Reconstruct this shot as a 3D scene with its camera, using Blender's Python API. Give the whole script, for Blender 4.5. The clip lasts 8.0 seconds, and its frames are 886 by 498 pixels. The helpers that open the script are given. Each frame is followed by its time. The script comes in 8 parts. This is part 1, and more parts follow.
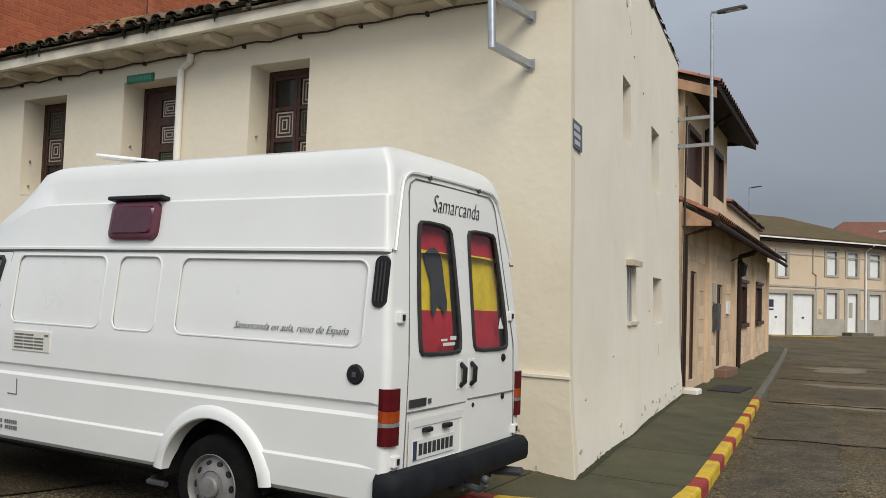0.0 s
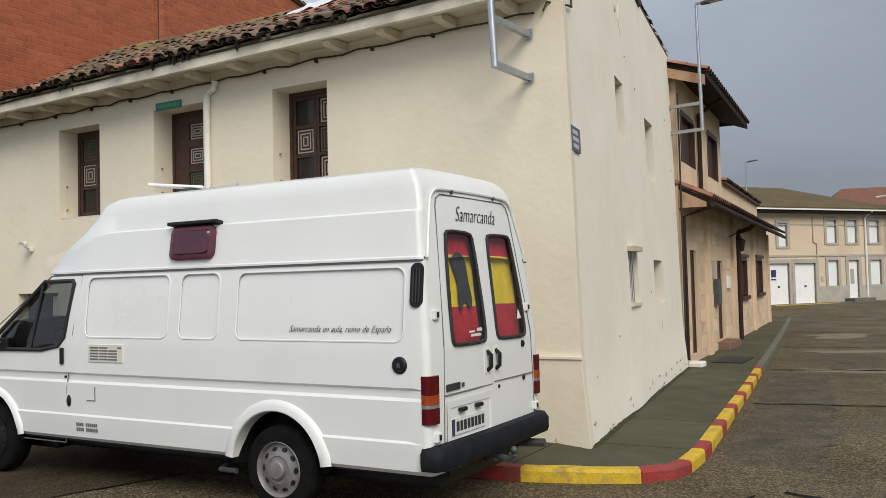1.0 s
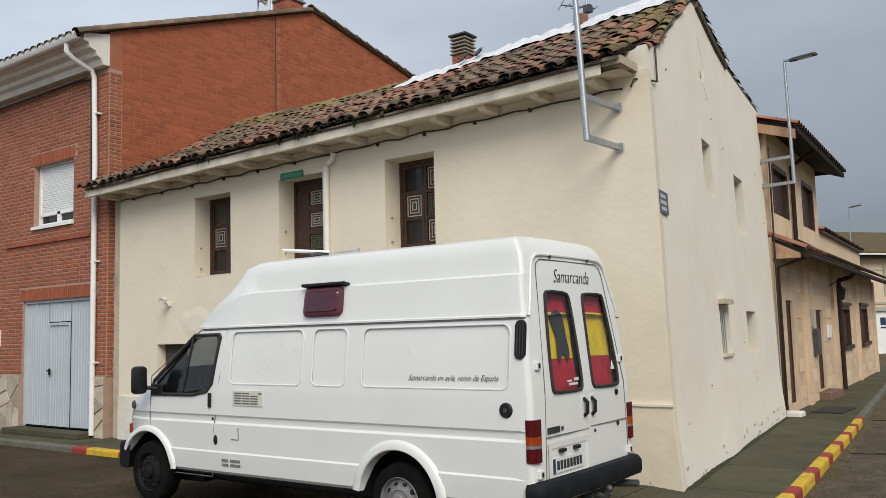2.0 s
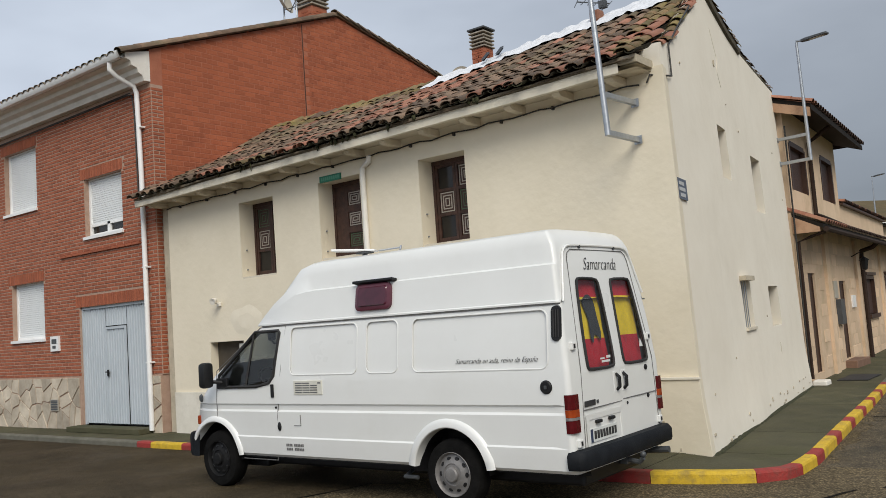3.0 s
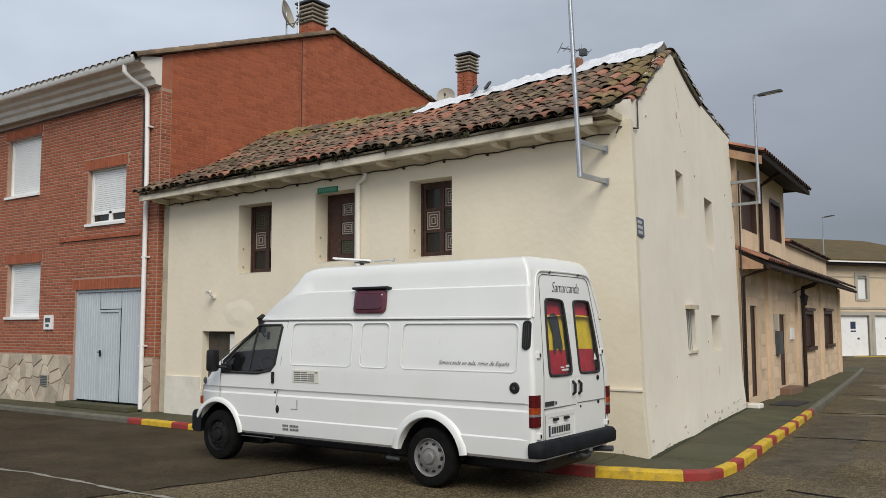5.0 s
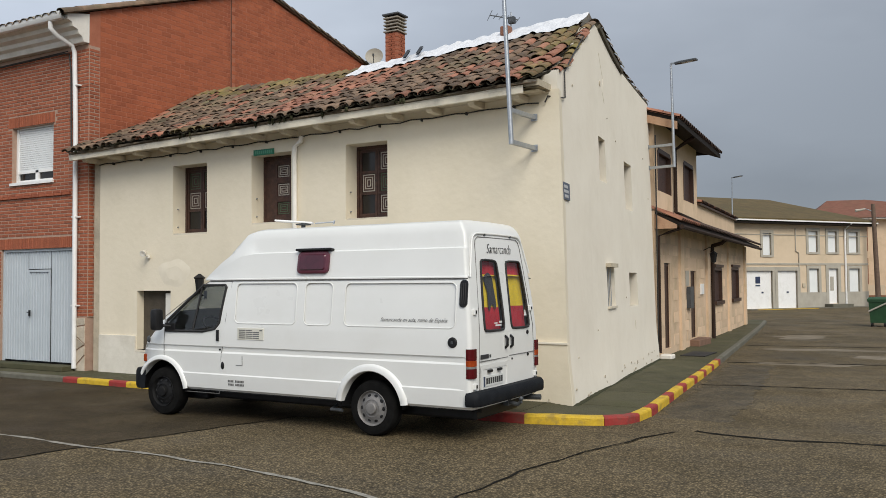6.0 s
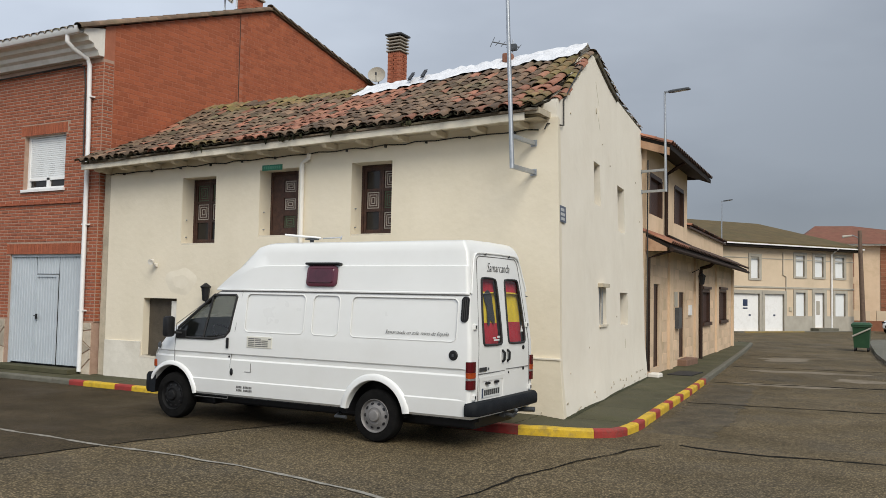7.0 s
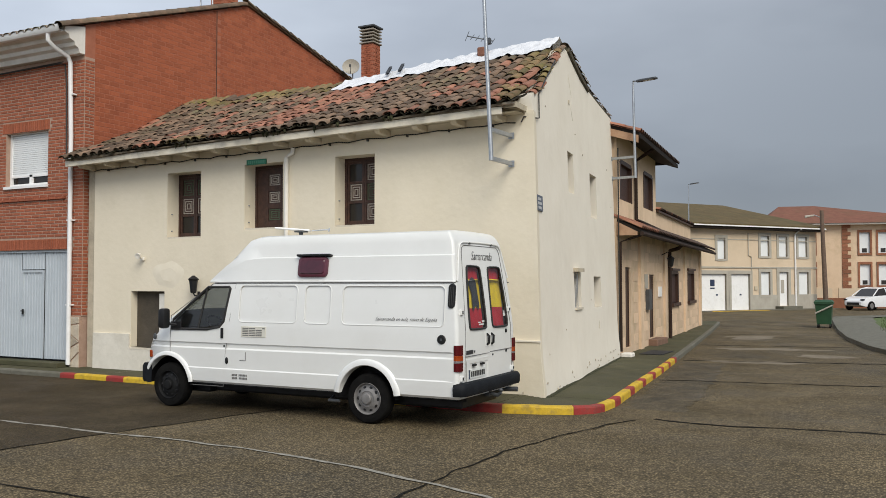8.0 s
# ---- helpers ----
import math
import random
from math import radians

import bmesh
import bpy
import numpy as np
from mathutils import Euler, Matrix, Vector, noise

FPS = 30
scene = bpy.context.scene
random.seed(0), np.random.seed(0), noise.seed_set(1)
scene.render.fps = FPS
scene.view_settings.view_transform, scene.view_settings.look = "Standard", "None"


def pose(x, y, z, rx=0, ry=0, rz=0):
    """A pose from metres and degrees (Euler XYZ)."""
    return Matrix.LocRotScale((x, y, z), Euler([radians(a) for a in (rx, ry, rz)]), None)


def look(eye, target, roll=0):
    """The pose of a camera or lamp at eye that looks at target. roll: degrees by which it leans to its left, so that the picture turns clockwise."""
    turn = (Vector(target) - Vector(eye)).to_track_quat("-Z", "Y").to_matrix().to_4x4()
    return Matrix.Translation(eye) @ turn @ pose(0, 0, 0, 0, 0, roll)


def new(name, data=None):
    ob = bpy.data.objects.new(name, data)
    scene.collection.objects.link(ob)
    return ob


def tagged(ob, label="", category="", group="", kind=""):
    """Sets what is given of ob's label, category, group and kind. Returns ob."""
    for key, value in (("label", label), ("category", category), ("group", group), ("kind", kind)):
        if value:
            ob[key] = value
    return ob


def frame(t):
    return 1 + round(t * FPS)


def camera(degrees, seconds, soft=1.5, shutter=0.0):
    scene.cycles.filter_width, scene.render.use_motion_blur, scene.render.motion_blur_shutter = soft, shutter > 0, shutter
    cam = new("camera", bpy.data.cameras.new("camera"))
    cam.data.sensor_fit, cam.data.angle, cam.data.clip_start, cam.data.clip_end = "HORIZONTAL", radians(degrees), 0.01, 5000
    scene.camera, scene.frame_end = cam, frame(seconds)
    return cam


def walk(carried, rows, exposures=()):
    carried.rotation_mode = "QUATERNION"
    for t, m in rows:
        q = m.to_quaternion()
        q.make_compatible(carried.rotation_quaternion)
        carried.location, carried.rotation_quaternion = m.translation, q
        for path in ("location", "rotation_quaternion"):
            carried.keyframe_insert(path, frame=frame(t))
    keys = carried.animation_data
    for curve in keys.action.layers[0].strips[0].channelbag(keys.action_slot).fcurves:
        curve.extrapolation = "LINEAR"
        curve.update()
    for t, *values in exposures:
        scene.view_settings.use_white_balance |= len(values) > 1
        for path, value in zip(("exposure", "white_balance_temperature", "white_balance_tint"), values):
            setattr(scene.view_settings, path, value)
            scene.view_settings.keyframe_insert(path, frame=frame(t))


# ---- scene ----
cam = camera(54.8, 8.0, soft=0.8)
PATH = [
    (0, (0.022, 0.192, 1.649), (-0.967, 1.927, 1.754), 2.0),
    (0.5, (0.183, -0.268, 1.676), (-0.74, 1.5, 1.835), 0.2),
    (1, (0.318, -0.63, 1.721), (-0.678, 1.103, 1.8), -1.4),
    (1.5, (0.56, -0.939, 1.751), (-0.533, 0.732, 1.87), -1.5),
    (2, (0.741, -1.438, 1.78), (-0.433, 0.169, 1.975), -1.5),
    (2.2, (0.806, -1.555, 1.786), (-0.375, 0.037, 2.052), -2.0),
    (3.3, (1.166, -2.318, 1.812), (-0.062, -0.746, 1.954), -4.2),
    (3.5, (1.223, -2.42, 1.855), (0.006, -0.85, 2.086), -0.7),
    (4, (1.488, -2.783, 1.818), (0.37, -1.144, 2.063), -1.1),
    (4.5, (1.636, -3.254, 1.781), (0.539, -1.615, 2.115), -0.9),
    (5, (1.722, -3.485, 1.815), (0.57, -1.86, 1.993), -0.1),
    (5.2, (1.824, -3.612, 1.799), (0.719, -1.947, 1.89), 0.0),
    (6.3, (1.881, -4.301, 1.866), (0.9, -2.56, 1.948), -0.2),
    (6.5, (1.942, -4.438, 1.836), (0.972, -2.692, 1.939), 0.4),
    (7, (2.013, -4.703, 1.876), (1.033, -2.963, 1.984), 1.1),
    (7.5, (2.018, -5.026, 1.873), (1.069, -3.265, 1.895), -1.0),
    (8, (2.107, -5.317, 1.896), (1.189, -3.542, 1.972), -0.1),
]
walk(cam, [(t, look(eye, target, roll)) for t, eye, target, roll in PATH],
     exposures=[(0, 0.28), (1.0, 0.34), (2.0, 0.31), (3.4, 0.26), (5.1, 0.24), (6.4, 0.37), (8, 0.38)])

# ---------- world, light, exposure ----------
world = bpy.data.worlds.new("overcast_sky")
scene.world = world
world.use_nodes = True
wn = world.node_tree
wn.nodes.clear()
w_out = wn.nodes.new("ShaderNodeOutputWorld")
w_bg = wn.nodes.new("ShaderNodeBackground")
w_sky = wn.nodes.new("ShaderNodeTexSky")
w_sky.sky_type = "NISHITA"
w_sky.sun_disc = False
w_sky.sun_elevation = radians(38)
w_sky.sun_rotation = radians(200)
w_tc = wn.nodes.new("ShaderNodeTexCoord")
w_map = wn.nodes.new("ShaderNodeMapping")
w_map.inputs["Scale"].default_value = (1.2, 1.2, 3.2)
w_noise = wn.nodes.new("ShaderNodeTexNoise")
w_noise.inputs["Scale"].default_value = 1.3
w_noise.inputs["Detail"].default_value = 5
w_noise.inputs["Roughness"].default_value = 0.52
w_ramp = wn.nodes.new("ShaderNodeValToRGB")
w_ramp.color_ramp.elements[0].position = 0.36
w_ramp.color_ramp.elements[0].color = (0.375, 0.42, 0.495, 1)
w_ramp.color_ramp.elements[1].position = 0.66
w_ramp.color_ramp.elements[1].color = (0.56, 0.62, 0.71, 1)
w_dot = wn.nodes.new("ShaderNodeVectorMath")
w_dot.operation = "DOT_PRODUCT"
w_dot.inputs[1].default_value = (0.35, 0.62, -0.90)
w_cloud = wn.nodes.new("ShaderNodeMapRange")
w_cloud.inputs["From Min"].default_value = -0.35
w_cloud.inputs["From Max"].default_value = 0.55
w_cloud.inputs["To Min"].default_value = 1.12
w_cloud.inputs["To Max"].default_value = 0.40
w_cloud.interpolation_type = "SMOOTHSTEP"
w_mul = wn.nodes.new("ShaderNodeMix")
w_mul.data_type = "RGBA"
w_mul.blend_type = "MULTIPLY"
w_mul.inputs["Factor"].default_value = 1.0
w_mix = wn.nodes.new("ShaderNodeMix")
w_mix.data_type = "RGBA"
w_mix.inputs["Factor"].default_value = 0.93
w_scale = wn.nodes.new("ShaderNodeMix")
w_scale.data_type = "RGBA"
w_scale.blend_type = "MULTIPLY"
w_scale.inputs["Factor"].default_value = 1.0
w_scale.inputs["B"].default_value = (0.08, 0.08, 0.08, 1)
wn.links.new(w_tc.outputs["Generated"], w_map.inputs["Vector"])
wn.links.new(w_map.outputs["Vector"], w_noise.inputs["Vector"])
wn.links.new(w_noise.outputs["Fac"], w_ramp.inputs["Fac"])
wn.links.new(w_tc.outputs["Generated"], w_dot.inputs[0])
wn.links.new(w_dot.outputs["Value"], w_cloud.inputs["Value"])
wn.links.new(w_ramp.outputs["Color"], w_mul.inputs["A"])
wn.links.new(w_cloud.outputs["Result"], w_mul.inputs["B"])
wn.links.new(w_sky.outputs["Color"], w_scale.inputs["A"])
wn.links.new(w_scale.outputs["Result"], w_mix.inputs["A"])
wn.links.new(w_mul.outputs["Result"], w_mix.inputs["B"])
wn.links.new(w_mix.outputs["Result"], w_bg.inputs["Color"])
w_bg.inputs["Strength"].default_value = 1.0
wn.links.new(w_bg.outputs["Background"], w_out.inputs["Surface"])

sun = new("sun", bpy.data.lights.new("sun", "SUN"))
sun.data.energy = 2.15
sun.data.angle = radians(35)
sun.data.color = (1.0, 0.94, 0.83)
sun.matrix_world = look((20, -17.5, 23.5), (0, 0, 0))


# ---------- materials ----------
def mat(name, a, b=None, scale=3.0, rough=0.7, bump=0.0, bscale=60.0, metal=0.0, vary=0.0, stain=None, sscale=0.7,
        samount=0.4, coat=0.0, rvar=0.0, streak=0.0, spec=0.5):
    """a, b: base colours mixed by a noise; vary: brightness spread from piece to piece; stain: colour of large patches;
    streak: vertical stretch of the stains; rvar: spread of the roughness."""
    m = bpy.data.materials.new(name)
    m.use_nodes = True
    nt = m.node_tree
    bs = nt.nodes["Principled BSDF"]
    bs.inputs["Roughness"].default_value = rough
    bs.inputs["Metallic"].default_value = metal
    bs.inputs["Specular IOR Level"].default_value = spec
    bs.inputs["Coat Weight"].default_value = coat
    bs.inputs["Coat Roughness"].default_value = 0.12
    tc = nt.nodes.new("ShaderNodeTexCoord")
    n1 = nt.nodes.new("ShaderNodeTexNoise")
    n1.inputs["Scale"].default_value = scale
    n1.inputs["Detail"].default_value = 6
    n1.inputs["Roughness"].default_value = 0.65
    nt.links.new(tc.outputs["Object"], n1.inputs["Vector"])
    ramp = nt.nodes.new("ShaderNodeValToRGB")
    ramp.color_ramp.elements[0].position = 0.32
    ramp.color_ramp.elements[1].position = 0.68
    ramp.color_ramp.elements[0].color = (*a, 1)
    ramp.color_ramp.elements[1].color = (*(b or a), 1)
    nt.links.new(n1.outputs["Fac"], ramp.inputs["Fac"])
    col = ramp.outputs["Color"]
    if stain:
        mp = nt.nodes.new("ShaderNodeMapping")
        mp.inputs["Scale"].default_value = (1, 1, 1 - streak)
        nt.links.new(tc.outputs["Object"], mp.inputs["Vector"])
        n2 = nt.nodes.new("ShaderNodeTexNoise")
        n2.inputs["Scale"].default_value = sscale
        n2.inputs["Detail"].default_value = 7
        n2.inputs["Roughness"].default_value = 0.68
        nt.links.new(mp.outputs["Vector"], n2.inputs["Vector"])
        mr = nt.nodes.new("ShaderNodeMapRange")
        mr.inputs["From Min"].default_value = 0.5
        mr.inputs["From Max"].default_value = 0.72
        mr.inputs["To Max"].default_value = samount
        nt.links.new(n2.outputs["Fac"], mr.inputs["Value"])
        mx = nt.nodes.new("ShaderNodeMix")
        mx.data_type = "RGBA"
        mx.inputs["B"].default_value = (*stain, 1)
        nt.links.new(mr.outputs["Result"], mx.inputs["Factor"])
        nt.links.new(col, mx.inputs["A"])
        col = mx.outputs["Result"]
    if vary:
        oi = nt.nodes.new("ShaderNodeObjectInfo")
        ge = nt.nodes.new("ShaderNodeNewGeometry")
        ad = nt.nodes.new("ShaderNodeMath")
        ad.operation = "ADD"
        nt.links.new(oi.outputs["Random"], ad.inputs[0])
        nt.links.new(ge.outputs["Random Per Island"], ad.inputs[1])
        fr = nt.nodes.new("ShaderNodeMath")
        fr.operation = "FRACT"
        nt.links.new(ad.outputs[0], fr.inputs[0])
        mr = nt.nodes.new("ShaderNodeMapRange")
        mr.inputs["To Min"].default_value = 1 - vary
        mr.inputs["To Max"].default_value = 1 + vary
        nt.links.new(fr.outputs[0], mr.inputs["Value"])
        hs = nt.nodes.new("ShaderNodeHueSaturation")
        nt.links.new(mr.outputs["Result"], hs.inputs["Value"])
        nt.links.new(col, hs.inputs["Color"])
        col = hs.outputs["Color"]
    nt.links.new(col, bs.inputs["Base Color"])
    if rvar:
        mr = nt.nodes.new("ShaderNodeMapRange")
        mr.inputs["From Min"].default_value = 0.3
        mr.inputs["From Max"].default_value = 0.7
        mr.inputs["To Min"].default_value = max(0.02, rough - rvar)
        mr.inputs["To Max"].default_value = min(1, rough + rvar)
        nr = nt.nodes.new("ShaderNodeTexNoise")
        nr.inputs["Scale"].default_value = 0.8
        nr.inputs["Detail"].default_value = 5
        nt.links.new(tc.outputs["Object"], nr.inputs["Vector"])
        nt.links.new(nr.outputs["Fac"], mr.inputs["Value"])
        nt.links.new(mr.outputs["Result"], bs.inputs["Roughness"])
    if bump:
        n3 = nt.nodes.new("ShaderNodeTexNoise")
        n3.inputs["Scale"].default_value = bscale
        n3.inputs["Detail"].default_value = 4
        nt.links.new(tc.outputs["Object"], n3.inputs["Vector"])
        bp = nt.nodes.new("ShaderNodeBump")
        bp.inputs["Strength"].default_value = bump
        bp.inputs["Distance"].default_value = 0.02
        nt.links.new(n3.outputs["Fac"], bp.inputs["Height"])
        nt.links.new(bp.outputs["Normal"], bs.inputs["Normal"])
    return m


def glass(name, tint, rough=0.02):
    m = bpy.data.materials.new(name)
    m.use_nodes = True
    nt = m.node_tree
    nt.nodes.clear()
    out = nt.nodes.new("ShaderNodeOutputMaterial")
    tr = nt.nodes.new("ShaderNodeBsdfTransparent")
    tr.inputs["Color"].default_value = (*tint, 1)
    gl = nt.nodes.new("ShaderNodeBsdfGlossy")
    gl.inputs["Roughness"].default_value = rough
    lw = nt.nodes.new("ShaderNodeLayerWeight")
    lw.inputs["Blend"].default_value = 0.5
    pw = nt.nodes.new("ShaderNodeMath")
    pw.operation = "POWER"
    pw.inputs[1].default_value = 4.0
    fr = nt.nodes.new("ShaderNodeMath")
    fr.operation = "MULTIPLY_ADD"
    fr.inputs[1].default_value = 0.45
    fr.inputs[2].default_value = 0.06
    nt.links.new(lw.outputs["Facing"], pw.inputs[0])
    nt.links.new(pw.outputs[0], fr.inputs[0])
    mx = nt.nodes.new("ShaderNodeMixShader")
    nt.links.new(fr.outputs[0], mx.inputs["Fac"])
    nt.links.new(tr.outputs["BSDF"], mx.inputs[1])
    nt.links.new(gl.outputs["BSDF"], mx.inputs[2])
    nt.links.new(mx.outputs["Shader"], out.inputs["Surface"])
    return m


M_PLASTER = mat("cream_plaster", (0.72, 0.648, 0.505), (0.765, 0.69, 0.548), 1.3, 0.9, 0.25, 9, stain=(0.58, 0.51, 0.385), sscale=0.9, samount=0.28, streak=0.3)
# side wall plaster: the flank's cool, brighter light is put into this paler tone
M_PLASTER2 = mat("pale_side_lit_plaster", (0.745, 0.692, 0.59), (0.79, 0.742, 0.642), 1.1, 0.9, 0.22, 6, stain=(0.62, 0.57, 0.47), sscale=1.4, samount=0.25, streak=0.1)
M_PLINTH = mat("patched_plaster", (0.64, 0.60, 0.51), (0.74, 0.70, 0.61), 2.5, 0.9, 0.35, 8, stain=(0.46, 0.42, 0.34), sscale=2.2, samount=0.5)
M_DIRTY = mat("dirty_plaster", (0.42, 0.37, 0.28), (0.55, 0.48, 0.36), 2.5, 0.9, 0.4, 12, stain=(0.22, 0.2, 0.16), sscale=2.0, samount=0.6)
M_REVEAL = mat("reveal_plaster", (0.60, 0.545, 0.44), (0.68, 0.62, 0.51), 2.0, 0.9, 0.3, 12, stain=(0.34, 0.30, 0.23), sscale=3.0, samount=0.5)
M_EAVE = mat("painted_eave_wood", (0.55, 0.48, 0.36), (0.66, 0.58, 0.44), 4.0, 0.75, 0.2, 30, stain=(0.3, 0.26, 0.19), sscale=2.5, samount=0.6)
M_FASCIA = mat("cream_fascia_paint", (0.66, 0.60, 0.48), (0.74, 0.68, 0.56), 4.0, 0.6, 0.15, 30, stain=(0.25, 0.23, 0.17), sscale=1.8, samount=0.55)
M_TILE = mat("old_roof_tile", (0.088, 0.064, 0.041), (0.200, 0.125, 0.080), 3.2, 0.9, 0.6, 25, vary=0.45, stain=(0.095, 0.10, 0.048), sscale=1.3, samount=0.85)
M_TILE_RED = mat("newer_roof_tile", (0.20, 0.078, 0.046), (0.32, 0.145, 0.09), 4.0, 0.85, 0.4, 25, vary=0.3, stain=(0.12, 0.09, 0.05), sscale=1.5, samount=0.7)
M_TILE_MOSS = mat("mossy_roof_tile", (0.10, 0.092, 0.036), (0.22, 0.13, 0.065), 6.0, 0.95, 0.8, 25, vary=0.35, stain=(0.19, 0.165, 0.04), sscale=1.6, samount=0.9)
M_SHEET = mat("white_roof_sheeting", (0.60, 0.61, 0.63), (0.76, 0.76, 0.77), 5.0, 0.45, 0.9, 16, stain=(0.55, 0.56, 0.58), sscale=4.0, samount=0.5)
M_BRICK = mat("red_facing_brick", (0.275, 0.076, 0.036), (0.355, 0.106, 0.050), 9.0, 0.85, 0.4, 45, vary=0.16)
M_BRICK_SIDE = mat("orange_brick", (0.295, 0.076, 0.032), (0.365, 0.107, 0.046), 5.0, 0.88, 0.4, 30, vary=0.13, stain=(0.22, 0.056, 0.027), sscale=0.8, samount=0.75)
M_MORTAR = mat("grey_mortar", (0.34, 0.225, 0.165), (0.43, 0.295, 0.225), 8.0, 0.95, 0.4, 60)
M_MORTAR_SIDE = mat("orange_mortar", (0.31, 0.105, 0.058), (0.40, 0.148, 0.085), 3.0, 0.95, 0.4, 40)
M_MORTAR_DARK = mat("dark_joint_filler", (0.06, 0.026, 0.016), (0.10, 0.04, 0.024), 6.0, 0.9)
M_STONE = mat("crazy_paving_stone", (0.38, 0.32, 0.245), (0.56, 0.49, 0.39), 2.2, 0.85, 0.5, 25, vary=0.22, stain=(0.25, 0.2, 0.14), sscale=2.5, samount=0.5)
M_WHITE = mat("white_painted_plaster", (0.70, 0.67, 0.60), (0.78, 0.75, 0.69), 3.0, 0.7, 0.1, 40, stain=(0.5, 0.47, 0.4), sscale=2, samount=0.5)
M_PVC = mat("white_plastic", (0.78, 0.78, 0.77), (0.82, 0.82, 0.81), 5.0, 0.4, stain=(0.55, 0.53, 0.48), sscale=3, samount=0.35)
M_BLIND = mat("roller_blind_white", (0.72, 0.74, 0.74), (0.77, 0.79, 0.79), 2.0, 0.5)
M_GARAGE = mat("pale_blue_grey_steel", (0.43, 0.475, 0.51), (0.49, 0.535, 0.57), 1.5, 0.45, stain=(0.45, 0.49, 0.52), sscale=2, samount=0.4, streak=0.6)
M_DARKWOOD = mat("dark_brown_wood", (0.030, 0.014, 0.010), (0.072, 0.031, 0.020), 12.0, 0.6, 0.3, 40)
M_DARK = mat("dark_recess", (0.016, 0.015, 0.014), (0.028, 0.026, 0.024), 4.0, 0.8)
M_PANE = mat("dark_window_glass", (0.014, 0.013, 0.012), (0.026, 0.023, 0.02), 2.0, 0.12, spec=0.28)
M_LINE = mat("pale_painted_line", (0.33, 0.295, 0.25), (0.44, 0.395, 0.34), 20.0, 0.7)
M_GREENLINE = mat("green_painted_line", (0.055, 0.085, 0.045), (0.09, 0.12, 0.07), 20.0, 0.7)
M_ZINC = mat("galvanised_steel", (0.34, 0.36, 0.385), (0.45, 0.475, 0.50), 14.0, 0.42, metal=0.75, rvar=0.1)
M_LAMP = mat("dark_grey_lamp_casing", (0.045, 0.05, 0.055), (0.075, 0.08, 0.085), 8.0, 0.45)
M_BLACK = mat("black_plastic", (0.007, 0.007, 0.008), (0.014, 0.014, 0.015), 9.0, 0.5, spec=0.3)
M_CABLE = mat("black_cable", (0.012, 0.011, 0.01), (0.03, 0.027, 0.024), 9.0, 0.6)
M_PAINT = mat("white_van_paint", (0.715, 0.72, 0.70), (0.75, 0.755, 0.735), 0.9, 0.32, coat=0.4, stain=(0.66, 0.655, 0.62), sscale=1.3, samount=0.35, rvar=0.06)
M_SEAM = mat("dark_panel_gap", (0.10, 0.10, 0.10), (0.16, 0.155, 0.15), 9.0, 0.7)
M_RUBBER = mat("black_rubber", (0.015, 0.015, 0.016), (0.028, 0.027, 0.027), 6.0, 0.75, 0.2, 60)
M_TYRE = mat("tyre_rubber", (0.004, 0.004, 0.004), (0.010, 0.0095, 0.009), 7.0, 0.92, 0.3, 40, spec=0.12)
M_RIM = mat("grey_steel_rim", (0.15, 0.145, 0.14), (0.23, 0.22, 0.215), 12.0, 0.55, metal=0.2)
M_RIM_DARK = mat("black_steel_rim", (0.005, 0.005, 0.006), (0.012, 0.012, 0.012), 12.0, 0.7, spec=0.2)
M_BUMPER = mat("dark_grey_bumper", (0.006, 0.007, 0.009), (0.012, 0.014, 0.017), 5.0, 0.65, 0.15, 80, spec=0.16)
M_RED_LENS = mat("red_lamp_lens", (0.062, 0.002, 0.005), (0.10, 0.004, 0.007), 20.0, 0.16)
M_CLEAR_LENS = mat("grey_lamp_lens", (0.16, 0.15, 0.15), (0.24, 0.23, 0.23), 20.0, 0.2)
M_AMBER_LENS = mat("amber_lamp_lens", (0.26, 0.035, 0.006), (0.36, 0.06, 0.012), 20.0, 0.16)
M_MAROON = mat("maroon_tinted_acrylic", (0.05, 0.010, 0.02), (0.085, 0.015, 0.03), 8.0, 0.14)
M_MAROON_FRAME = mat("maroon_frame", (0.075, 0.016, 0.028), (0.11, 0.024, 0.04), 8.0, 0.35)
M_FLAG_RED = mat("red_flag_cloth", (0.30, 0.006, 0.016), (0.46, 0.012, 0.026), 9.0, 0.85, 0.3, 12)
M_FLAG_YELLOW = mat("yellow_flag_cloth", (0.56, 0.40, 0.01), (0.76, 0.55, 0.02), 9.0, 0.85, 0.3, 12)
M_FLAG_BLACK = mat("black_flag_print", (0.02, 0.02, 0.022), (0.035, 0.035, 0.04), 9.0, 0.8)
M_PLATE = mat("number_plate_white", (0.62, 0.64, 0.62), (0.68, 0.70, 0.68), 9.0, 0.4)
M_BLUE = mat("blue_enamel", (0.022, 0.034, 0.075), (0.035, 0.05, 0.10), 9.0, 0.35)
M_GREEN = mat("green_sign_paint", (0.012, 0.15, 0.085), (0.02, 0.20, 0.11), 9.0, 0.5)
M_INK = mat("black_lettering", (0.02, 0.02, 0.022), (0.04, 0.04, 0.042), 9.0, 0.5)
M_SEAT = mat("grey_seat_fabric", (0.05, 0.055, 0.065), (0.08, 0.085, 0.095), 30.0, 0.9)
M_CLEAR = glass("tinted_car_glass", (0.46, 0.49, 0.49))
M_REARGLASS = glass("rear_car_glass", (0.90, 0.92, 0.91))
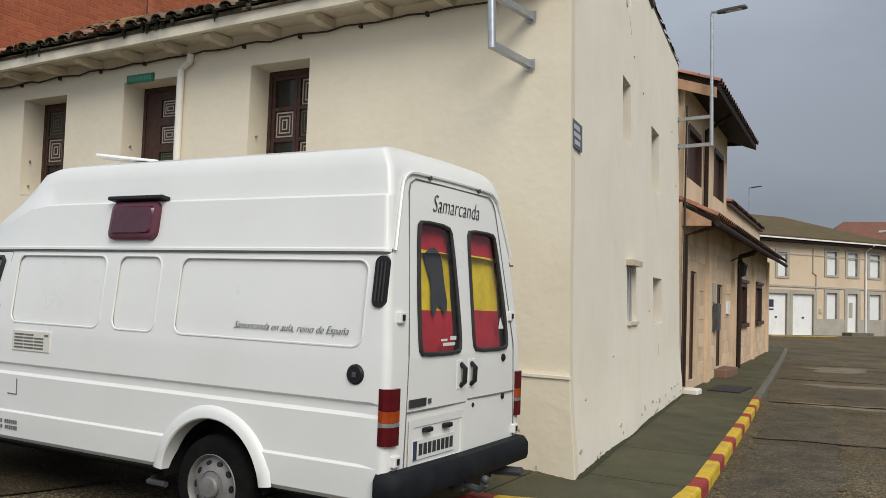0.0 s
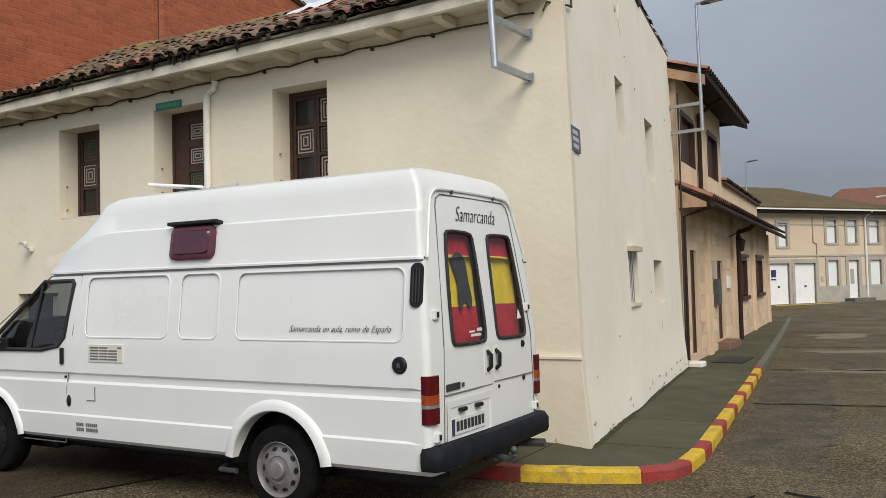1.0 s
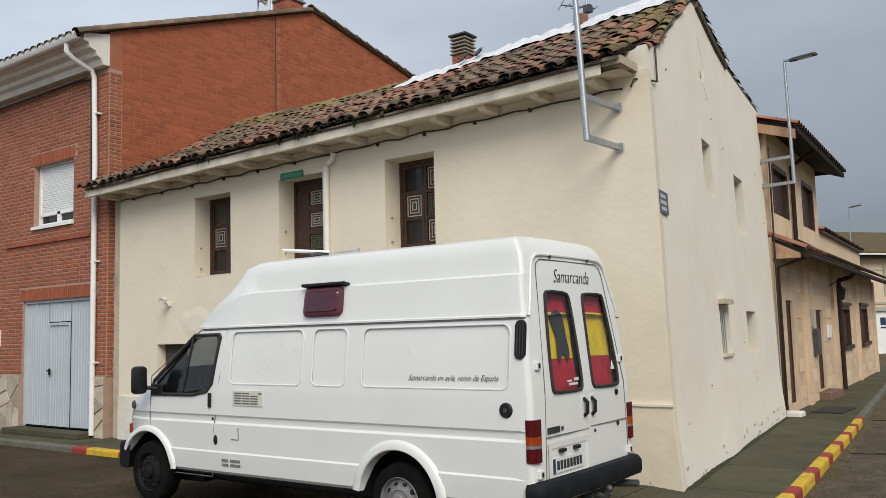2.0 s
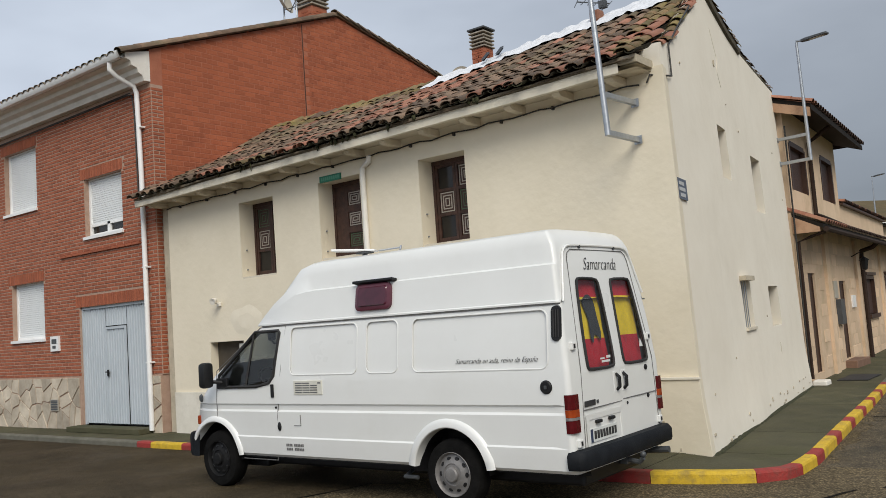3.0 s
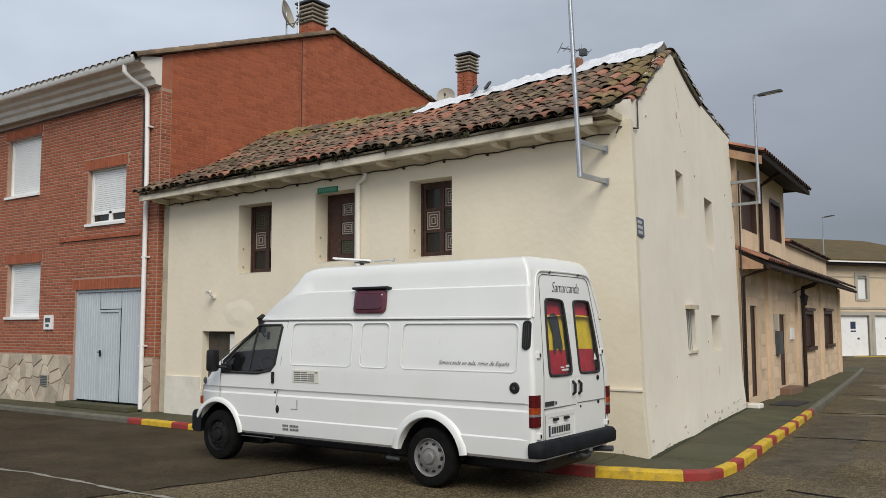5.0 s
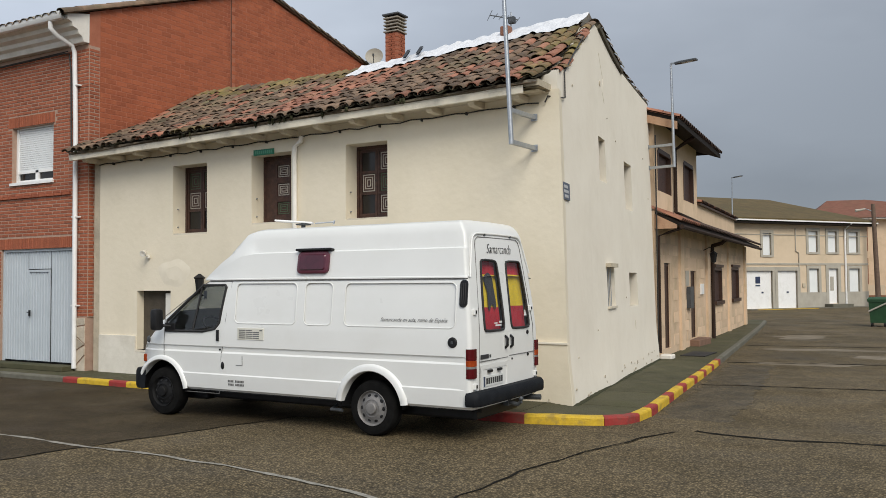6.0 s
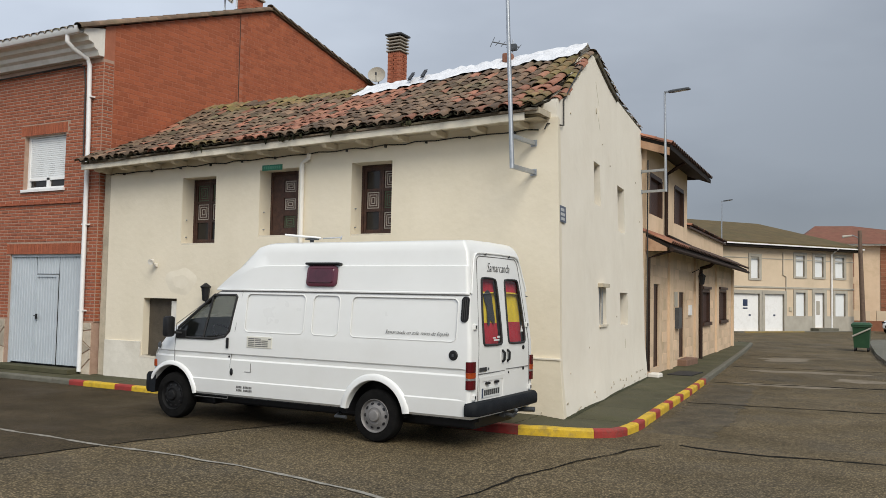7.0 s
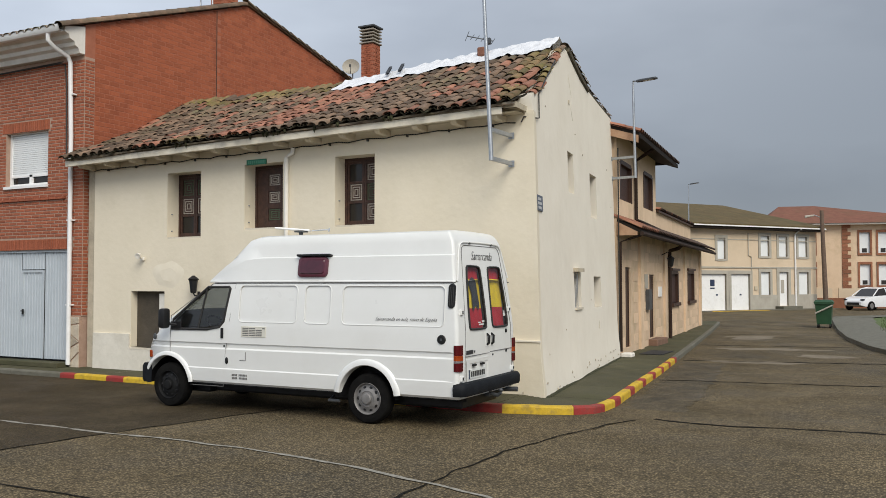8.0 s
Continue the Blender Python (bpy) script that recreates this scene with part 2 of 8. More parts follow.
M_CONCRETE = mat("pavement_concrete", (0.056, 0.054, 0.031), (0.100, 0.092, 0.054), 1.6, 0.8, spec=0.2, bump=0.5, bscale=40, stain=(0.055, 0.06, 0.028), sscale=0.9, samount=0.75, rvar=0.18, vary=0.08)
M_KERB = mat("grey_kerb_concrete", (0.095, 0.090, 0.066), (0.155, 0.146, 0.115), 5.0, 0.8, 0.5, 40, stain=(0.07, 0.07, 0.04), sscale=1.8, samount=0.6)
M_KERB_RED = mat("worn_red_kerb_paint", (0.24, 0.02, 0.018), (0.33, 0.034, 0.026), 6.0, 0.7, 0.4, 40, stain=(0.13, 0.06, 0.045), sscale=5, samount=0.8)
M_KERB_YEL = mat("worn_yellow_kerb_paint", (0.50, 0.32, 0.014), (0.66, 0.44, 0.026), 9.0, 0.7, 0.4, 40, stain=(0.2, 0.15, 0.06), sscale=5, samount=0.8)
# damp slab concrete, darkened further for shade by the houses and van
M_DAMP = mat("damp_shade_toned_concrete", (0.049, 0.037, 0.021), (0.084, 0.064, 0.037), 1.1, 0.78, 0.35, 60, stain=(0.044, 0.034, 0.021), sscale=0.6, samount=0.6, rvar=0.2, spec=0.13)
M_STRIP = mat("damp_fine_concrete", (0.075, 0.059, 0.036), (0.128, 0.101, 0.062), 2.6, 0.65, 0.4, 70, stain=(0.032, 0.03, 0.02), sscale=1.1, samount=0.8, rvar=0.15, spec=0.2)
M_MOSS = mat("dark_moss", (0.018, 0.02, 0.008), (0.05, 0.05, 0.018), 20.0, 0.95, 0.8, 60)
M_JOINT = mat("dark_road_joint", (0.006, 0.006, 0.005), (0.018, 0.016, 0.012), 12.0, 0.95, 0.5, 50, spec=0.1)
M_ROADLINE = mat("worn_white_road_line", (0.16, 0.145, 0.115), (0.33, 0.31, 0.265), 14.0, 0.8, 0.4, 60)
M_OCHRE = mat("ochre_render", (0.62, 0.46, 0.31), (0.70, 0.53, 0.37), 1.5, 0.9, 0.3, 12, vary=0.09, stain=(0.42, 0.31, 0.18), sscale=1.0, samount=0.5)
M_OCHRE2 = mat("pale_ochre_stone", (0.60, 0.44, 0.295), (0.695, 0.52, 0.36), 1.5, 0.9, 0.3, 12, vary=0.15, stain=(0.30, 0.24, 0.13), sscale=1.0, samount=0.5)
M_BARGE = mat("weathered_pale_board", (0.30, 0.17, 0.10), (0.46, 0.29, 0.18), 6.0, 0.8, 0.3, 30, stain=(0.16, 0.09, 0.06), sscale=3, samount=0.6)
# near-black brown for the ochre roof slabs, canopy and far eaves board
M_SOFFIT = mat("near_black_brown_soffit", (0.008, 0.006, 0.0045), (0.018, 0.012, 0.008), 8.0, 0.7, spec=0.2)
M_BROWNFRAME = mat("brown_frame", (0.034, 0.016, 0.010), (0.062, 0.028, 0.016), 10.0, 0.5)
M_PIPE = mat("brown_downpipe", (0.022, 0.013, 0.010), (0.042, 0.025, 0.018), 9.0, 0.7, spec=0.2)
M_FARWALL = mat("far_cream_render", (0.57, 0.455, 0.325), (0.63, 0.51, 0.37), 0.8, 0.9, stain=(0.43, 0.36, 0.25), sscale=0.5, samount=0.5)
M_FARGREY = mat("grey_surround", (0.34, 0.315, 0.265), (0.42, 0.39, 0.33), 1.5, 0.9)
M_FARROOF = mat("mossy_brown_roof", (0.072, 0.050, 0.017), (0.112, 0.078, 0.028), 1.6, 0.95, 0.7, 8, stain=(0.07, 0.06, 0.02), sscale=0.5, samount=0.8)
M_FARROOF2 = mat("red_brown_roof", (0.14, 0.052, 0.03), (0.20, 0.08, 0.048), 2.5, 0.95, 0.7, 8, stain=(0.12, 0.07, 0.035), sscale=0.7, samount=0.7)
M_FARBRICK = mat("brick_quoin", (0.22, 0.085, 0.045), (0.28, 0.12, 0.065), 4.0, 0.9, vary=0.2)
M_BIN = mat("green_bin_plastic", (0.012, 0.05, 0.02), (0.02, 0.07, 0.028), 4.0, 0.45)
M_CARWHITE = mat("white_car_paint", (0.72, 0.73, 0.74), (0.76, 0.77, 0.78), 2.0, 0.25, coat=0.5)
M_GRASS = mat("grass", (0.05, 0.085, 0.02), (0.10, 0.13, 0.04), 6.0, 0.95, 0.6, 20)
M_POLEWOOD = mat("weathered_pole_wood", (0.10, 0.065, 0.045), (0.16, 0.11, 0.08), 6.0, 0.9)
M_TERRACOTTA = mat("terracotta_step", (0.15, 0.085, 0.055), (0.21, 0.12, 0.08), 6.0, 0.8)


def road_material(m, low, high, stones=40):
    """Exposed-aggregate concrete, damp: tan stones in a dark matrix, with paler single chips; low, high: how far they differ."""
    nt = m.node_tree
    bs = nt.nodes["Principled BSDF"]
    base = bs.inputs["Base Color"].links[0].from_socket
    tc = nt.nodes["Texture Coordinate"]
    vo = nt.nodes.new("ShaderNodeTexVoronoi")
    vo.inputs["Scale"].default_value = stones
    nt.links.new(tc.outputs["Object"], vo.inputs["Vector"])
    mr = nt.nodes.new("ShaderNodeMapRange")
    mr.inputs["From Min"].default_value = 0.18
    mr.inputs["From Max"].default_value = 0.55
    mr.inputs["To Min"].default_value = 1.45
    mr.inputs["To Max"].default_value = 0.5
    nt.links.new(vo.outputs["Distance"], mr.inputs["Value"])
    sp = nt.nodes.new("ShaderNodeSeparateColor")
    nt.links.new(vo.outputs["Color"], sp.inputs["Color"])
    m2 = nt.nodes.new("ShaderNodeMapRange")
    m2.inputs["To Min"].default_value = low
    m2.inputs["To Max"].default_value = high
    nt.links.new(sp.outputs["Red"], m2.inputs["Value"])
    mu = nt.nodes.new("ShaderNodeMath")
    mu.operation = "MULTIPLY"
    nt.links.new(mr.outputs["Result"], mu.inputs[0])
    nt.links.new(m2.outputs["Result"], mu.inputs[1])
    hs = nt.nodes.new("ShaderNodeHueSaturation")
    nt.links.new(base, hs.inputs["Color"])
    nt.links.new(mu.outputs[0], hs.inputs["Value"])
    nt.links.new(hs.outputs["Color"], bs.inputs["Base Color"])
    bp = nt.nodes.new("ShaderNodeBump")
    bp.inputs["Strength"].default_value = 0.5
    bp.inputs["Distance"].default_value = 0.01
    bp.invert = True
    nt.links.new(vo.outputs["Distance"], bp.inputs["Height"])
    nt.links.new(bp.outputs["Normal"], bs.inputs["Normal"])
    return m


M_ROAD = road_material(mat("aggregate_concrete_road", (0.087, 0.067, 0.037), (0.160, 0.122, 0.069), 0.7, 0.8, 0.0, spec=0.18, stain=(0.042, 0.039, 0.032), sscale=0.35, samount=0.85, rvar=0.15), 0.58, 1.85, 44)
M_DAMP = road_material(M_DAMP, 0.66, 1.45, 60)
M_STRIP = road_material(M_STRIP, 0.6, 1.6, 56)


# ---------- building helpers ----------
ORIGIN = {}


def thing(name, at, label, category, group="", kind=""):
    """An Empty at a thing's base; its parts are given in world metres."""
    ob = new(name)
    ob.location = at
    ORIGIN[ob] = Vector(at)
    return tagged(ob, label, category, group, kind)


def part(name, bm, material, parent=None, label="", smooth=False, mesh=None, kind=""):
    """Links a bmesh (world metres) as one mesh under a thing or a part."""
    base = ORIGIN.get(parent, Vector((0, 0, 0)))
    me = bpy.data.meshes.new(name)
    if base.length:
        bmesh.ops.translate(bm, verts=bm.verts, vec=-base)
    bm.to_mesh(me)
    bm.free()
    for m in material if isinstance(material, (list, tuple)) else (material,):
        me.materials.append(m)
    if smooth:
        me.shade_smooth()
        me.set_sharp_from_angle(angle=radians(38 if smooth is True else smooth))
    ob = new(name, me)
    ORIGIN[ob] = base
    if parent:
        ob.parent = parent
    return tagged(ob, label, kind=kind)


def piece(name, mesh, parent, m):
    """One of many alike pieces on a shared mesh; m in world metres."""
    ob = new(name, mesh)
    ob.parent = parent
    ob.matrix_local = Matrix.Translation(-ORIGIN.get(parent, Vector((0, 0, 0)))) @ m
    return ob


def quads(bm, rows, close=False):
    """Faces between rows of points, all of one length."""
    vs = [[bm.verts.new(p) for p in r] for r in rows]
    for a, b in zip(vs, vs[1:]):
        n = len(a)
        for i in range(n if close else n - 1):
            j = (i + 1) % n
            bm.faces.new((a[i], a[j], b[j], b[i]))
    return vs


def box(bm, x0, x1, y0, y1, z0, z1, m=None, bevel=0.0):
    r = bmesh.ops.create_cube(bm, size=1)
    t = Matrix.Translation(((x0 + x1) / 2, (y0 + y1) / 2, (z0 + z1) / 2)) @ Matrix.Diagonal((abs(x1 - x0), abs(y1 - y0), abs(z1 - z0), 1))
    bmesh.ops.transform(bm, matrix=(m @ t) if m else t, verts=r["verts"])
    if bevel:
        es = list({e for v in r["verts"] for e in v.link_edges})
        bmesh.ops.bevel(bm, geom=es, offset=bevel, segments=2, profile=0.5, affect="EDGES")
    return bm


def tube(bm, pts, r, seg=8, cap=True, closed=False):
    pts = [Vector(p) for p in pts]
    n = len(pts)
    rows = []
    side = None
    for i, p in enumerate(pts):
        a = pts[(i - 1) % n] if (i or closed) else p
        b = pts[(i + 1) % n] if (i < n - 1 or closed) else p
        d = (b - a).normalized()
        if side is None:
            side = d.orthogonal().normalized()
        side = (side - d * side.dot(d)).normalized()
        up = d.cross(side)
        rr = r[i] if isinstance(r, (list, tuple)) else r
        rows.append([p + (side * math.cos(k * 2 * math.pi / seg) + up * math.sin(k * 2 * math.pi / seg)) * rr for k in range(seg)])
    if closed:
        rows.append(rows[0])
    vs = quads(bm, rows, close=True)
    if cap and not closed:
        bm.faces.new(vs[0][::-1])
        bm.faces.new(vs[-1])
    if closed:
        bmesh.ops.remove_doubles(bm, verts=vs[0] + vs[-1], dist=1e-6)
    return bm


def lathe(bm, profile, m, seg=32):
    """profile: (radius, along); turned round the z axis of m."""
    rows = [[m @ Vector((r * math.cos(k * 2 * math.pi / seg), r * math.sin(k * 2 * math.pi / seg), h)) for k in range(seg)] for r, h in profile]
    quads(bm, rows, close=True)
    return bm


def rounded(x0, x1, z0, z1, r, seg=4):
    """A rounded rectangle, counter-clockwise."""
    out = []
    for cx, cz, a in ((x1 - r, z0 + r, -90), (x1 - r, z1 - r, 0), (x0 + r, z1 - r, 90), (x0 + r, z0 + r, 180)):
        for k in range(seg + 1):
            t = radians(a + 90 * k / seg)
            out.append((cx + r * math.cos(t), cz + r * math.sin(t)))
    return out


def wall(bm, mapf, s0, s1, z0, z1, holes, depth, step=1.2, levels=()):
    """A wall with thickness and openings that go through it. mapf(s, z, d): d metres into the wall.
    holes: (s0, s1, z0, z1)."""
    ss = sorted({s0, s1, *[h[0] for h in holes], *[h[1] for h in holes], *[s0 + (s1 - s0) * k / max(1, round((s1 - s0) / step)) for k in range(max(1, round((s1 - s0) / step)))]})
    zs = sorted({z0, z1, *levels, *[h[2] for h in holes], *[h[3] for h in holes]})
    cache = {}

    def v(s, z, d):
        k = (round(s, 4), round(z, 4), d)
        if k not in cache:
            cache[k] = bm.verts.new(mapf(s, z, d))
        return cache[k]

    def solid(i, j):
        if not (0 <= i < len(ss) - 1 and 0 <= j < len(zs) - 1):
            return False
        cs, cz = (ss[i] + ss[i + 1]) / 2, (zs[j] + zs[j + 1]) / 2
        return not any(h[0] < cs < h[1] and h[2] < cz < h[3] for h in holes)

    for i in range(len(ss) - 1):
        for j in range(len(zs) - 1):
            if not solid(i, j):
                continue
            a, b, c, d = ss[i], ss[i + 1], zs[j], zs[j + 1]
            bm.faces.new((v(a, c, 0), v(b, c, 0), v(b, d, 0), v(a, d, 0)))
            bm.faces.new((v(a, c, depth), v(a, d, depth), v(b, d, depth), v(b, c, depth)))
            if not solid(i - 1, j):
                bm.faces.new((v(a, c, 0), v(a, d, 0), v(a, d, depth), v(a, c, depth)))
            if not solid(i + 1, j):
                bm.faces.new((v(b, c, 0), v(b, c, depth), v(b, d, depth), v(b, d, 0)))
            if not solid(i, j - 1):
                bm.faces.new((v(a, c, 0), v(a, c, depth), v(b, c, depth), v(b, c, 0)))
            if not solid(i, j + 1):
                bm.faces.new((v(a, d, 0), v(b, d, 0), v(b, d, depth), v(a, d, depth)))
    return bm


def slab(bm, mapf, s0, s1, z0, z1, d0, d1):
    """A box in a wall's own directions."""
    p = [bm.verts.new(mapf(s, z, d)) for d in (d0, d1) for z in (z0, z1) for s in (s0, s1)]
    for f in ((0, 1, 3, 2), (4, 6, 7, 5), (0, 4, 5, 1), (2, 3, 7, 6), (0, 2, 6, 4), (1, 5, 7, 3)):
        bm.faces.new([p[i] for i in f])
    return bm


def smooth01(t):
    t = min(1, max(0, t))
    return t * t * (3 - 2 * t)


def ground_z(x, y):
    """The road falls gently towards the corner and the side street, and rises again to the far crossing."""
    return -0.09 * smooth01((y - 5.5) / 2.5) - 0.07 * smooth01((y - 9) / 8) + 0.20 * smooth01((y - 30) / 20)

# ---------- ground ----------
bm = bmesh.new()
gx = [-3000, -600, -150, -60, -35, -25] + list(range(-20, 13, 2)) + [18, 30, 60, 150, 600, 3000]
gy = [-3000, -600, -120, -40, -20] + list(range(-12, 61, 2)) + [75, 110, 200, 600, 3000]
quads(bm, [[(x, y, ground_z(x, y)) for x in gx] for y in gy])
ground = part("ground", bm, M_ROAD, kind="structure", label="damp exposed-aggregate concrete street")
ground["category"] = "road"

KERB = [(-24, 6.35), (-16, 6.35), (-12.5, 6.34), (-8, 6.33), (-4.5, 6.2), (-3.4, 6.12), (-2.87, 6.15), (-2.35, 6.33), (-1.92, 6.58), (-1.70, 6.92), (-1.67, 7.3),
        (-1.72, 8.2), (-1.9, 10.0), (-2.27, 13.5), (-2.67, 17.0), (-3.2, 22.0), (-3.8, 27.5), (-4.35, 32.5), (-4.75, 36.0), (-5.4, 36.6)]


def along(line, d):
    """The point d metres along a line, and the line's direction there."""
    for a, b in zip(line, line[1:]):
        n = math.dist(a, b)
        if d <= n:
            t = d / n
            return Vector((a[0] + (b[0] - a[0]) * t, a[1] + (b[1] - a[1]) * t)), Vector((b[0] - a[0], b[1] - a[1])).normalized()
        d -= n
    return Vector(line[-1]), Vector((line[-1][0] - line[-2][0], line[-1][1] - line[-2][1])).normalized()


KERB_LEN = sum(math.dist(a, b) for a, b in zip(KERB, KERB[1:]))


def kerb_at(x=None, y=None):
    best = min((abs(along(KERB, d * 0.02)[0][0 if y is None else 1] - (x if y is None else y)), d * 0.02) for d in range(int(KERB_LEN / 0.02)) if (d * 0.02 < 22.9) == (y is None))
    return best[1]


D_TURN = kerb_at(y=6.92)
cuts = [(0, M_KERB)]
d = 0.0
first = kerb_at(x=-12.5)
while d < first - 1.0:
    d += 1.0
    cuts.append((d, M_KERB))
cuts.append((first, M_KERB_RED))
cuts += [(kerb_at(x=-12.08), M_KERB_YEL), (kerb_at(x=-11.2), M_KERB_RED), (kerb_at(x=-10.75), M_KERB_YEL)]
d = kerb_at(x=-9.9)
k1 = kerb_at(x=-2.87)
flip = True
while d < k1 - 1.2:
    cuts.append((d, M_KERB_RED if flip else M_KERB_YEL))
    d += 0.45 if flip else 0.9
    flip = not flip
cuts += [(k1 - 0.75, M_KERB_RED), (k1, M_KERB_YEL), (kerb_at(x=-1.93), M_KERB_RED), (D_TURN + 0.05, M_KERB_YEL)]
d = kerb_at(y=7.95)
flip = True
while d < kerb_at(y=16.4):
    cuts.append((d, M_KERB_RED if flip else M_KERB_YEL))
    d += 0.44 if flip else 0.97
    flip = not flip
while d < KERB_LEN:
    cuts.append((d, M_KERB))
    d += 1.0
cuts.sort(key=lambda c: c[0])
kerb = thing("kerb", (-2, 6.3, 0), "concrete kerb, partly painted in red and yellow blocks", "kerb", kind="structure")
for (d0, material), (d1, _) in zip(cuts, cuts[1:] + [(KERB_LEN, None)]):
    if d1 - d0 < 0.05:
        continue
    n = max(1, round((d1 - d0) / 0.22))
    bm = bmesh.new()
    rows = []
    for k in range(n + 1):
        p, t = along(KERB, d0 + 0.004 + (d1 - d0 - 0.008) * k / n)
        q = Vector((-t.y, t.x))
        z = ground_z(p.x, p.y)
        hh = 0.125 + 0.006 * noise.noise(Vector((p.x * 3, p.y * 3, 0)))
        o = p + q * 0.03
        rows.append([(p.x, p.y, z - 0.1), (p.x, p.y, z + hh - 0.03), (o.x - q.x * 0.02, o.y - q.y * 0.02, z + hh - 0.008), (o.x, o.y, z + hh),
                     (p.x + q.x * 0.125, p.y + q.y * 0.125, z + hh), (p.x + q.x * 0.125, p.y + q.y * 0.125, z - 0.1)])
    vs = quads(bm, rows)
    bm.faces.new(vs[0])
    bm.faces.new(vs[-1][::-1])
    part("kerb_stone", bm, material, kerb)

# pavement slabs between kerb and walls
pavement = thing("pavement", (-2.3, 8.5, 0), "damp mossy concrete pavement in large cast slabs", "pavement", kind="structure")
bays = [0]
while bays[-1] < KERB_LEN - 0.4:
    here = along(KERB, bays[-1])[0]
    bays.append(min(KERB_LEN, bays[-1] + (1.25 if here.x < -3 and here.y < 7 else 2.6)))
turn0, turn1 = kerb_at(x=-3.0), kerb_at(y=7.9)
bays = [b for b in bays if b < turn0 - 0.3 or b > kerb_at(y=17.5)] + [turn0, turn1, kerb_at(y=9.6), kerb_at(y=12.9), kerb_at(y=16.1)]
bays.sort()
for d0, d1 in zip(bays, bays[1:]):
    if d1 - d0 < 0.15:
        continue
    n = max(2, round((d1 - d0) / 0.25))
    outer, inner = [], []
    for k in range(n + 1):
        p, t = along(KERB, d0 + 0.006 + (d1 - d0 - 0.012) * k / n)
        q = Vector((-t.y, t.x))
        o = p + q * 0.129
        if d1 <= turn0 + 0.01:
            i = Vector((p.x, 7.5))
        elif d0 >= turn1 - 0.01:
            i = Vector((p.x - 1.9, p.y - 0.1))
        else:
            f = k / n
            i = Vector((-3.0 - 0.5 * f, 7.5 + 0.3 * f))
        z = ground_z(p.x, p.y)
        outer.append((o.x, o.y, z + 0.118))
        inner.append((i.x, i.y, z + 0.128))
    bm = bmesh.new()
    quads(bm, [[(x, y, z - 0.15) for x, y, z in outer], outer, inner])
    bmesh.ops.recalc_face_normals(bm, faces=bm.faces)
    part("slab", bm, M_CONCRETE, pavement)
bm = bmesh.new()
quads(bm, [[(p[0] + 0, p[1], ground_z(*p) + 0.10) for p in (along(KERB, KERB_LEN * k / 160)[0] + Vector((-along(KERB, KERB_LEN * k / 160)[1].y, along(KERB, KERB_LEN * k / 160)[1].x)) * w for k in range(161))] for w in (0.10, 1.2)])
part("bedding", bm, M_JOINT, pavement)


def ribbon(name, pts, width, material, z=0.004, jitter=0.02, label="", category="", wobble=0.35):
    """A narrow uneven strip on the ground."""
    line = []
    for a, b in zip(pts, pts[1:]):
        n = max(2, int(math.dist(a, b) / 0.12))
        line += [(a[0] + (b[0] - a[0]) * k / n, a[1] + (b[1] - a[1]) * k / n) for k in range(n)]
    line.append(pts[-1])
    rows = []
    for i, p in enumerate(line):
        a, b = line[max(0, i - 1)], line[min(len(line) - 1, i + 1)]
        t = Vector((b[0] - a[0], b[1] - a[1])).normalized()
        q = Vector((-t.y, t.x))
        j = jitter * noise.noise(Vector((p[0] * 2.3, p[1] * 2.3, 7)))
        w = width / 2 * (1 + wobble * noise.noise(Vector((p[0] * 5, p[1] * 5, 3))))
        c = Vector(p) + q * j
        rows.append([(c.x + q.x * w, c.y + q.y * w, ground_z(*p) + z), (c.x - q.x * w, c.y - q.y * w, ground_z(*p) + z)])
    bm = bmesh.new()
    quads(bm, rows)
    ob = part(name, bm, material, kind="structure", label=label)
    ob["category"] = category
    return ob


JL = dict(label="dark cracked joint between concrete road slabs", category="road joint")
ribbon("road_joint", [(-2.6, -3.0), (-1.75, 1.23), (-1.72, 2.03), (-1.71, 3.5), (-1.44, 4.82), (-0.97, 6.52)], 0.032, M_JOINT, z=0.007, jitter=0.1, wobble=0.9, **JL)
ribbon("road_joint", [(-7.01, -0.25), (-6.8, 1.02), (-6.59, 2.29), (-6.37, 3.16), (-6.15, 4.01), (-5.83, 5.14)], 0.026, M_JOINT, z=0.008, jitter=0.06, wobble=0.8, **JL)
ribbon("road_joint", [(-6.4, -0.06), (-5.29, -0.04), (-4.69, -0.03), (-4.18, -0.02), (-3.07, -0.1)], 0.028, M_JOINT, z=0.008, **JL)
ribbon("road_joint", [(-0.81, 6.75), (-0.16, 6.55), (0.34, 6.56), (1.0, 6.76), (1.65, 6.86), (2.07, 6.85), (3.2, 6.92), (4.6, 7.05)], 0.08, M_JOINT, z=0.010, jitter=0.09, wobble=0.95, **JL)
ribbon("road_joint", [(-2.0, 12.2), (1.4, 12.9), (6.0, 13.8)], 0.075, M_JOINT, z=0.008, jitter=0.12, wobble=0.9, **JL)
ribbon("road_joint", [(-2.6, 17.3), (1.17, 18.2), (6.0, 19.2)], 0.14, M_JOINT, jitter=0.14, wobble=0.9, **JL)
ribbon("road_joint", [(-3.2, 23.0), (1.17, 23.8), (6.0, 24.6)], 0.11, M_JOINT, jitter=0.05, **JL)
ribbon("road_joint", [(-3.7, 29.0), (1.0, 29.8)], 0.06, M_JOINT, jitter=0.05, **JL)
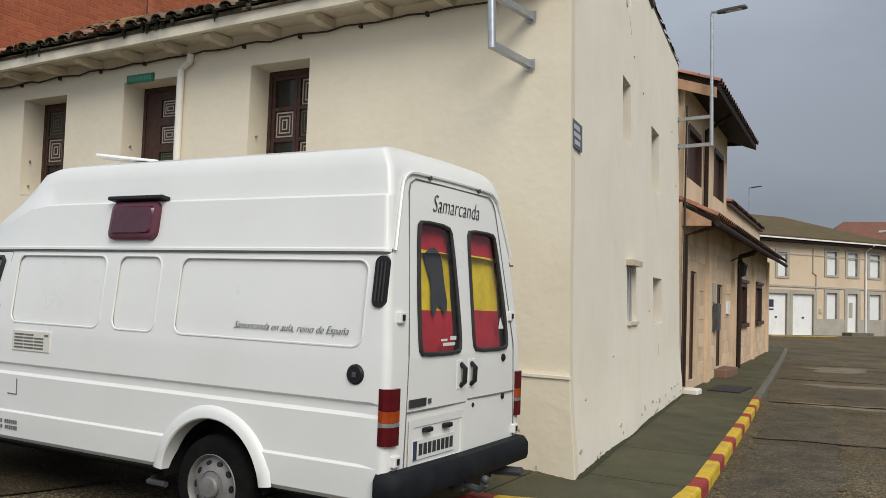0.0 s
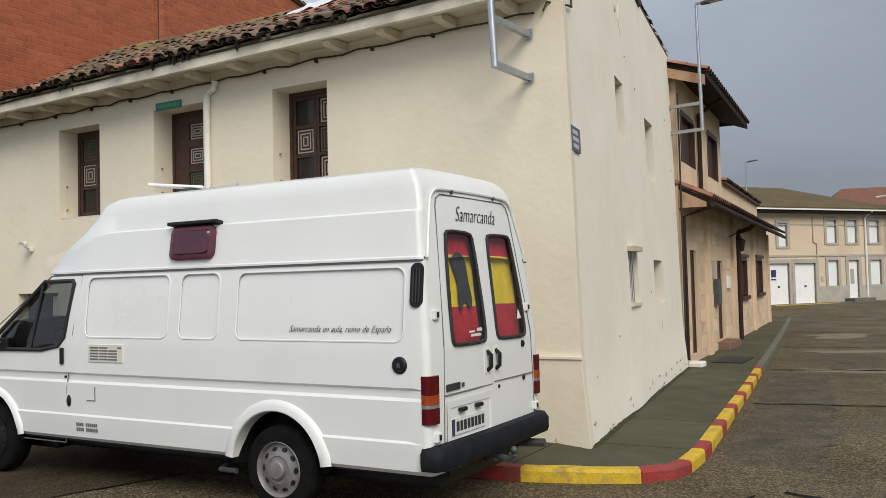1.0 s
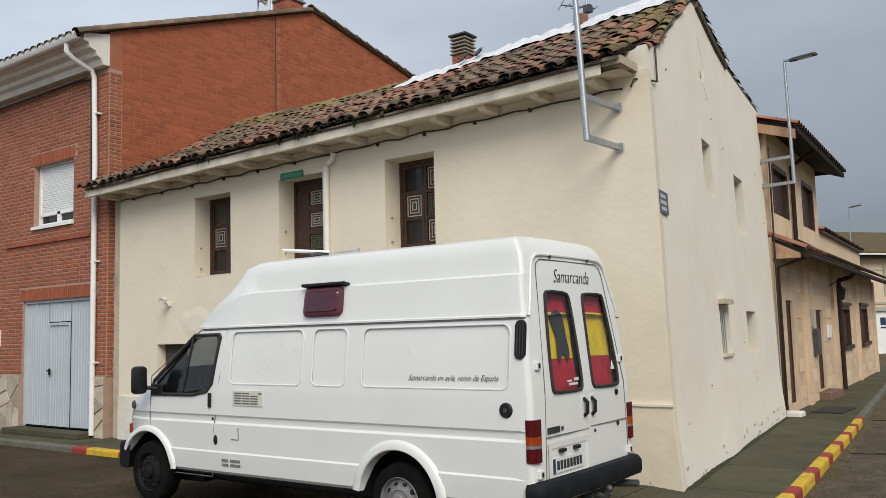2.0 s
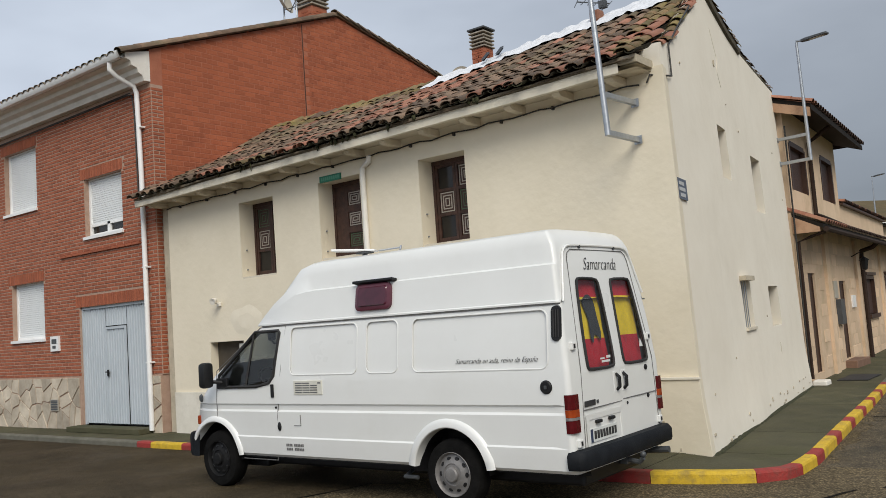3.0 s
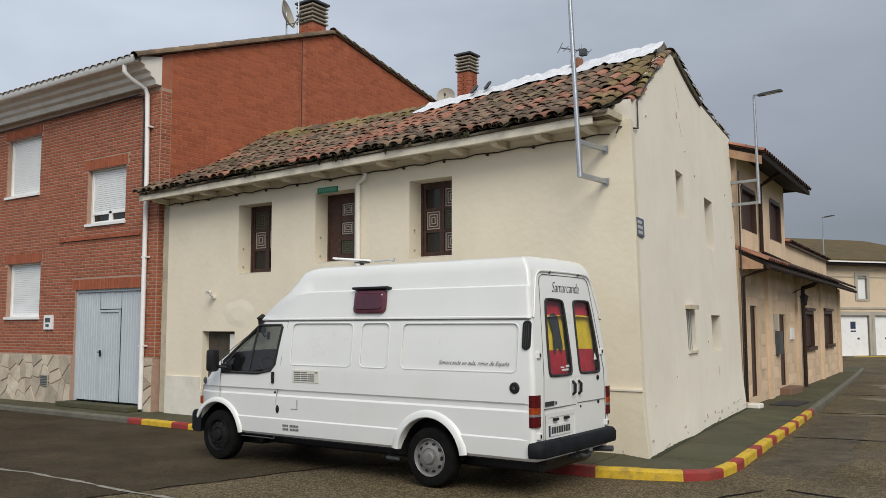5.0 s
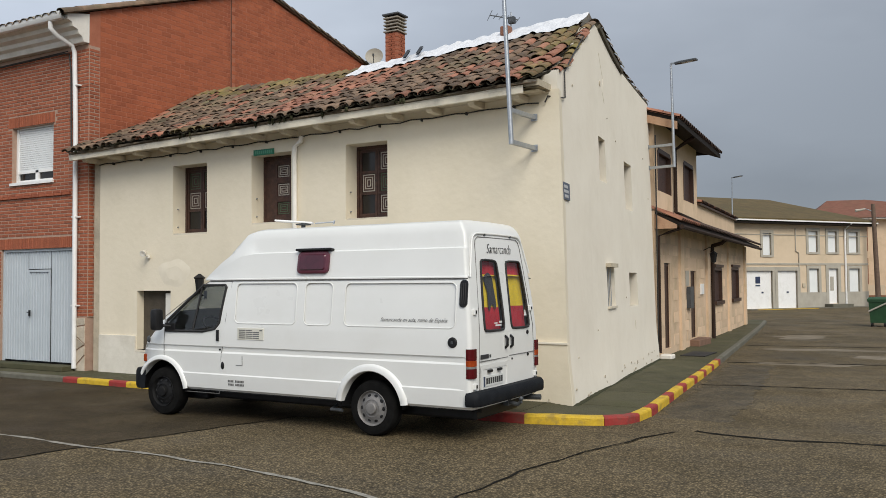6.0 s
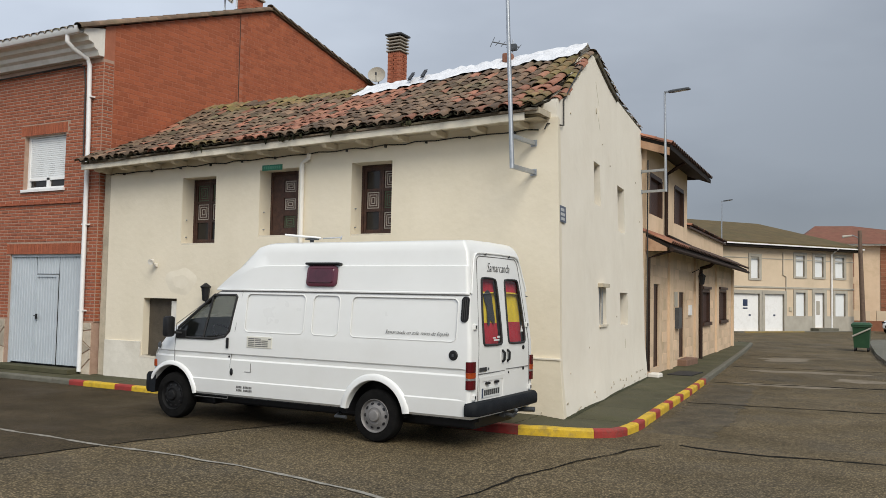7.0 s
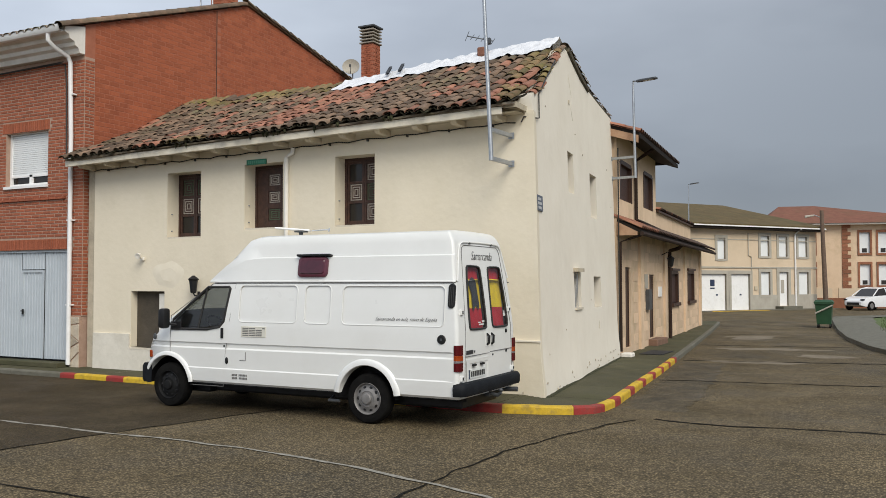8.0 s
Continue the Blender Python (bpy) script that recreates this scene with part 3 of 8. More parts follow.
ribbon("road_line", [(-12.07, 1.92), (-8.68, 2.35), (-7.55, 2.36), (-6.49, 2.34), (-5.4, 2.39), (-4.5, 2.34), (-3.54, 2.23), (-2.64, 2.06), (-1.87, 1.85), (-1.05, 1.6), (1.2, 0.3)], 0.056, M_ROADLINE, z=0.009, jitter=0.04, wobble=1.1,
       label="thin worn white line curving across the road", category="road line")

# the smoother, damper strip of road along the side street's kerb
ribbon("road_strip", [(-1.12, 7.6), (-1.17, 9.0), (-1.33, 11.0), (-1.6, 13.5), (-1.95, 16.8)], 1.0, M_STRIP, z=0.003, jitter=0.12, wobble=0.3,
       label="darker smooth damp strip of road along the kerb", category="road")

# the darker, smoother slabs of the street before the brick house; shade is partly in their colour
bm = bmesh.new()
edge = [(-7.01, -0.25), (-6.8, 1.02), (-6.59, 2.29), (-6.37, 3.16), (-6.15, 4.01), (-5.83, 5.14), (-5.48, 5.2), (-5.23, 6.32)]
quads(bm, [[(x, y, 0.004), (-26.0, y, 0.004)] for x, y in edge])
slab_ob = part("road_slab", bm, M_DAMP, kind="structure", label="smooth damp concrete road slab, darkened partly for shade")
slab_ob["category"] = "road"


def blot(name, x, y, rx, ry, turn, material, z, label, category, seed):
    """A flat patch with a ragged outline."""
    bm = bmesh.new()
    pts = []
    for k in range(40):
        t = 2 * math.pi * k / 40
        r = 1 + 0.55 * noise.noise(Vector((math.cos(t) * 1.6, math.sin(t) * 1.6, seed)))
        px, py = rx * r * math.cos(t), ry * r * math.sin(t)
        c, s = math.cos(radians(turn)), math.sin(radians(turn))
        X, Y = x + px * c - py * s, y + px * s + py * c
        pts.append((X, Y, ground_z(X, Y) + z))
    bm.faces.new([bm.verts.new(p) for p in pts])
    ob = part(name, bm, material, kind="structure", label=label)
    ob["category"] = category


M_WORN = mat("worn_pale_concrete", (0.15, 0.125, 0.09), (0.25, 0.21, 0.155), 5.0, 0.85, 0.4, 50, stain=(0.06, 0.047, 0.03), sscale=2.5, samount=0.8, spec=0.15)
blot("worn_patch", -0.9, 17.6, 1.3, 0.35, 8, M_WORN, 0.004, "pale worn patch of road", "road patch", 3)
blot("worn_patch", -1.2, 22.0, 1.5, 0.5, 12, M_WORN, 0.004, "pale worn patch of road", "road patch", 4)
blot("worn_patch", 0.6, 20.0, 0.8, 0.5, 0, M_WORN, 0.005, "pale worn patch of road", "road patch", 5)
blot("worn_patch", -2.2, 27.5, 0.9, 1.1, 0, M_WORN, 0.004, "pale worn patch of road", "road patch", 6)

# ---------- corner house ----------
FY = 7.32
A = Vector((-2.725, 7.40))
SU = Vector((-0.1385, 1.0)).normalized()
SN = Vector((SU.y, -SU.x))
SLEN = 8.65
LEAN_IN = 0.0245
FOOT_LEVELS = (0.0, 0.15, 0.3, 0.45, 0.65, 0.9)


def foot(z):
    """The old corner spreads a little towards its foot."""
    return 0.05 * (1 - smooth01(z / 0.9))


def front(s, z, d):
    """The street facade; s is x."""
    k = smooth01((s + 5.0) / 2.25)
    bow = 0.008 * noise.noise(Vector((s * 0.5, z * 0.6, 1.0)))
    return (s - LEAN_IN * z * k + foot(z) * k - k * d * (0.14 if d > 0 else 0) - (0.05 * k if d > 0 else 0), FY + d + bow * (0 if d else 1), z)


def flank(s, z, d):
    """The leaning side wall; s runs from the corner."""
    p = A + SU * s - Vector((d, 0))
    bow = (0.03 * noise.noise(Vector((s * 0.5, z * 0.5, 4.0))) * (1 - smooth01((z - 4.0) / 0.9)) if d == 0 and 0.05 < s < SLEN - 0.05 else 0)
    return (p.x - LEAN_IN * z + foot(z) + bow * SN.x, p.y + bow * SN.y, z)


def eave_z(x):
    return 4.44 + 0.20 * (x + 12.95) / 9.8


def ridge_z(x):
    return 6.19 + 0.30 * smooth01((x + 9.5) / 6) + 0.05 * smooth01((-x - 10) / 3)


EAVE_Y, RIDGE_Y = 6.80, 10.3


def roof_point(x, f, up=0.0):
    """f: 0 at the eave, 1 at the ridge."""
    sag = -0.09 * math.sin(math.pi * f) + 0.045 * noise.noise(Vector((x * 0.45, f * 2.2, 9.0)))
    z0, z1 = eave_z(x) + 0.02, ridge_z(x)
    return Vector((x, EAVE_Y + (RIDGE_Y - EAVE_Y) * f - up * 0.45, z0 + (z1 - z0) * f + sag + up * 0.89))


house = thing("house", (-7.8, 9, 0.1), "old cream-plastered corner house with a mossy tile roof", "house")
W1, W2, W3 = (-10.65, -9.76, 2.76, 4.07), (-8.67, -7.76, 2.88, 4.12), (-6.60, -5.77, 2.87, 4.13)
HATCH = (-11.62, -10.70, 0.57, 1.71)
bm = bmesh.new()
wall(bm, front, -12.72, -2.69, -0.2, 4.62, [W1, W2, W3, HATCH], 0.5, 0.6, FOOT_LEVELS)
part("front_wall", bm, M_PLASTER, house, "cream plaster street wall", smooth=20)
SA, SB, SC, SD = (3.07, 3.72, 1.38, 2.08), (5.24, 6.22, 1.32, 2.0), (2.70, 3.28, 3.59, 4.37), (5.20, 5.98, 3.28, 4.24)
bm = bmesh.new()
wall(bm, flank, -0.06, SLEN, -0.4, 4.9, [SA, SB, SC, SD], 0.45, 0.8, FOOT_LEVELS)
prof = [(-0.06, 4.9), (0.55, 5.05), (2.75, 6.34), (3.1, 6.34), (5.2, 6.10), (SLEN, 6.10), (SLEN, 4.9)]
for dd in (0, 0.45):
    bm.faces.new([bm.verts.new(flank(s, z, dd)) for s, z in prof])
quads(bm, [[flank(s, z, dd) for s, z in prof] for dd in (0, 0.45)])
side_wall = part("side_wall", bm, M_PLASTER2, house, "plaster side wall, its cool light in the pale colour, cracked near the gable", smooth=20)
# end strip: the dirty plaster's darker tone also carries the shade it stands in
bm = bmesh.new()
box(bm, -12.96, -12.70, FY + 0.05, FY + 0.4, 0.0, 4.4)
part("end_strip", bm, M_DIRTY, house, "dirty strip of old plaster beside the neighbour, its shade in the colour")
# back and inside, closing the house
bm = bmesh.new()
box(bm, -12.7, -4.6, 15.6, 15.85, 0.0, 6.0)
box(bm, -12.96, -12.72, FY + 0.42, 15.6, 0.0, 4.5)
part("back_wall", bm, M_DIRTY, house)
bm = bmesh.new()
box(bm, -12.6, -3.6, FY + 0.56, FY + 0.62, 0.1, 4.3)
part("inner_wall", bm, M_DARK, house, "dark unlit interior")
# plinth, a little proud
for s0, s1, top in ((-12.69, -11.64, 0.84), (-10.66, -9.4, 0.60), (-11.64, -10.66, 0.528)):
    part("plinth", slab(bmesh.new(), front, s0, s1, 0.0, top, -0.035, 0.0), M_PLINTH, house, "roughly patched pale plinth")
bm = bmesh.new()
run = [-9.4 + k * 0.6715 for k in range(11)]
rows = [[front(run[0], z, 0.0)] + [front(s, z, -0.028) for s in run] + [front(run[-1], z, 0.0)] for z in FOOT_LEVELS + (0.95,)]
quads(bm, rows)
part("plinth", bm, M_PLASTER, house, "cream plinth with a thin ledge", smooth=20)
bm = bmesh.new()
slab(bm, front, -9.4, -2.675, 0.94, 0.965, -0.045, -0.002)
part("ledge", bm, M_PLASTER2, house)
# pale repaired patch
bm = bmesh.new()
c = [(-10.60 + 0.21 * math.cos(a) * (1 + 0.12 * math.sin(3 * a)), 2.04 + 0.13 * math.sin(a) * (1 + 0.1 * math.cos(5 * a))) for a in [k * math.pi / 12 for k in range(24)]]
grow = [(-10.60 + (s + 10.60) * 2.0, 2.04 + (z - 2.04) * 2.0) for s, z in c]
vs = quads(bm, [[front(s, z, -0.010) for s, z in c], [front(s, z, 0.002) for s, z in grow]], close=True)
bm.faces.new(vs[0])
part("patch", bm, mat("pale_filler", (0.73, 0.66, 0.525), (0.775, 0.71, 0.58), 6, 0.9), house, "pale filled patch in the plaster", smooth=60)

# chips and pits where the plaster has come away
def chip(mapf, s, z, rs, rz, seed):
    ring = []
    for k in range(11):
        a = 2 * math.pi * k / 11
        r = 1 + 0.6 * noise.noise(Vector((math.cos(a) * 1.7, math.sin(a) * 1.7, seed)))
        ring.append((s + rs * r * math.cos(a), z + rz * r * math.sin(a)))
    bm = bmesh.new()
    rows = quads(bm, [[mapf(q, h, -0.003) for q, h in ring], [mapf(q, h, -0.034 if mapf is front and h < 0.93 else -0.014) for q, h in ring]], close=True)
    bm.faces.new(rows[1])
    part("chip", bm, M_DIRTY, house, "spot of bare plaster")


rng = random.Random(33)
for k in range(26):
    q = rng.uniform(0.15, SLEN - 0.2)
    chip(flank, q, ground_z(0, 7.4 + q) + 0.16 + abs(rng.gauss(0, 0.16)), rng.uniform(0.015, 0.05), rng.uniform(0.008, 0.022), k)
for k in range(8):
    chip(flank, rng.uniform(0.3, SLEN - 0.5), rng.uniform(0.6, 5.2), rng.uniform(0.008, 0.025), rng.uniform(0.006, 0.02), 40 + k)
for k in range(7):
    chip(front, rng.uniform(-4.5, -2.75), rng.uniform(0.14, 0.5), rng.uniform(0.01, 0.03), rng.uniform(0.008, 0.02), 60 + k)
chip(flank, 5.75, 0.92, 0.012, 0.09, 80)
chip(flank, 3.0, 5.35, 0.03, 0.05, 81)

# gable crack
bm = bmesh.new()
cr = [(3.35, 5.05), (3.2, 5.25), (3.28, 5.5), (3.1, 5.75), (3.0, 5.9)]
tube(bm, [flank(s, z, 0) for s, z in cr], 0.006, 5)
part("crack", bm, M_REVEAL, house)


def nested(mapf, s0, s1, z0, z1, d, material, parent, n=3, w=0.015):
    """Concentric painted rectangles, each one ring."""
    for k in range(n):
        g = 0.014 + k * (min(s1 - s0, z1 - z0) / 2 - 0.012) / n
        a, b, c, e = s0 + g, s1 - g, z0 + g, z1 - g
        if b - a < 2.2 * w or e - c < 2.2 * w:
            continue
        bm = bmesh.new()
        quads(bm, [[mapf(x, z, dd) for x, z in ((a + o, c + o), (b - o, c + o), (b - o, e - o), (a + o, e - o))] for o, dd in ((0, d + 0.006), (0, d), (w, d), (w, d + 0.006))], close=True)
        part("painted_rectangle", bm, material, parent)


def shutter_window(name, o, label, kinds, st=0.042):
    """A deep opening with a dark wooden pair of leaves; kinds: per leaf and panel, g glass or m maze or n green maze."""
    s0, s1, z0, z1 = o
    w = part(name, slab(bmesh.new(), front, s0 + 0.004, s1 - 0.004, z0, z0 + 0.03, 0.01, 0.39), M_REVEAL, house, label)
    D = 0.32
    bm = bmesh.new()
    slab(bm, front, s0 + 0.003, s0 + 0.05, z0 + 0.03, z1 - 0.003, D - 0.01, D + 0.07)
    slab(bm, front, s1 - 0.05, s1 - 0.003, z0 + 0.03, z1 - 0.003, D - 0.01, D + 0.07)
    slab(bm, front, s0 + 0.05, s1 - 0.05, z1 - 0.06, z1 - 0.003, D - 0.01, D + 0.07)
    slab(bm, front, s0 + 0.05, s1 - 0.05, z0 + 0.03, z0 + 0.08, D - 0.01, D + 0.07)
    part("frame", bm, M_DARKWOOD, w)
    a, b = s0 + 0.052, s1 - 0.052
    n = len(kinds)
    lw = (b - a) / n
    for i, leaf in enumerate(kinds):
        l0, l1 = a + i * lw + 0.003, a + (i + 1) * lw - 0.003
        y0, y1 = z0 + 0.083, z1 - 0.063
        bm = bmesh.new()
        slab(bm, front, l0, l0 + st, y0, y1, D, D + 0.05)
        slab(bm, front, l1 - st, l1, y0, y1, D, D + 0.05)
        m = len(leaf)
        rail = min(st, 0.10)
        ph = (y1 - y0 - rail) / m
        for k in range(m + 1):
            slab(bm, front, l0 + st, l1 - st, y0 + k * ph, y0 + k * ph + rail, D + 0.002, D + 0.05)
        part("leaf", bm, M_DARKWOOD, w, "dark wooden leaf")
        for k, c in enumerate(leaf):
            p0, p1, q0, q1 = l0 + st, l1 - st, y0 + k * ph + rail, y0 + (k + 1) * ph
            bm = slab(bmesh.new(), front, p0, p1, q0, q1, D + 0.025, D + 0.03)
            part("pane" if c == "g" else "panel", bm, M_PANE if c == "g" else M_DARKWOOD, w)
            if c != "g":
                nested(front, p0, p1, q0, q1, D + 0.018, M_GREENLINE if c == "n" else M_LINE, w)
    for z in (0.38, 0.12):
        bm = bmesh.new()
        tube(bm, [front(s0 - 0.004, z0 + z * (z1 - z0), 0.12), front(s0 + 0.03, z0 + z * (z1 - z0), 0.12)], 0.012, 6)
        part("hinge_pin", bm, M_ZINC, w)
    return w


shutter_window("window", W1, "deep-set window with dark brown leaves and painted mazes", ["gmn", "gmn"])
shutter_window("window", W2, "deep-set door of one dark leaf with three painted mazes", ["nmm"], 0.26)
shutter_window("window", W3, "deep-set window with two dark glazed and maze-painted leaves", ["gmg", "mnm"])
# hatch: an open recess with a pale post in it
bm = bmesh.new()
slab(bm, front, HATCH[0] + 0.004, HATCH[1] - 0.004, HATCH[2], HATCH[3], 0.16, 0.20)
hatch = part("hatch", bm, mat("brown_grey_board", (0.05, 0.04, 0.028), (0.085, 0.07, 0.05), 3.0, 0.85, 0.3, 20), house, "open recess in the wall with a boarded back")
bm = bmesh.new()
slab(bm, front, -10.92, -10.74, HATCH[2], 1.66, 0.08, 0.155)
part("post", bm, M_WHITE, hatch, "pale post leaning in the recess")
bm = bmesh.new()
slab(bm, front, HATCH[0], HATCH[1], HATCH[2] - 0.04, HATCH[2], -0.04, 0.155)
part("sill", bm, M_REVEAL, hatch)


def small_window(o, label, bars):
    s0, s1, z0, z1 = o
    bm = bmesh.new()
    slab(bm, flank, s0 - 0.03, s1 + 0.03, z0 - 0.035, z0 + 0.004, -0.035 if bars else 0.012, 0.42)
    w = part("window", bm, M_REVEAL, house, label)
    bm = bmesh.new()
    for a, b, c, e in ((s0 + 0.003, s0 + 0.05, z0 + 0.005, z1 - 0.003), (s1 - 0.05, s1 - 0.003, z0 + 0.005, z1 - 0.003), (s0 + 0.05, s1 - 0.05, z1 - 0.05, z1 - 0.003), (s0 + 0.05, s1 - 0.05, z0 + 0.005, z0 + 0.05)):
        slab(bm, flank, a, b, c, e, 0.27, 0.32)
    part("frame", bm, M_WHITE if bars else M_BROWNFRAME, w)
    part("pane", slab(bmesh.new(), flank, s0 + 0.05, s1 - 0.05, z0 + 0.05, z1 - 0.05, 0.285, 0.295), M_PANE, w)
    if bars:
        bm = bmesh.new()
        for k in range(1, 5):
            s = s0 + (s1 - s0) * k / 5
            tube(bm, [flank(s, z0, 0.05), flank(s, z1, 0.05)], 0.008, 6)
        part("grille", bm, M_ZINC, w)


small_window(SA, "small deep window with a thin grille", True)
bm = bmesh.new()
slab(bm, flank, SA[0] - 0.06, SA[1] - 0.05, SA[3], SA[3] + 0.07, -0.09, 0.05)
part("blind_box", bm, M_DIRTY, house, "small rolled blind over the window")
small_window(SB, "small deep window with a plain sill", False)
small_window(SC, "small deep upper window", False)
small_window(SD, "tall narrow deep upper window", False)

# eave: fascia, soffit, rafter ends
bm = bmesh.new()
xs = [-13.08 + k * (9.93 / 24) for k in range(25)]


def fascia_row(x):
    z = eave_z(x) + 0.012 * noise.noise(Vector((x * 1.3, 0, 2)))
    return [(x, 6.93, z - 0.13), (x, 6.86, z - 0.13), (x, 6.855, z - 0.02), (x, 6.93, z - 0.005)]


quads(bm, [fascia_row(x) for x in xs])
part("fascia", bm, M_FASCIA, house, "cream painted eaves board with dark drips")
bm = bmesh.new()
quads(bm, [[(x, 6.866, fascia_row(x)[2][2] - 0.005), (x, 6.848, fascia_row(x)[2][2] + 0.05 + 0.02 * noise.noise(Vector((x * 4, 1, 5)))), (x, 6.93, fascia_row(x)[2][2] + 0.07)] for x in [-13.08 + k * (9.93 / 90) for k in range(91)]])
part("eaves_mortar", bm, mat("eaves_mortar", (0.16, 0.13, 0.09), (0.30, 0.25, 0.18), 8.0, 0.95, 0.6, 30, stain=(0.05, 0.05, 0.025), sscale=4.0, samount=0.9), house, "old mortar bedding under the lowest tiles")
bm = bmesh.new()
quads(bm, [[(x, 6.93, eave_z(x) - 0.09), (x, 7.5, eave_z(x) - 0.07)] for x in [-13.08, -10, -7, -5, -2.95]])
quads(bm, [[(x, 6.93, eave_z(x) - 0.05), (x, 7.5, eave_z(x) - 0.03)] for x in [-13.08, -10, -7, -5, -2.95]])
part("soffit", bm, M_EAVE, house, "cream painted eaves boarding")
for k in range(14):
    x = -12.75 + k * 0.725
    z = eave_z(x) - 0.09
    bm = bmesh.new()
    rows = [[(x + sx, y, zz) for y, zz in ((6.945, z), (6.945, z - 0.045), (6.99, z - 0.085), (7.5, z - 0.10), (7.5, z))] for sx in (-0.055, 0.055)]
    vs = quads(bm, rows, close=True)
    bm.faces.new(vs[0])
    bm.faces.new(vs[1][::-1])
    part("rafter_end", bm, M_EAVE, house)
# gable end of the eave, closing it at the corner
bm = bmesh.new()
box(bm, -3.16, -2.93, 6.88, 7.45, eave_z(-3) - 0.04, eave_z(-3) + 0.05)
part("corner_board", bm, M_DIRTY, house)

# roof deck and verge
bm = bmesh.new()


def verge_x(f):
    return -2.93 - 0.62 * f


rows = []
for k in range(13):
    f = k / 12
    rows.append([roof_point(-12.97 + (verge_x(f) + 12.97) * i / 30, f, -0.03) for i in range(31)])
quads(bm, rows)
back = [[Vector((x, RIDGE_Y, ridge_z(x) - 0.02)) for x in (-12.97, -10, -7, -5, -3.6)], [Vector((x, 15.9, 6.02)) for x in (-12.97, -10, -7.5, -5.5, -4.3)]]
quads(bm, back)
roof = part("roof", bm, M_TILE, house, "sagging roof of old mossy curved tiles")


def tile_mesh(name, w0, w1, length, convex, material, seg=6):
    """A tapered half-round tile along +y, rising in z."""
    bm = bmesh.new()
    rows = []
    for t, w in ((0, w0), (1, w1)):
        for inner in (0, 1):
            row = []
            for k in range(seg + 1):
                a = math.pi * k / seg
                r = w / 2 - 0.014 * inner
                row.append((-r * math.cos(a), t * length, (1 if convex else -1) * (0.62 * r * math.sin(a))))
            rows.append(row)
    quads(bm, [rows[0], rows[2]])
    quads(bm, [rows[1], rows[0]])
    bmesh.ops.remove_doubles(bm, verts=bm.verts, dist=1e-5)
    bmesh.ops.recalc_face_normals(bm, faces=bm.faces)
    me = bpy.data.meshes.new(name)
    bm.to_mesh(me)
    bm.free()
    me.materials.append(material)
    me.shade_smooth()
    me.set_sharp_from_angle(angle=radians(40))
    return me


COVERS = {k: tile_mesh("tile", 0.198, 0.168, 0.43, True, m) for k, m in (("old", M_TILE), ("red", M_TILE_RED), ("moss", M_TILE_MOSS))}
# channel tiles: shade between the covers put into a near-black base, plus mossy stains
M_CHANNEL = mat("shade_toned_channel_tile", (0.026, 0.024, 0.015), (0.07, 0.058, 0.038), 6.0, 0.95, 0.7, 30, vary=0.3, stain=(0.055, 0.06, 0.024), sscale=1.5, samount=0.7)
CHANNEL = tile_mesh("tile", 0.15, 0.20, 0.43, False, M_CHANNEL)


def joined(name, items, parent, label, material=None):
    """Many alike pieces joined into one mesh; items: (mesh, matrix)."""
    verts, faces, mats, idx, sm = [], [], [], [], []
    base = ORIGIN.get(parent, Vector((0, 0, 0)))
    cache = {}
    for me, m in items:
        if me not in cache:
            co = np.empty(len(me.vertices) * 3)
            me.vertices.foreach_get("co", co)
            cache[me] = (co.reshape(-1, 3), [tuple(p.vertices) for p in me.polygons])
            if me.materials[0] not in mats:
                mats.append(me.materials[0])
        co, fs = cache[me]
        mm = np.array(m)
        off = len(verts)
        verts.extend((co @ mm[:3, :3].T + mm[:3, 3] - np.array(base)).tolist())
        faces.extend([tuple(i + off for i in f) for f in fs])
        idx.extend([mats.index(me.materials[0])] * len(fs))
    me = bpy.data.meshes.new(name)
    me.from_pydata(verts, [], faces)
    for m in mats:
        me.materials.append(m)
    me.polygons.foreach_set("material_index", idx)
    me.shade_smooth()
    me.set_sharp_from_angle(angle=radians(40))
    ob = new(name, me)
    ob.parent = parent
    return tagged(ob, label, kind="stuff")


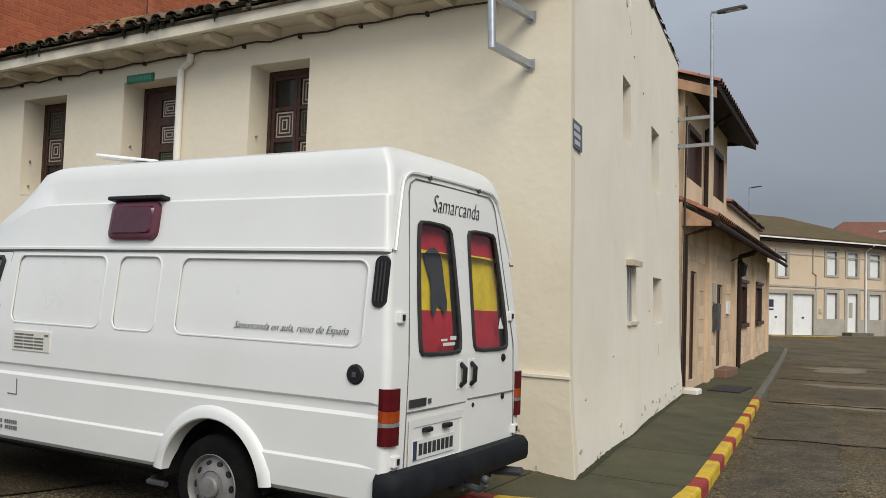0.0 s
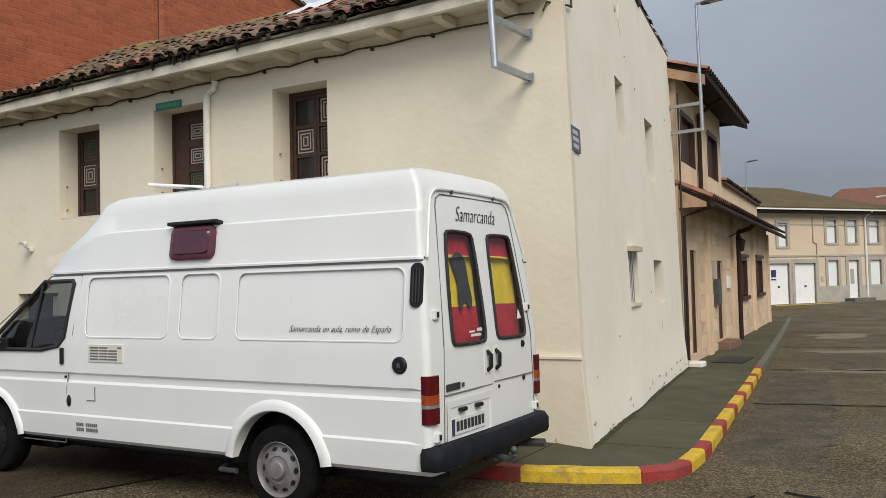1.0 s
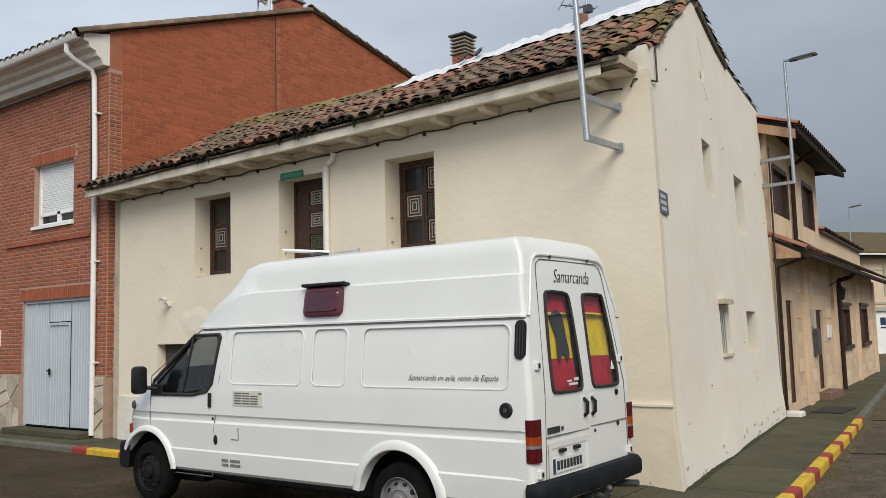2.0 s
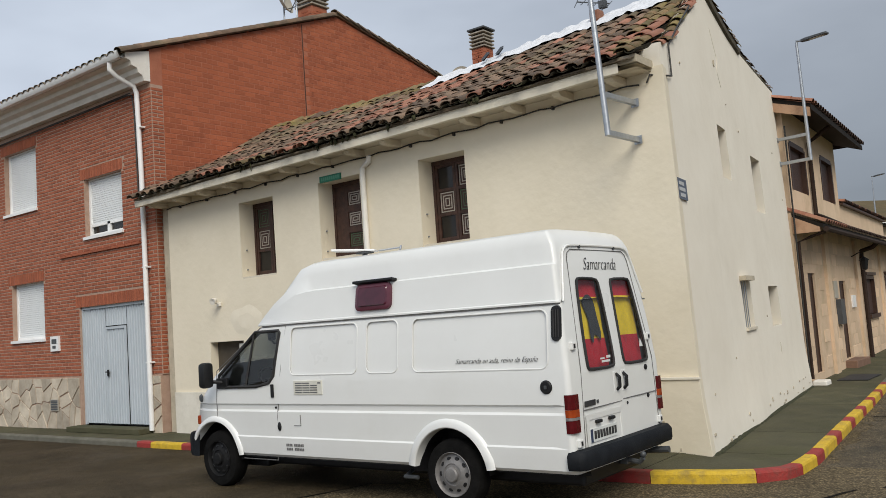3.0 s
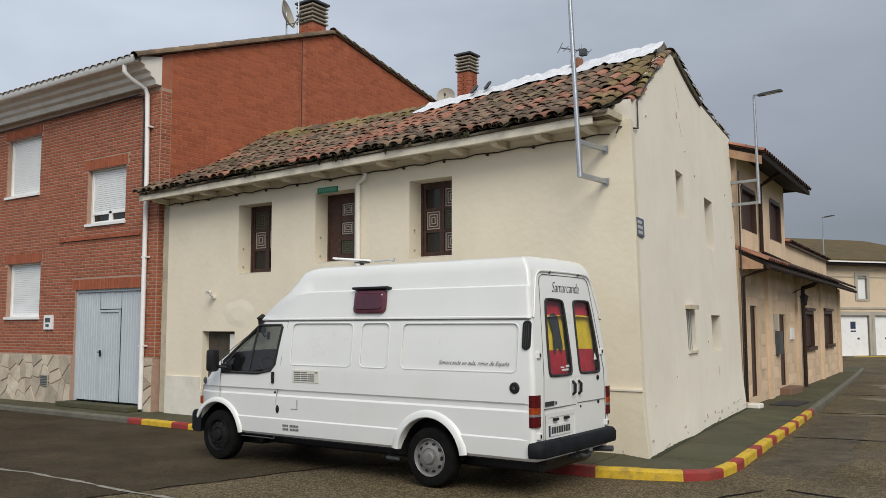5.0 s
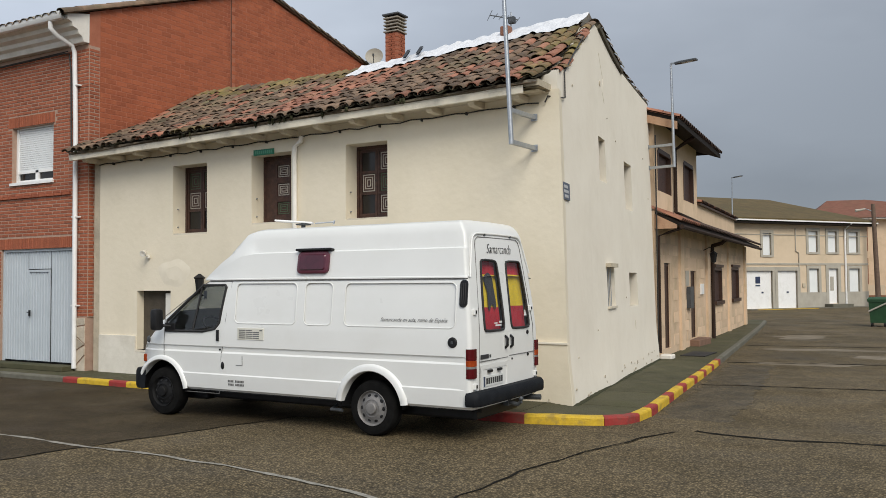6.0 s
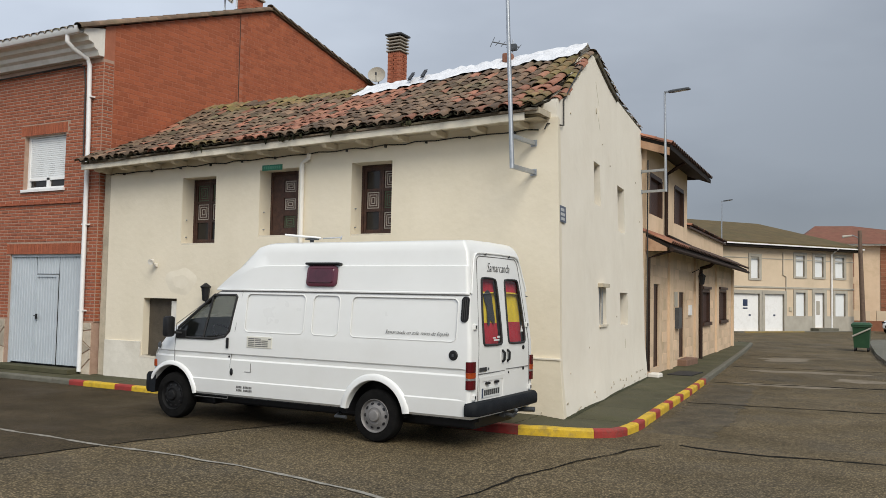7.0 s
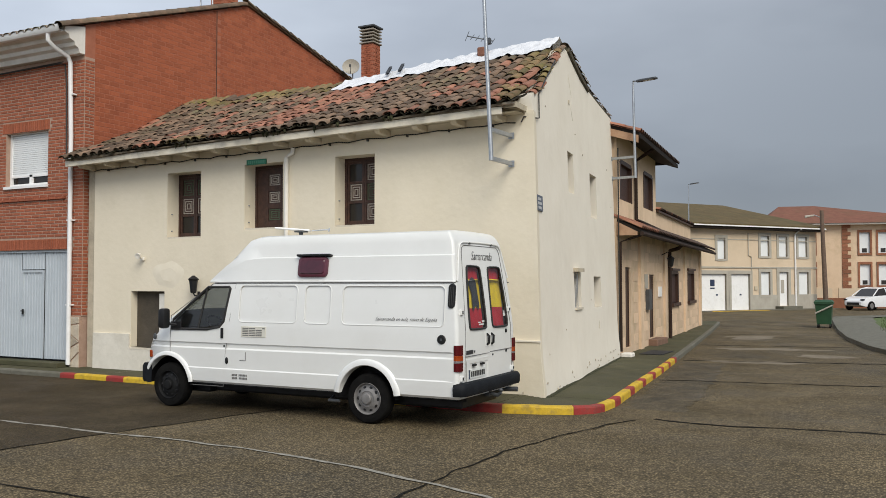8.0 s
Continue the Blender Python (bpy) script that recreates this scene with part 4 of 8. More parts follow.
def roof_tiles():
    rng = random.Random(4)
    near, rest = [], []
    n_row, pitch = 13, 0.212
    cols = int(10.0 / pitch)
    for r in range(n_row):
        f = r / n_row
        for c in range(cols + 1):
            x = -13.04 + c * pitch
            if f > 0.1 and x < -12.9:
                continue
            if x > verge_x(f) + 0.02 or (f > 0.79 and x > -8.35):
                continue
            jx, jf, ja = rng.uniform(-0.018, 0.018), rng.uniform(-0.016, 0.016), rng.uniform(-6, 6)
            f0 = max(-0.02, f + jf)
            p0, p1 = roof_point(x, f0, 0.035), roof_point(x, min(1.06, f0 + 0.095), 0.035)
            d = (p1 - p0).normalized()
            pitch_deg = math.degrees(math.asin(d.z))
            lift = rng.uniform(1.2, 3.6)
            m = Matrix.Translation(p0 + Vector((jx, 0, rng.uniform(0.006, 0.02)))) @ pose(0, 0, 0, pitch_deg - lift, rng.uniform(-5, 5), ja)
            n1 = noise.noise(Vector((x * 0.35, f * 1.6, 20)))
            red = noise.noise(Vector((x * 0.7 - f * 1.2, f * 1.1, 31)))
            edge = verge_x(f) - x
            if edge < 0.5:
                kind = "red" if rng.random() < 0.45 + (0.25 if f < 0.5 else -0.25) else "moss"
            elif abs(x + 8.6 - f * 1.5) < 0.75 + 0.4 * red and rng.random() < 0.85:
                kind = "red"
            elif f > 0.8 and rng.random() < 0.5 or n1 > 0.3:
                kind = "moss"
            else:
                kind = "red" if rng.random() < 0.13 + 0.25 * max(0.0, red) else "old"
            item = (COVERS[kind], m)
            (near if r < 6 and x > -12 and len(near) < 290 and r * 60 + c >= 0 and (c >= cols - 42) else rest).append(item)
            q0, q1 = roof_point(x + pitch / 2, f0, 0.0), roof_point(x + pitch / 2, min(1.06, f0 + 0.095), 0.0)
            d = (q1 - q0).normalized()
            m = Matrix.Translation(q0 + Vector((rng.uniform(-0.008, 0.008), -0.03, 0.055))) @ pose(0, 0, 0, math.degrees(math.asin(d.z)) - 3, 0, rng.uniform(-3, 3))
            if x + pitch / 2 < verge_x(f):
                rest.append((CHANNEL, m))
    return near, rest


NEAR_TILES, REST_TILES = roof_tiles()
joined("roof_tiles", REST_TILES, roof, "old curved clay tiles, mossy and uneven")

# verge along the gable: curved tiles lapped over a mortar bed, on both slopes
def verge(path, depth, size, kinds, seed, label="", bed_r=0.045):
    rng = random.Random(seed)
    pts = [Vector(flank(s, z, depth)) for s, z in path]
    bm = bmesh.new()
    tube(bm, [p - Vector((0, 0, bed_r)) for p in pts], bed_r, 7)
    bed = part("verge", bm, M_VERGE, house, label)
    items = []
    for a, b in zip(pts, pts[1:]):
        d = (b - a).normalized()
        n = max(1, round((b - a).length / 0.25))
        for k in range(n):
            p = a.lerp(b, k / n)
            zc = (Vector((0, 0, 1)) - d * d.z).normalized()
            xc = d.cross(zc)
            turn = Matrix((xc, d, zc)).transposed().to_4x4()
            items.append((COVERS[rng.choice(kinds)], Matrix.Translation(p + Vector((rng.uniform(-0.012, 0.012), 0, rng.uniform(-0.015, 0.008)))) @ turn
                          @ pose(0, 0, 0, rng.uniform(-6, -2), rng.uniform(-10, 10), rng.uniform(-5, 5)) @ Matrix.Diagonal((size, 0.85, size * 1.1, 1))))
    joined("verge_tiles", items, bed, "lapped verge tiles, mossy and uneven")


M_VERGE = mat("old_verge_mortar", (0.045, 0.038, 0.026), (0.12, 0.10, 0.068), 9.0, 0.95, 0.8, 30, stain=(0.05, 0.05, 0.02), sscale=3.0, samount=0.8)
verge([(0.05, 4.90), (0.55, 5.10), (1.6, 5.76), (2.6, 6.33)], 0.06, 0.9, ["moss", "moss", "red", "old"], 5, "mossy verge along the front slope of the gable")
verge([(5.2, 6.15), (4.3, 6.24), (3.6, 6.36), (3.0, 6.48)], 0.03, 1.05, ["moss", "old", "moss"], 6, "mossy verge along the back slope of the gable", 0.085)
verge([(SLEN + 0.05, 6.12), (7.0, 6.12), (5.2, 6.14)], 0.05, 0.75, ["old"], 7, "dark verge along the low end of the gable", 0.06)

# white waterproof sheeting over the ridge
bm = bmesh.new()
rows = []
for i in range(121):
    x = -8.35 + i * (4.95 / 120)
    lo = 0.835 - 0.06 * noise.noise(Vector((x * 2.2, 1, 1))) + 0.015 * noise.noise(Vector((x * 4, 5, 1)))
    row = []
    for k in range(9):
        f = lo + (1.0 - lo) * k / 7
        p = roof_point(x, min(f, 1.0), 0.105 + 0.035 * noise.noise(Vector((x * 6, k * 1.1, 2))) + 0.026 * noise.noise(Vector((x * 9, k * 2.3, 8))))
        if k == 8:
            p = Vector((x, RIDGE_Y + 0.25, ridge_z(x) - 0.02))
        row.append(p)
    rows.append(row)
quads(bm, rows)
part("ridge_sheeting", bm, M_SHEET, house, "crumpled white sheeting laid over the ridge", smooth=True)
bm = bmesh.new()
for x in (-7.02, -6.72):
    a, b = roof_point(x, 0.88, 0.19), roof_point(x - 0.13, 0.995, 0.22)
    rows = [[a + Vector((-0.04, 0, 0)), a + Vector((0.04, 0, 0))], [b + Vector((-0.04, 0, 0)), b + Vector((0.04, 0, 0))]]
    quads(bm, rows)
    quads(bm, [[p + Vector((0, 0, -0.03)) for p in r] for r in rows])
part("batten", bm, M_BLACK, house, "dark strips holding the sheeting")
bm = bmesh.new()
box(bm, -5.05, -4.87, 10.0, 10.2, 6.38, 6.57, bevel=0.03)
part("ridge_stub", bm, M_TILE_RED, house, "orange clay stub on the ridge")

# moss hanging from the tile ends, and growing where wall meets pavement
rng = random.Random(21)
for x in [-12.9 + rng.uniform(0, 0.3), -9.95, -9.85, -9.7, -7.75, -7.6, -7.5, -7.35, -6.7, -5.2] + [rng.uniform(-12.5, -3.4) for _ in range(7)]:
    bm = bmesh.new()
    w, h = rng.uniform(0.015, 0.035), rng.uniform(0.03, 0.09)
    z = eave_z(x) + 0.02
    tube(bm, [(x, 6.835, z + 0.03), (x + 0.01, 6.83, z - h * 0.4), (x + rng.uniform(-0.02, 0.02), 6.838, z - h)], [w, w * 0.8, 0.004], 6)
    part("moss_tuft", bm, M_MOSS, house)
bm = bmesh.new()
rows = []
for k in range(140):
    s = 0.02 + k * (SLEN - 0.04) / 139
    w = 0.018 + 0.03 * max(0, noise.noise(Vector((s * 3, 2, 2)))) + 0.015 * noise.noise(Vector((s * 11, 4, 2)))
    g = ground_z(0, 7.4 + s)
    a, b = flank(s, g + 0.125, 0.03), flank(s, g + 0.13, -0.012 - max(0.004, w))
    rows.append([(a[0], a[1], g + 0.165 + 0.03 * noise.noise(Vector((s * 7, 1, 1)))), (a[0] + 0.04, a[1], g + 0.15), (b[0], b[1], g + 0.127)])
quads(bm, rows)
part("moss_line", bm, M_MOSS, house, "dark moss where wall meets pavement")

# cable run under the eave and down the corner, drain pipe beside the middle window
bm = bmesh.new()
pts = [(-12.7 + k * 0.2, FY - 0.035, eave_z(-12.7 + k * 0.2) - 0.20 + 0.012 * math.sin(k * 1.9) - 0.01 * (k % 4 == 0)) for k in range(49)]
tube(bm, pts, 0.011, 5)
pts = [(-3.0, FY - 0.04, 4.43), (-2.96, FY - 0.03, 4.52), Vector(flank(0.12, 4.52, -0.03)), Vector(flank(0.28, 4.55, -0.03)), Vector(flank(0.30, 4.95, -0.03)), Vector(flank(0.9, 5.35, -0.03)), Vector(flank(1.7, 5.85, -0.03))]
tube(bm, pts, 0.012, 5)
for k in range(12):
    x = -12.3 + k * 0.8
    box(bm, x - 0.012, x + 0.012, FY - 0.045, FY - 0.0, eave_z(x) - 0.235, eave_z(x) - 0.19)
part("cable", bm, M_CABLE, house, "black cable clipped under the eaves")
bm = bmesh.new()
tube(bm, [(-7.50, FY - 0.05, 4.34), (-7.50, FY - 0.06, 4.26), (-7.645, FY - 0.05, 4.18), (-7.645, FY - 0.05, 2.0)], 0.042, 10)
part("drain_pipe", bm, M_WHITE, house, "cream painted drain pipe")
bm = bmesh.new()
slab(bm, front, -8.60, -8.14, 4.10, 4.20, -0.03, -0.005)
sign = part("name_board", bm, M_GREEN, house, "small green board over the door")
M_GREENTEXT = mat("pale_green_lettering", (0.08, 0.30, 0.2), None, 5, 0.6)
for k in range(9):
    part("bar", slab(bmesh.new(), front, -8.56 + k * 0.045, -8.53 + k * 0.045, 4.125, 4.175, -0.033, -0.0305), M_GREENTEXT, sign)
bm = bmesh.new()
slab(bm, flank, 0.02, 0.40, 3.03, 3.28, -0.02, -0.003)
sign = part("street_sign", bm, mat("faded_blue_enamel", (0.06, 0.075, 0.11), (0.10, 0.12, 0.16), 9.0, 0.4), house, "faded blue enamel street name plate")
M_ENAMEL = mat("white_enamel", (0.48, 0.49, 0.50), None, 5, 0.5)
for z, a, b in ((3.22, 0.06, 0.29), (3.15, 0.05, 0.36), (3.08, 0.08, 0.34)):
    for k in range(int((b - a) / 0.045)):
        part("bar", slab(bmesh.new(), flank, a + k * 0.045, a + k * 0.045 + 0.032, z - 0.022, z + 0.022, -0.0245, -0.0205), M_ENAMEL, sign)
# small floodlight and wall lantern
fl = thing("floodlight", (-11.28, FY, 2.39), "small pale floodlight on the plaster wall", "lamp")
bm = bmesh.new()
box(bm, -11.33, -11.25, FY - 0.05, FY, 2.33, 2.40, bevel=0.008)
tube(bm, [(-11.29, FY - 0.04, 2.37), (-11.29, FY - 0.12, 2.41)], 0.018, 6)
part("bracket", bm, M_WHITE, fl)
bm = bmesh.new()
lathe(bm, [(0.0, 0.0), (0.035, 0.0), (0.055, 0.08), (0.06, 0.10), (0.05, 0.10), (0.0, 0.085)], pose(-11.29, FY - 0.10, 2.45, 110, 0, 20), 14)
part("head", bm, M_WHITE, fl, smooth=True)
wl = thing("wall_lantern", (-9.78, FY, 1.8), "black wall lantern on the plaster", "lamp")
bm = bmesh.new()
lathe(bm, [(0.0, 0.20), (0.02, 0.20), (0.11, 0.13), (0.10, 0.115), (0.085, 0.10), (0.06, -0.12), (0.045, -0.14), (0, -0.14)], pose(-9.78, FY - 0.16, 1.82), 6)
part("lantern_body", bm, M_BLACK, wl)
bm = bmesh.new()
tube(bm, [(-9.78, FY, 1.63), (-9.78, FY - 0.12, 1.63), (-9.78, FY - 0.16, 1.68)], 0.014, 6)
box(bm, -9.81, -9.75, FY - 0.02, FY, 1.57, 1.71)
part("bracket", bm, M_BLACK, wl)


def street_lamp(name, base, top, wall_pts, head_dir, label, head_len=0.62):
    """A wall-bracketed galvanised pole: two arms, the pole, an LED head."""
    lamp = thing(name, base, label, "street lamp", "street lamps")
    b, t = Vector(base), Vector(top)
    bm = bmesh.new()
    tube(bm, [b + Vector((0, 0, -0.03)), b + (t - b) * 0.28, t], [0.036, 0.034, 0.026], 12)
    part("pole", bm, M_ZINC, lamp, smooth=True)
    for w, z in wall_pts:
        w = Vector(w)
        f = (z - b.z) / (t.z - b.z)
        s = b + (t - b) * f
        bm = bmesh.new()
        d = (w - s).normalized()
        side = Vector((-d.y, d.x, 0)) * 0.027
        up = Vector((0, 0, 0.03))
        quads(bm, [[p + side + up, p - side + up, p - side - up, p + side - up] for p in (s, w)], close=True)
        part("arm", bm, M_ZINC, lamp)
        bm = bmesh.new()
        m = Matrix.Translation(w) @ d.to_track_quat("Y", "Z").to_matrix().to_4x4()
        box(bm, -0.05, 0.05, -0.012, 0.0, -0.05, 0.05, m)
        part("wall_plate", bm, M_ZINC, lamp)
    h = Vector(head_dir).normalized()
    m = Matrix.Translation(t) @ h.to_track_quat("Y", "Z").to_matrix().to_4x4()
    bm = bmesh.new()
    tube(bm, [t + Vector((0, 0, -0.08)), t + Vector((0, 0, 0.03)), t + h * 0.18], 0.028, 8)
    part("elbow", bm, M_ZINC, lamp)
    bm = bmesh.new()
    rows = [[m @ Vector(p) for p in ((-w, y, -0.02), (-w, y, 0.015), (-w * 0.5, y, 0.05 * k), (w * 0.5, y, 0.05 * k), (w, y, 0.015), (w, y, -0.02))] for y, w, k in ((0.10, 0.04, 0.7), (0.20, 0.075, 0.8), (head_len - 0.05, 0.085, 0.5), (head_len, 0.07, 0.3))]
    vs = quads(bm, rows, close=True)
    bm.faces.new(vs[0])
    bm.faces.new(vs[-1][::-1])
    head = part("lamp_head", bm, M_LAMP, lamp, "slim dark LED head")
    bm = bmesh.new()
    box(bm, -0.055, 0.055, 0.26, head_len - 0.08, -0.026, -0.0215, m)
    part("diffuser", bm, mat("led_cover", (0.5, 0.5, 0.48), None, 5, 0.3), head)
    return lamp


street_lamp("street_lamp", (-3.22, 6.6, 3.78), (-3.36, 6.6, 6.82), [((-3.18, FY - 0.012, 3.78), 3.78), ((-3.18, FY - 0.012, 4.23), 4.23)], (-0.12, -1, 0.10),
            "galvanised street lamp bracketed to the plaster wall")
street_lamp("street_lamp", (-3.38, 15.75, 4.50), (-3.42, 15.75, 6.88), [((-4.00, 15.85, 4.5), 4.5), ((-4.02, 15.85, 5.0), 5.0)], (1, -0.12, 0.05),
            "galvanised street lamp bracketed to the end of the side wall")

# ridge aerial
ae = thing("tv_aerial", (-5.1, 10.6, 6.4), "small television aerial behind the ridge", "aerial")
bm = bmesh.new()
tube(bm, [(-5.1, 10.6, 6.3), (-5.1, 10.6, 7.0)], 0.016, 6)
part("mast", bm, M_ZINC, ae)
bm = bmesh.new()
tube(bm, [(-5.50, 10.5, 6.98), (-5.0, 10.7, 6.86)], 0.012, 5)
for k in range(6):
    t = k / 5
    p = Vector((-5.50, 10.5, 6.98)).lerp(Vector((-5.0, 10.7, 6.86)), t)
    h = 0.11 if k else 0.16
    tube(bm, [p + Vector((0.05, -0.2, -h)), p + Vector((-0.05, 0.2, h))], 0.007, 4)
box(bm, -5.14, -5.02, 10.55, 10.65, 6.78, 6.90)
part("elements", bm, M_LAMP, ae)

# ---------- brick house next door ----------
RY, RX = 7.25, -13.0
brick_house = thing("brick_house", (-17, 10, 0.1), "two-storey red brick house with a white cornice and stone plinth", "house")
GAR = (-15.86, -13.36, 0.20, 2.60)
RW = [(-15.52, -14.12, 4.03, 5.24), (-18.98, -17.50, 4.93, 6.34), (-18.78, -17.32, 2.02, 3.29), (-22.2, -20.9, 4.2, 5.5)]


def rfront(s, z, d):
    return (s, RY + d, z)


def rside(s, z, d):
    return (RX - d, s, z)


bm = bmesh.new()
wall(bm, rfront, -26.0, RX - 0.014, 0.0, 6.78, [GAR] + RW, 0.3, 3)
rwall = part("front_wall", bm, M_MORTAR, brick_house, "red facing brick with pale joints")


def gable_z(y):
    return 7.42 + (9.32 - 7.42) * (y - RY) / (12.45 - RY) if y < 12.45 else 9.32 - (y - 12.45) * 0.205


bm = bmesh.new()
gab = [(RY + 0.004, 3.0), (RY + 0.004, 7.40), (12.45, 9.30), (19.0, gable_z(19.0) - 0.02), (19.0, 3.0)]
bm.faces.new([bm.verts.new(rside(y, z, 0.0012)) for y, z in gab])
bm.faces.new([bm.verts.new(rside(y, z, 0.25)) for y, z in gab][::-1])
quads(bm, [[rside(y, z, dd) for y, z in gab] for dd in (0.0012, 0.25)], close=True)
gwall = part("gable_wall", bm, M_MORTAR_SIDE, brick_house, "orange-red brick gable wall with a vertical joint")
bm = bmesh.new()
box(bm, -26, RX - 0.3, 18.7, 19.0, 0, 6.8)
box(bm, -26, -25.7, RY + 0.31, 18.7, 0, 6.7)
part("back_wall", bm, M_MORTAR, brick_house)
bm = bmesh.new()
box(bm, -25.6, -13.4, RY + 0.34, RY + 0.38, 0.1, 6.7)
part("inner_wall", bm, M_DARK, brick_house)


def brick_data(name, w, h, proud, material):
    bm = bmesh.new()
    e = 0.004
    front_ring = [(-w / 2 + e, -proud, -h / 2 + e), (w / 2 - e, -proud, -h / 2 + e), (w / 2 - e, -proud, h / 2 - e), (-w / 2 + e, -proud, h / 2 - e)]
    back_ring = [(-w / 2, 0.004, -h / 2), (w / 2, 0.004, -h / 2), (w / 2, 0.004, h / 2), (-w / 2, 0.004, h / 2)]
    vs = quads(bm, [back_ring, front_ring], close=True)
    bm.faces.new(vs[1])
    me = bpy.data.meshes.new(name)
    bm.to_mesh(me)
    bm.free()
    me.materials.append(material)
    return me


def bricks(parent, turn, place, s0, s1, z0, ztop, bw, bh, joint, material, holes, near, proud=0.008, half_mesh=True):
    """Running-bond bricks; place(s, z) gives the middle of a brick on the wall's face."""
    rng = random.Random(7)
    full = brick_data("brick", bw - joint, bh - joint, proud, material)
    half = brick_data("brick", bw / 2 - joint, bh - joint, proud, material)
    items, close = [], []
    r = 0
    z = z0 + bh / 2
    while z < z0 + 40:
        todo = 0
        s = s0 - (bw / 2 if r % 2 else 0)
        while s < s1 - 0.02:
            a, b = s, s + bw
            a2, b2 = max(a, s0), min(b, s1)
            c = (a2 + b2) / 2
            if z + bh / 2 <= min(ztop(a2), ztop(b2)):
                todo += 1
                for h in holes:
                    if h[2] < z + bh / 2 - 0.01 and h[3] > z - bh / 2 + 0.01 and h[0] < b2 - 0.01 and h[1] > a2 + 0.01:
                        if a2 < h[0] - 0.06:
                            b2 = h[0] - 0.002
                        elif b2 > h[1] + 0.06:
                            a2 = h[1] + 0.002
                        else:
                            a2 = b2
                if b2 - a2 > 0.05:
                    me = full if b2 - a2 > bw - 0.01 else half
                    k = 1.0 if me is full else (b2 - a2 - joint) / (bw / 2 - joint)
                    p = Vector(place((a2 + b2) / 2, z))
                    m = Matrix.Translation(p) @ turn @ Matrix.Diagonal((k, 1 + rng.uniform(-0.3, 0.3), 1, 1))
                    (close if near(c, z) and len(close) < 300 else items).append((me, m))
            s += bw
        if not todo:
            break
        z += bh
        r += 1
    return close, items


R_LINTELS = [(h[0] - 0.14, h[1] + 0.06, h[3], h[3] + 0.24) for h in [GAR] + RW]
close, items = bricks(rwall, Matrix.Identity(4), lambda s, z: (s, RY, z), -23.5, RX, 1.19, lambda s: 6.72, 0.25, 0.073, 0.017, M_BRICK, [GAR] + RW + R_LINTELS, lambda s, z: s > -15.2 and 2.6 < z < 4.1)
joined("bricks", items, rwall, "red facing bricks in running bond")
RED_PIECES = [(close, rwall)]
# soldier courses over the openings
sold = brick_data("brick", 0.056, 0.23, 0.012, M_BRICK)
items = [(sold, Matrix.Translation((l[0] + 0.033 + k * 0.066, RY, (l[2] + l[3]) / 2))) for l in R_LINTELS for k in range(int((l[1] - l[0]) / 0.066))]
joined("lintel_bricks", items, rwall, "upright bricks over the openings")
proud = brick_data("brick", 0.237, 0.056, 0.05, M_BRICK)
items = [(proud, Matrix.Translation((-16.4 + k * 0.25, RY, 3.72 + 0.066 * j))) for k in range(12) for j in (0,)]
joined("band_bricks", items, rwall, "projecting brick band")
close, items = bricks(gwall, pose(0, 0, 0, 0, 0, 90), lambda s, z: (RX, s, z), RY + 0.26, 18.9, 3.6, lambda s: gable_z(s) + 0.045, 0.27, 0.105, 0.012, M_BRICK_SIDE, [(11.27, 11.31, 0, 20)], lambda s, z: 7.2 < s < 11 and z > 6.2, proud=0.0022)
joined("bricks", items, gwall, "orange-red bricks in running bond")
RED_PIECES.append((close, gwall))
bm = bmesh.new()
box(bm, RX - 0.01, RX + 0.004, 11.275, 11.305, 5.5, gable_z(11.3) - 0.05)
part("wall_joint", bm, M_MORTAR_DARK, brick_house, "vertical movement joint")

# the facing brick turns the corner for one brick's length
bm = box(bmesh.new(), RX - 0.02, RX + 0.001, RY + 0.0022, RY + 0.258, 1.18, 6.72)
corner_return = part("corner_return", bm, M_MORTAR, brick_house, "facing brick turning the corner")
close, items = bricks(corner_return, pose(0, 0, 0, 0, 0, 90), lambda s, z: (RX + 0.001, s, z), RY + 0.004, RY + 0.258, 1.19, lambda s: 6.72, 0.25, 0.073, 0.017, M_BRICK, [], lambda s, z: False)
joined("bricks", items, corner_return, "red facing bricks at the corner")

# stone plinth: irregular slabs with recessed joints
bm = bmesh.new()
box(bm, -26, GAR[0], RY - 0.035, RY, 0.0, 1.17)
box(bm, GAR[1], RX - 0.01, RY - 0.035, RY, 0.0, 1.17)
stone_wall = part("plinth", bm, M_MORTAR, brick_house, "plinth clad in irregular beige stone slabs")


def clip(poly, p, n):
    """The half of a polygon on the far side of a line."""
    out = []
    for i in range(len(poly)):
        a, b = poly[i], poly[(i + 1) % len(poly)]
        da, db = (a[0] - p[0]) * n[0] + (a[1] - p[1]) * n[1], (b[0] - p[0]) * n[0] + (b[1] - p[1]) * n[1]
        if da <= 0:
            out.append(a)
        if da * db < 0:
            t = da / (da - db)
            out.append((a[0] + (b[0] - a[0]) * t, a[1] + (b[1] - a[1]) * t))
    return out


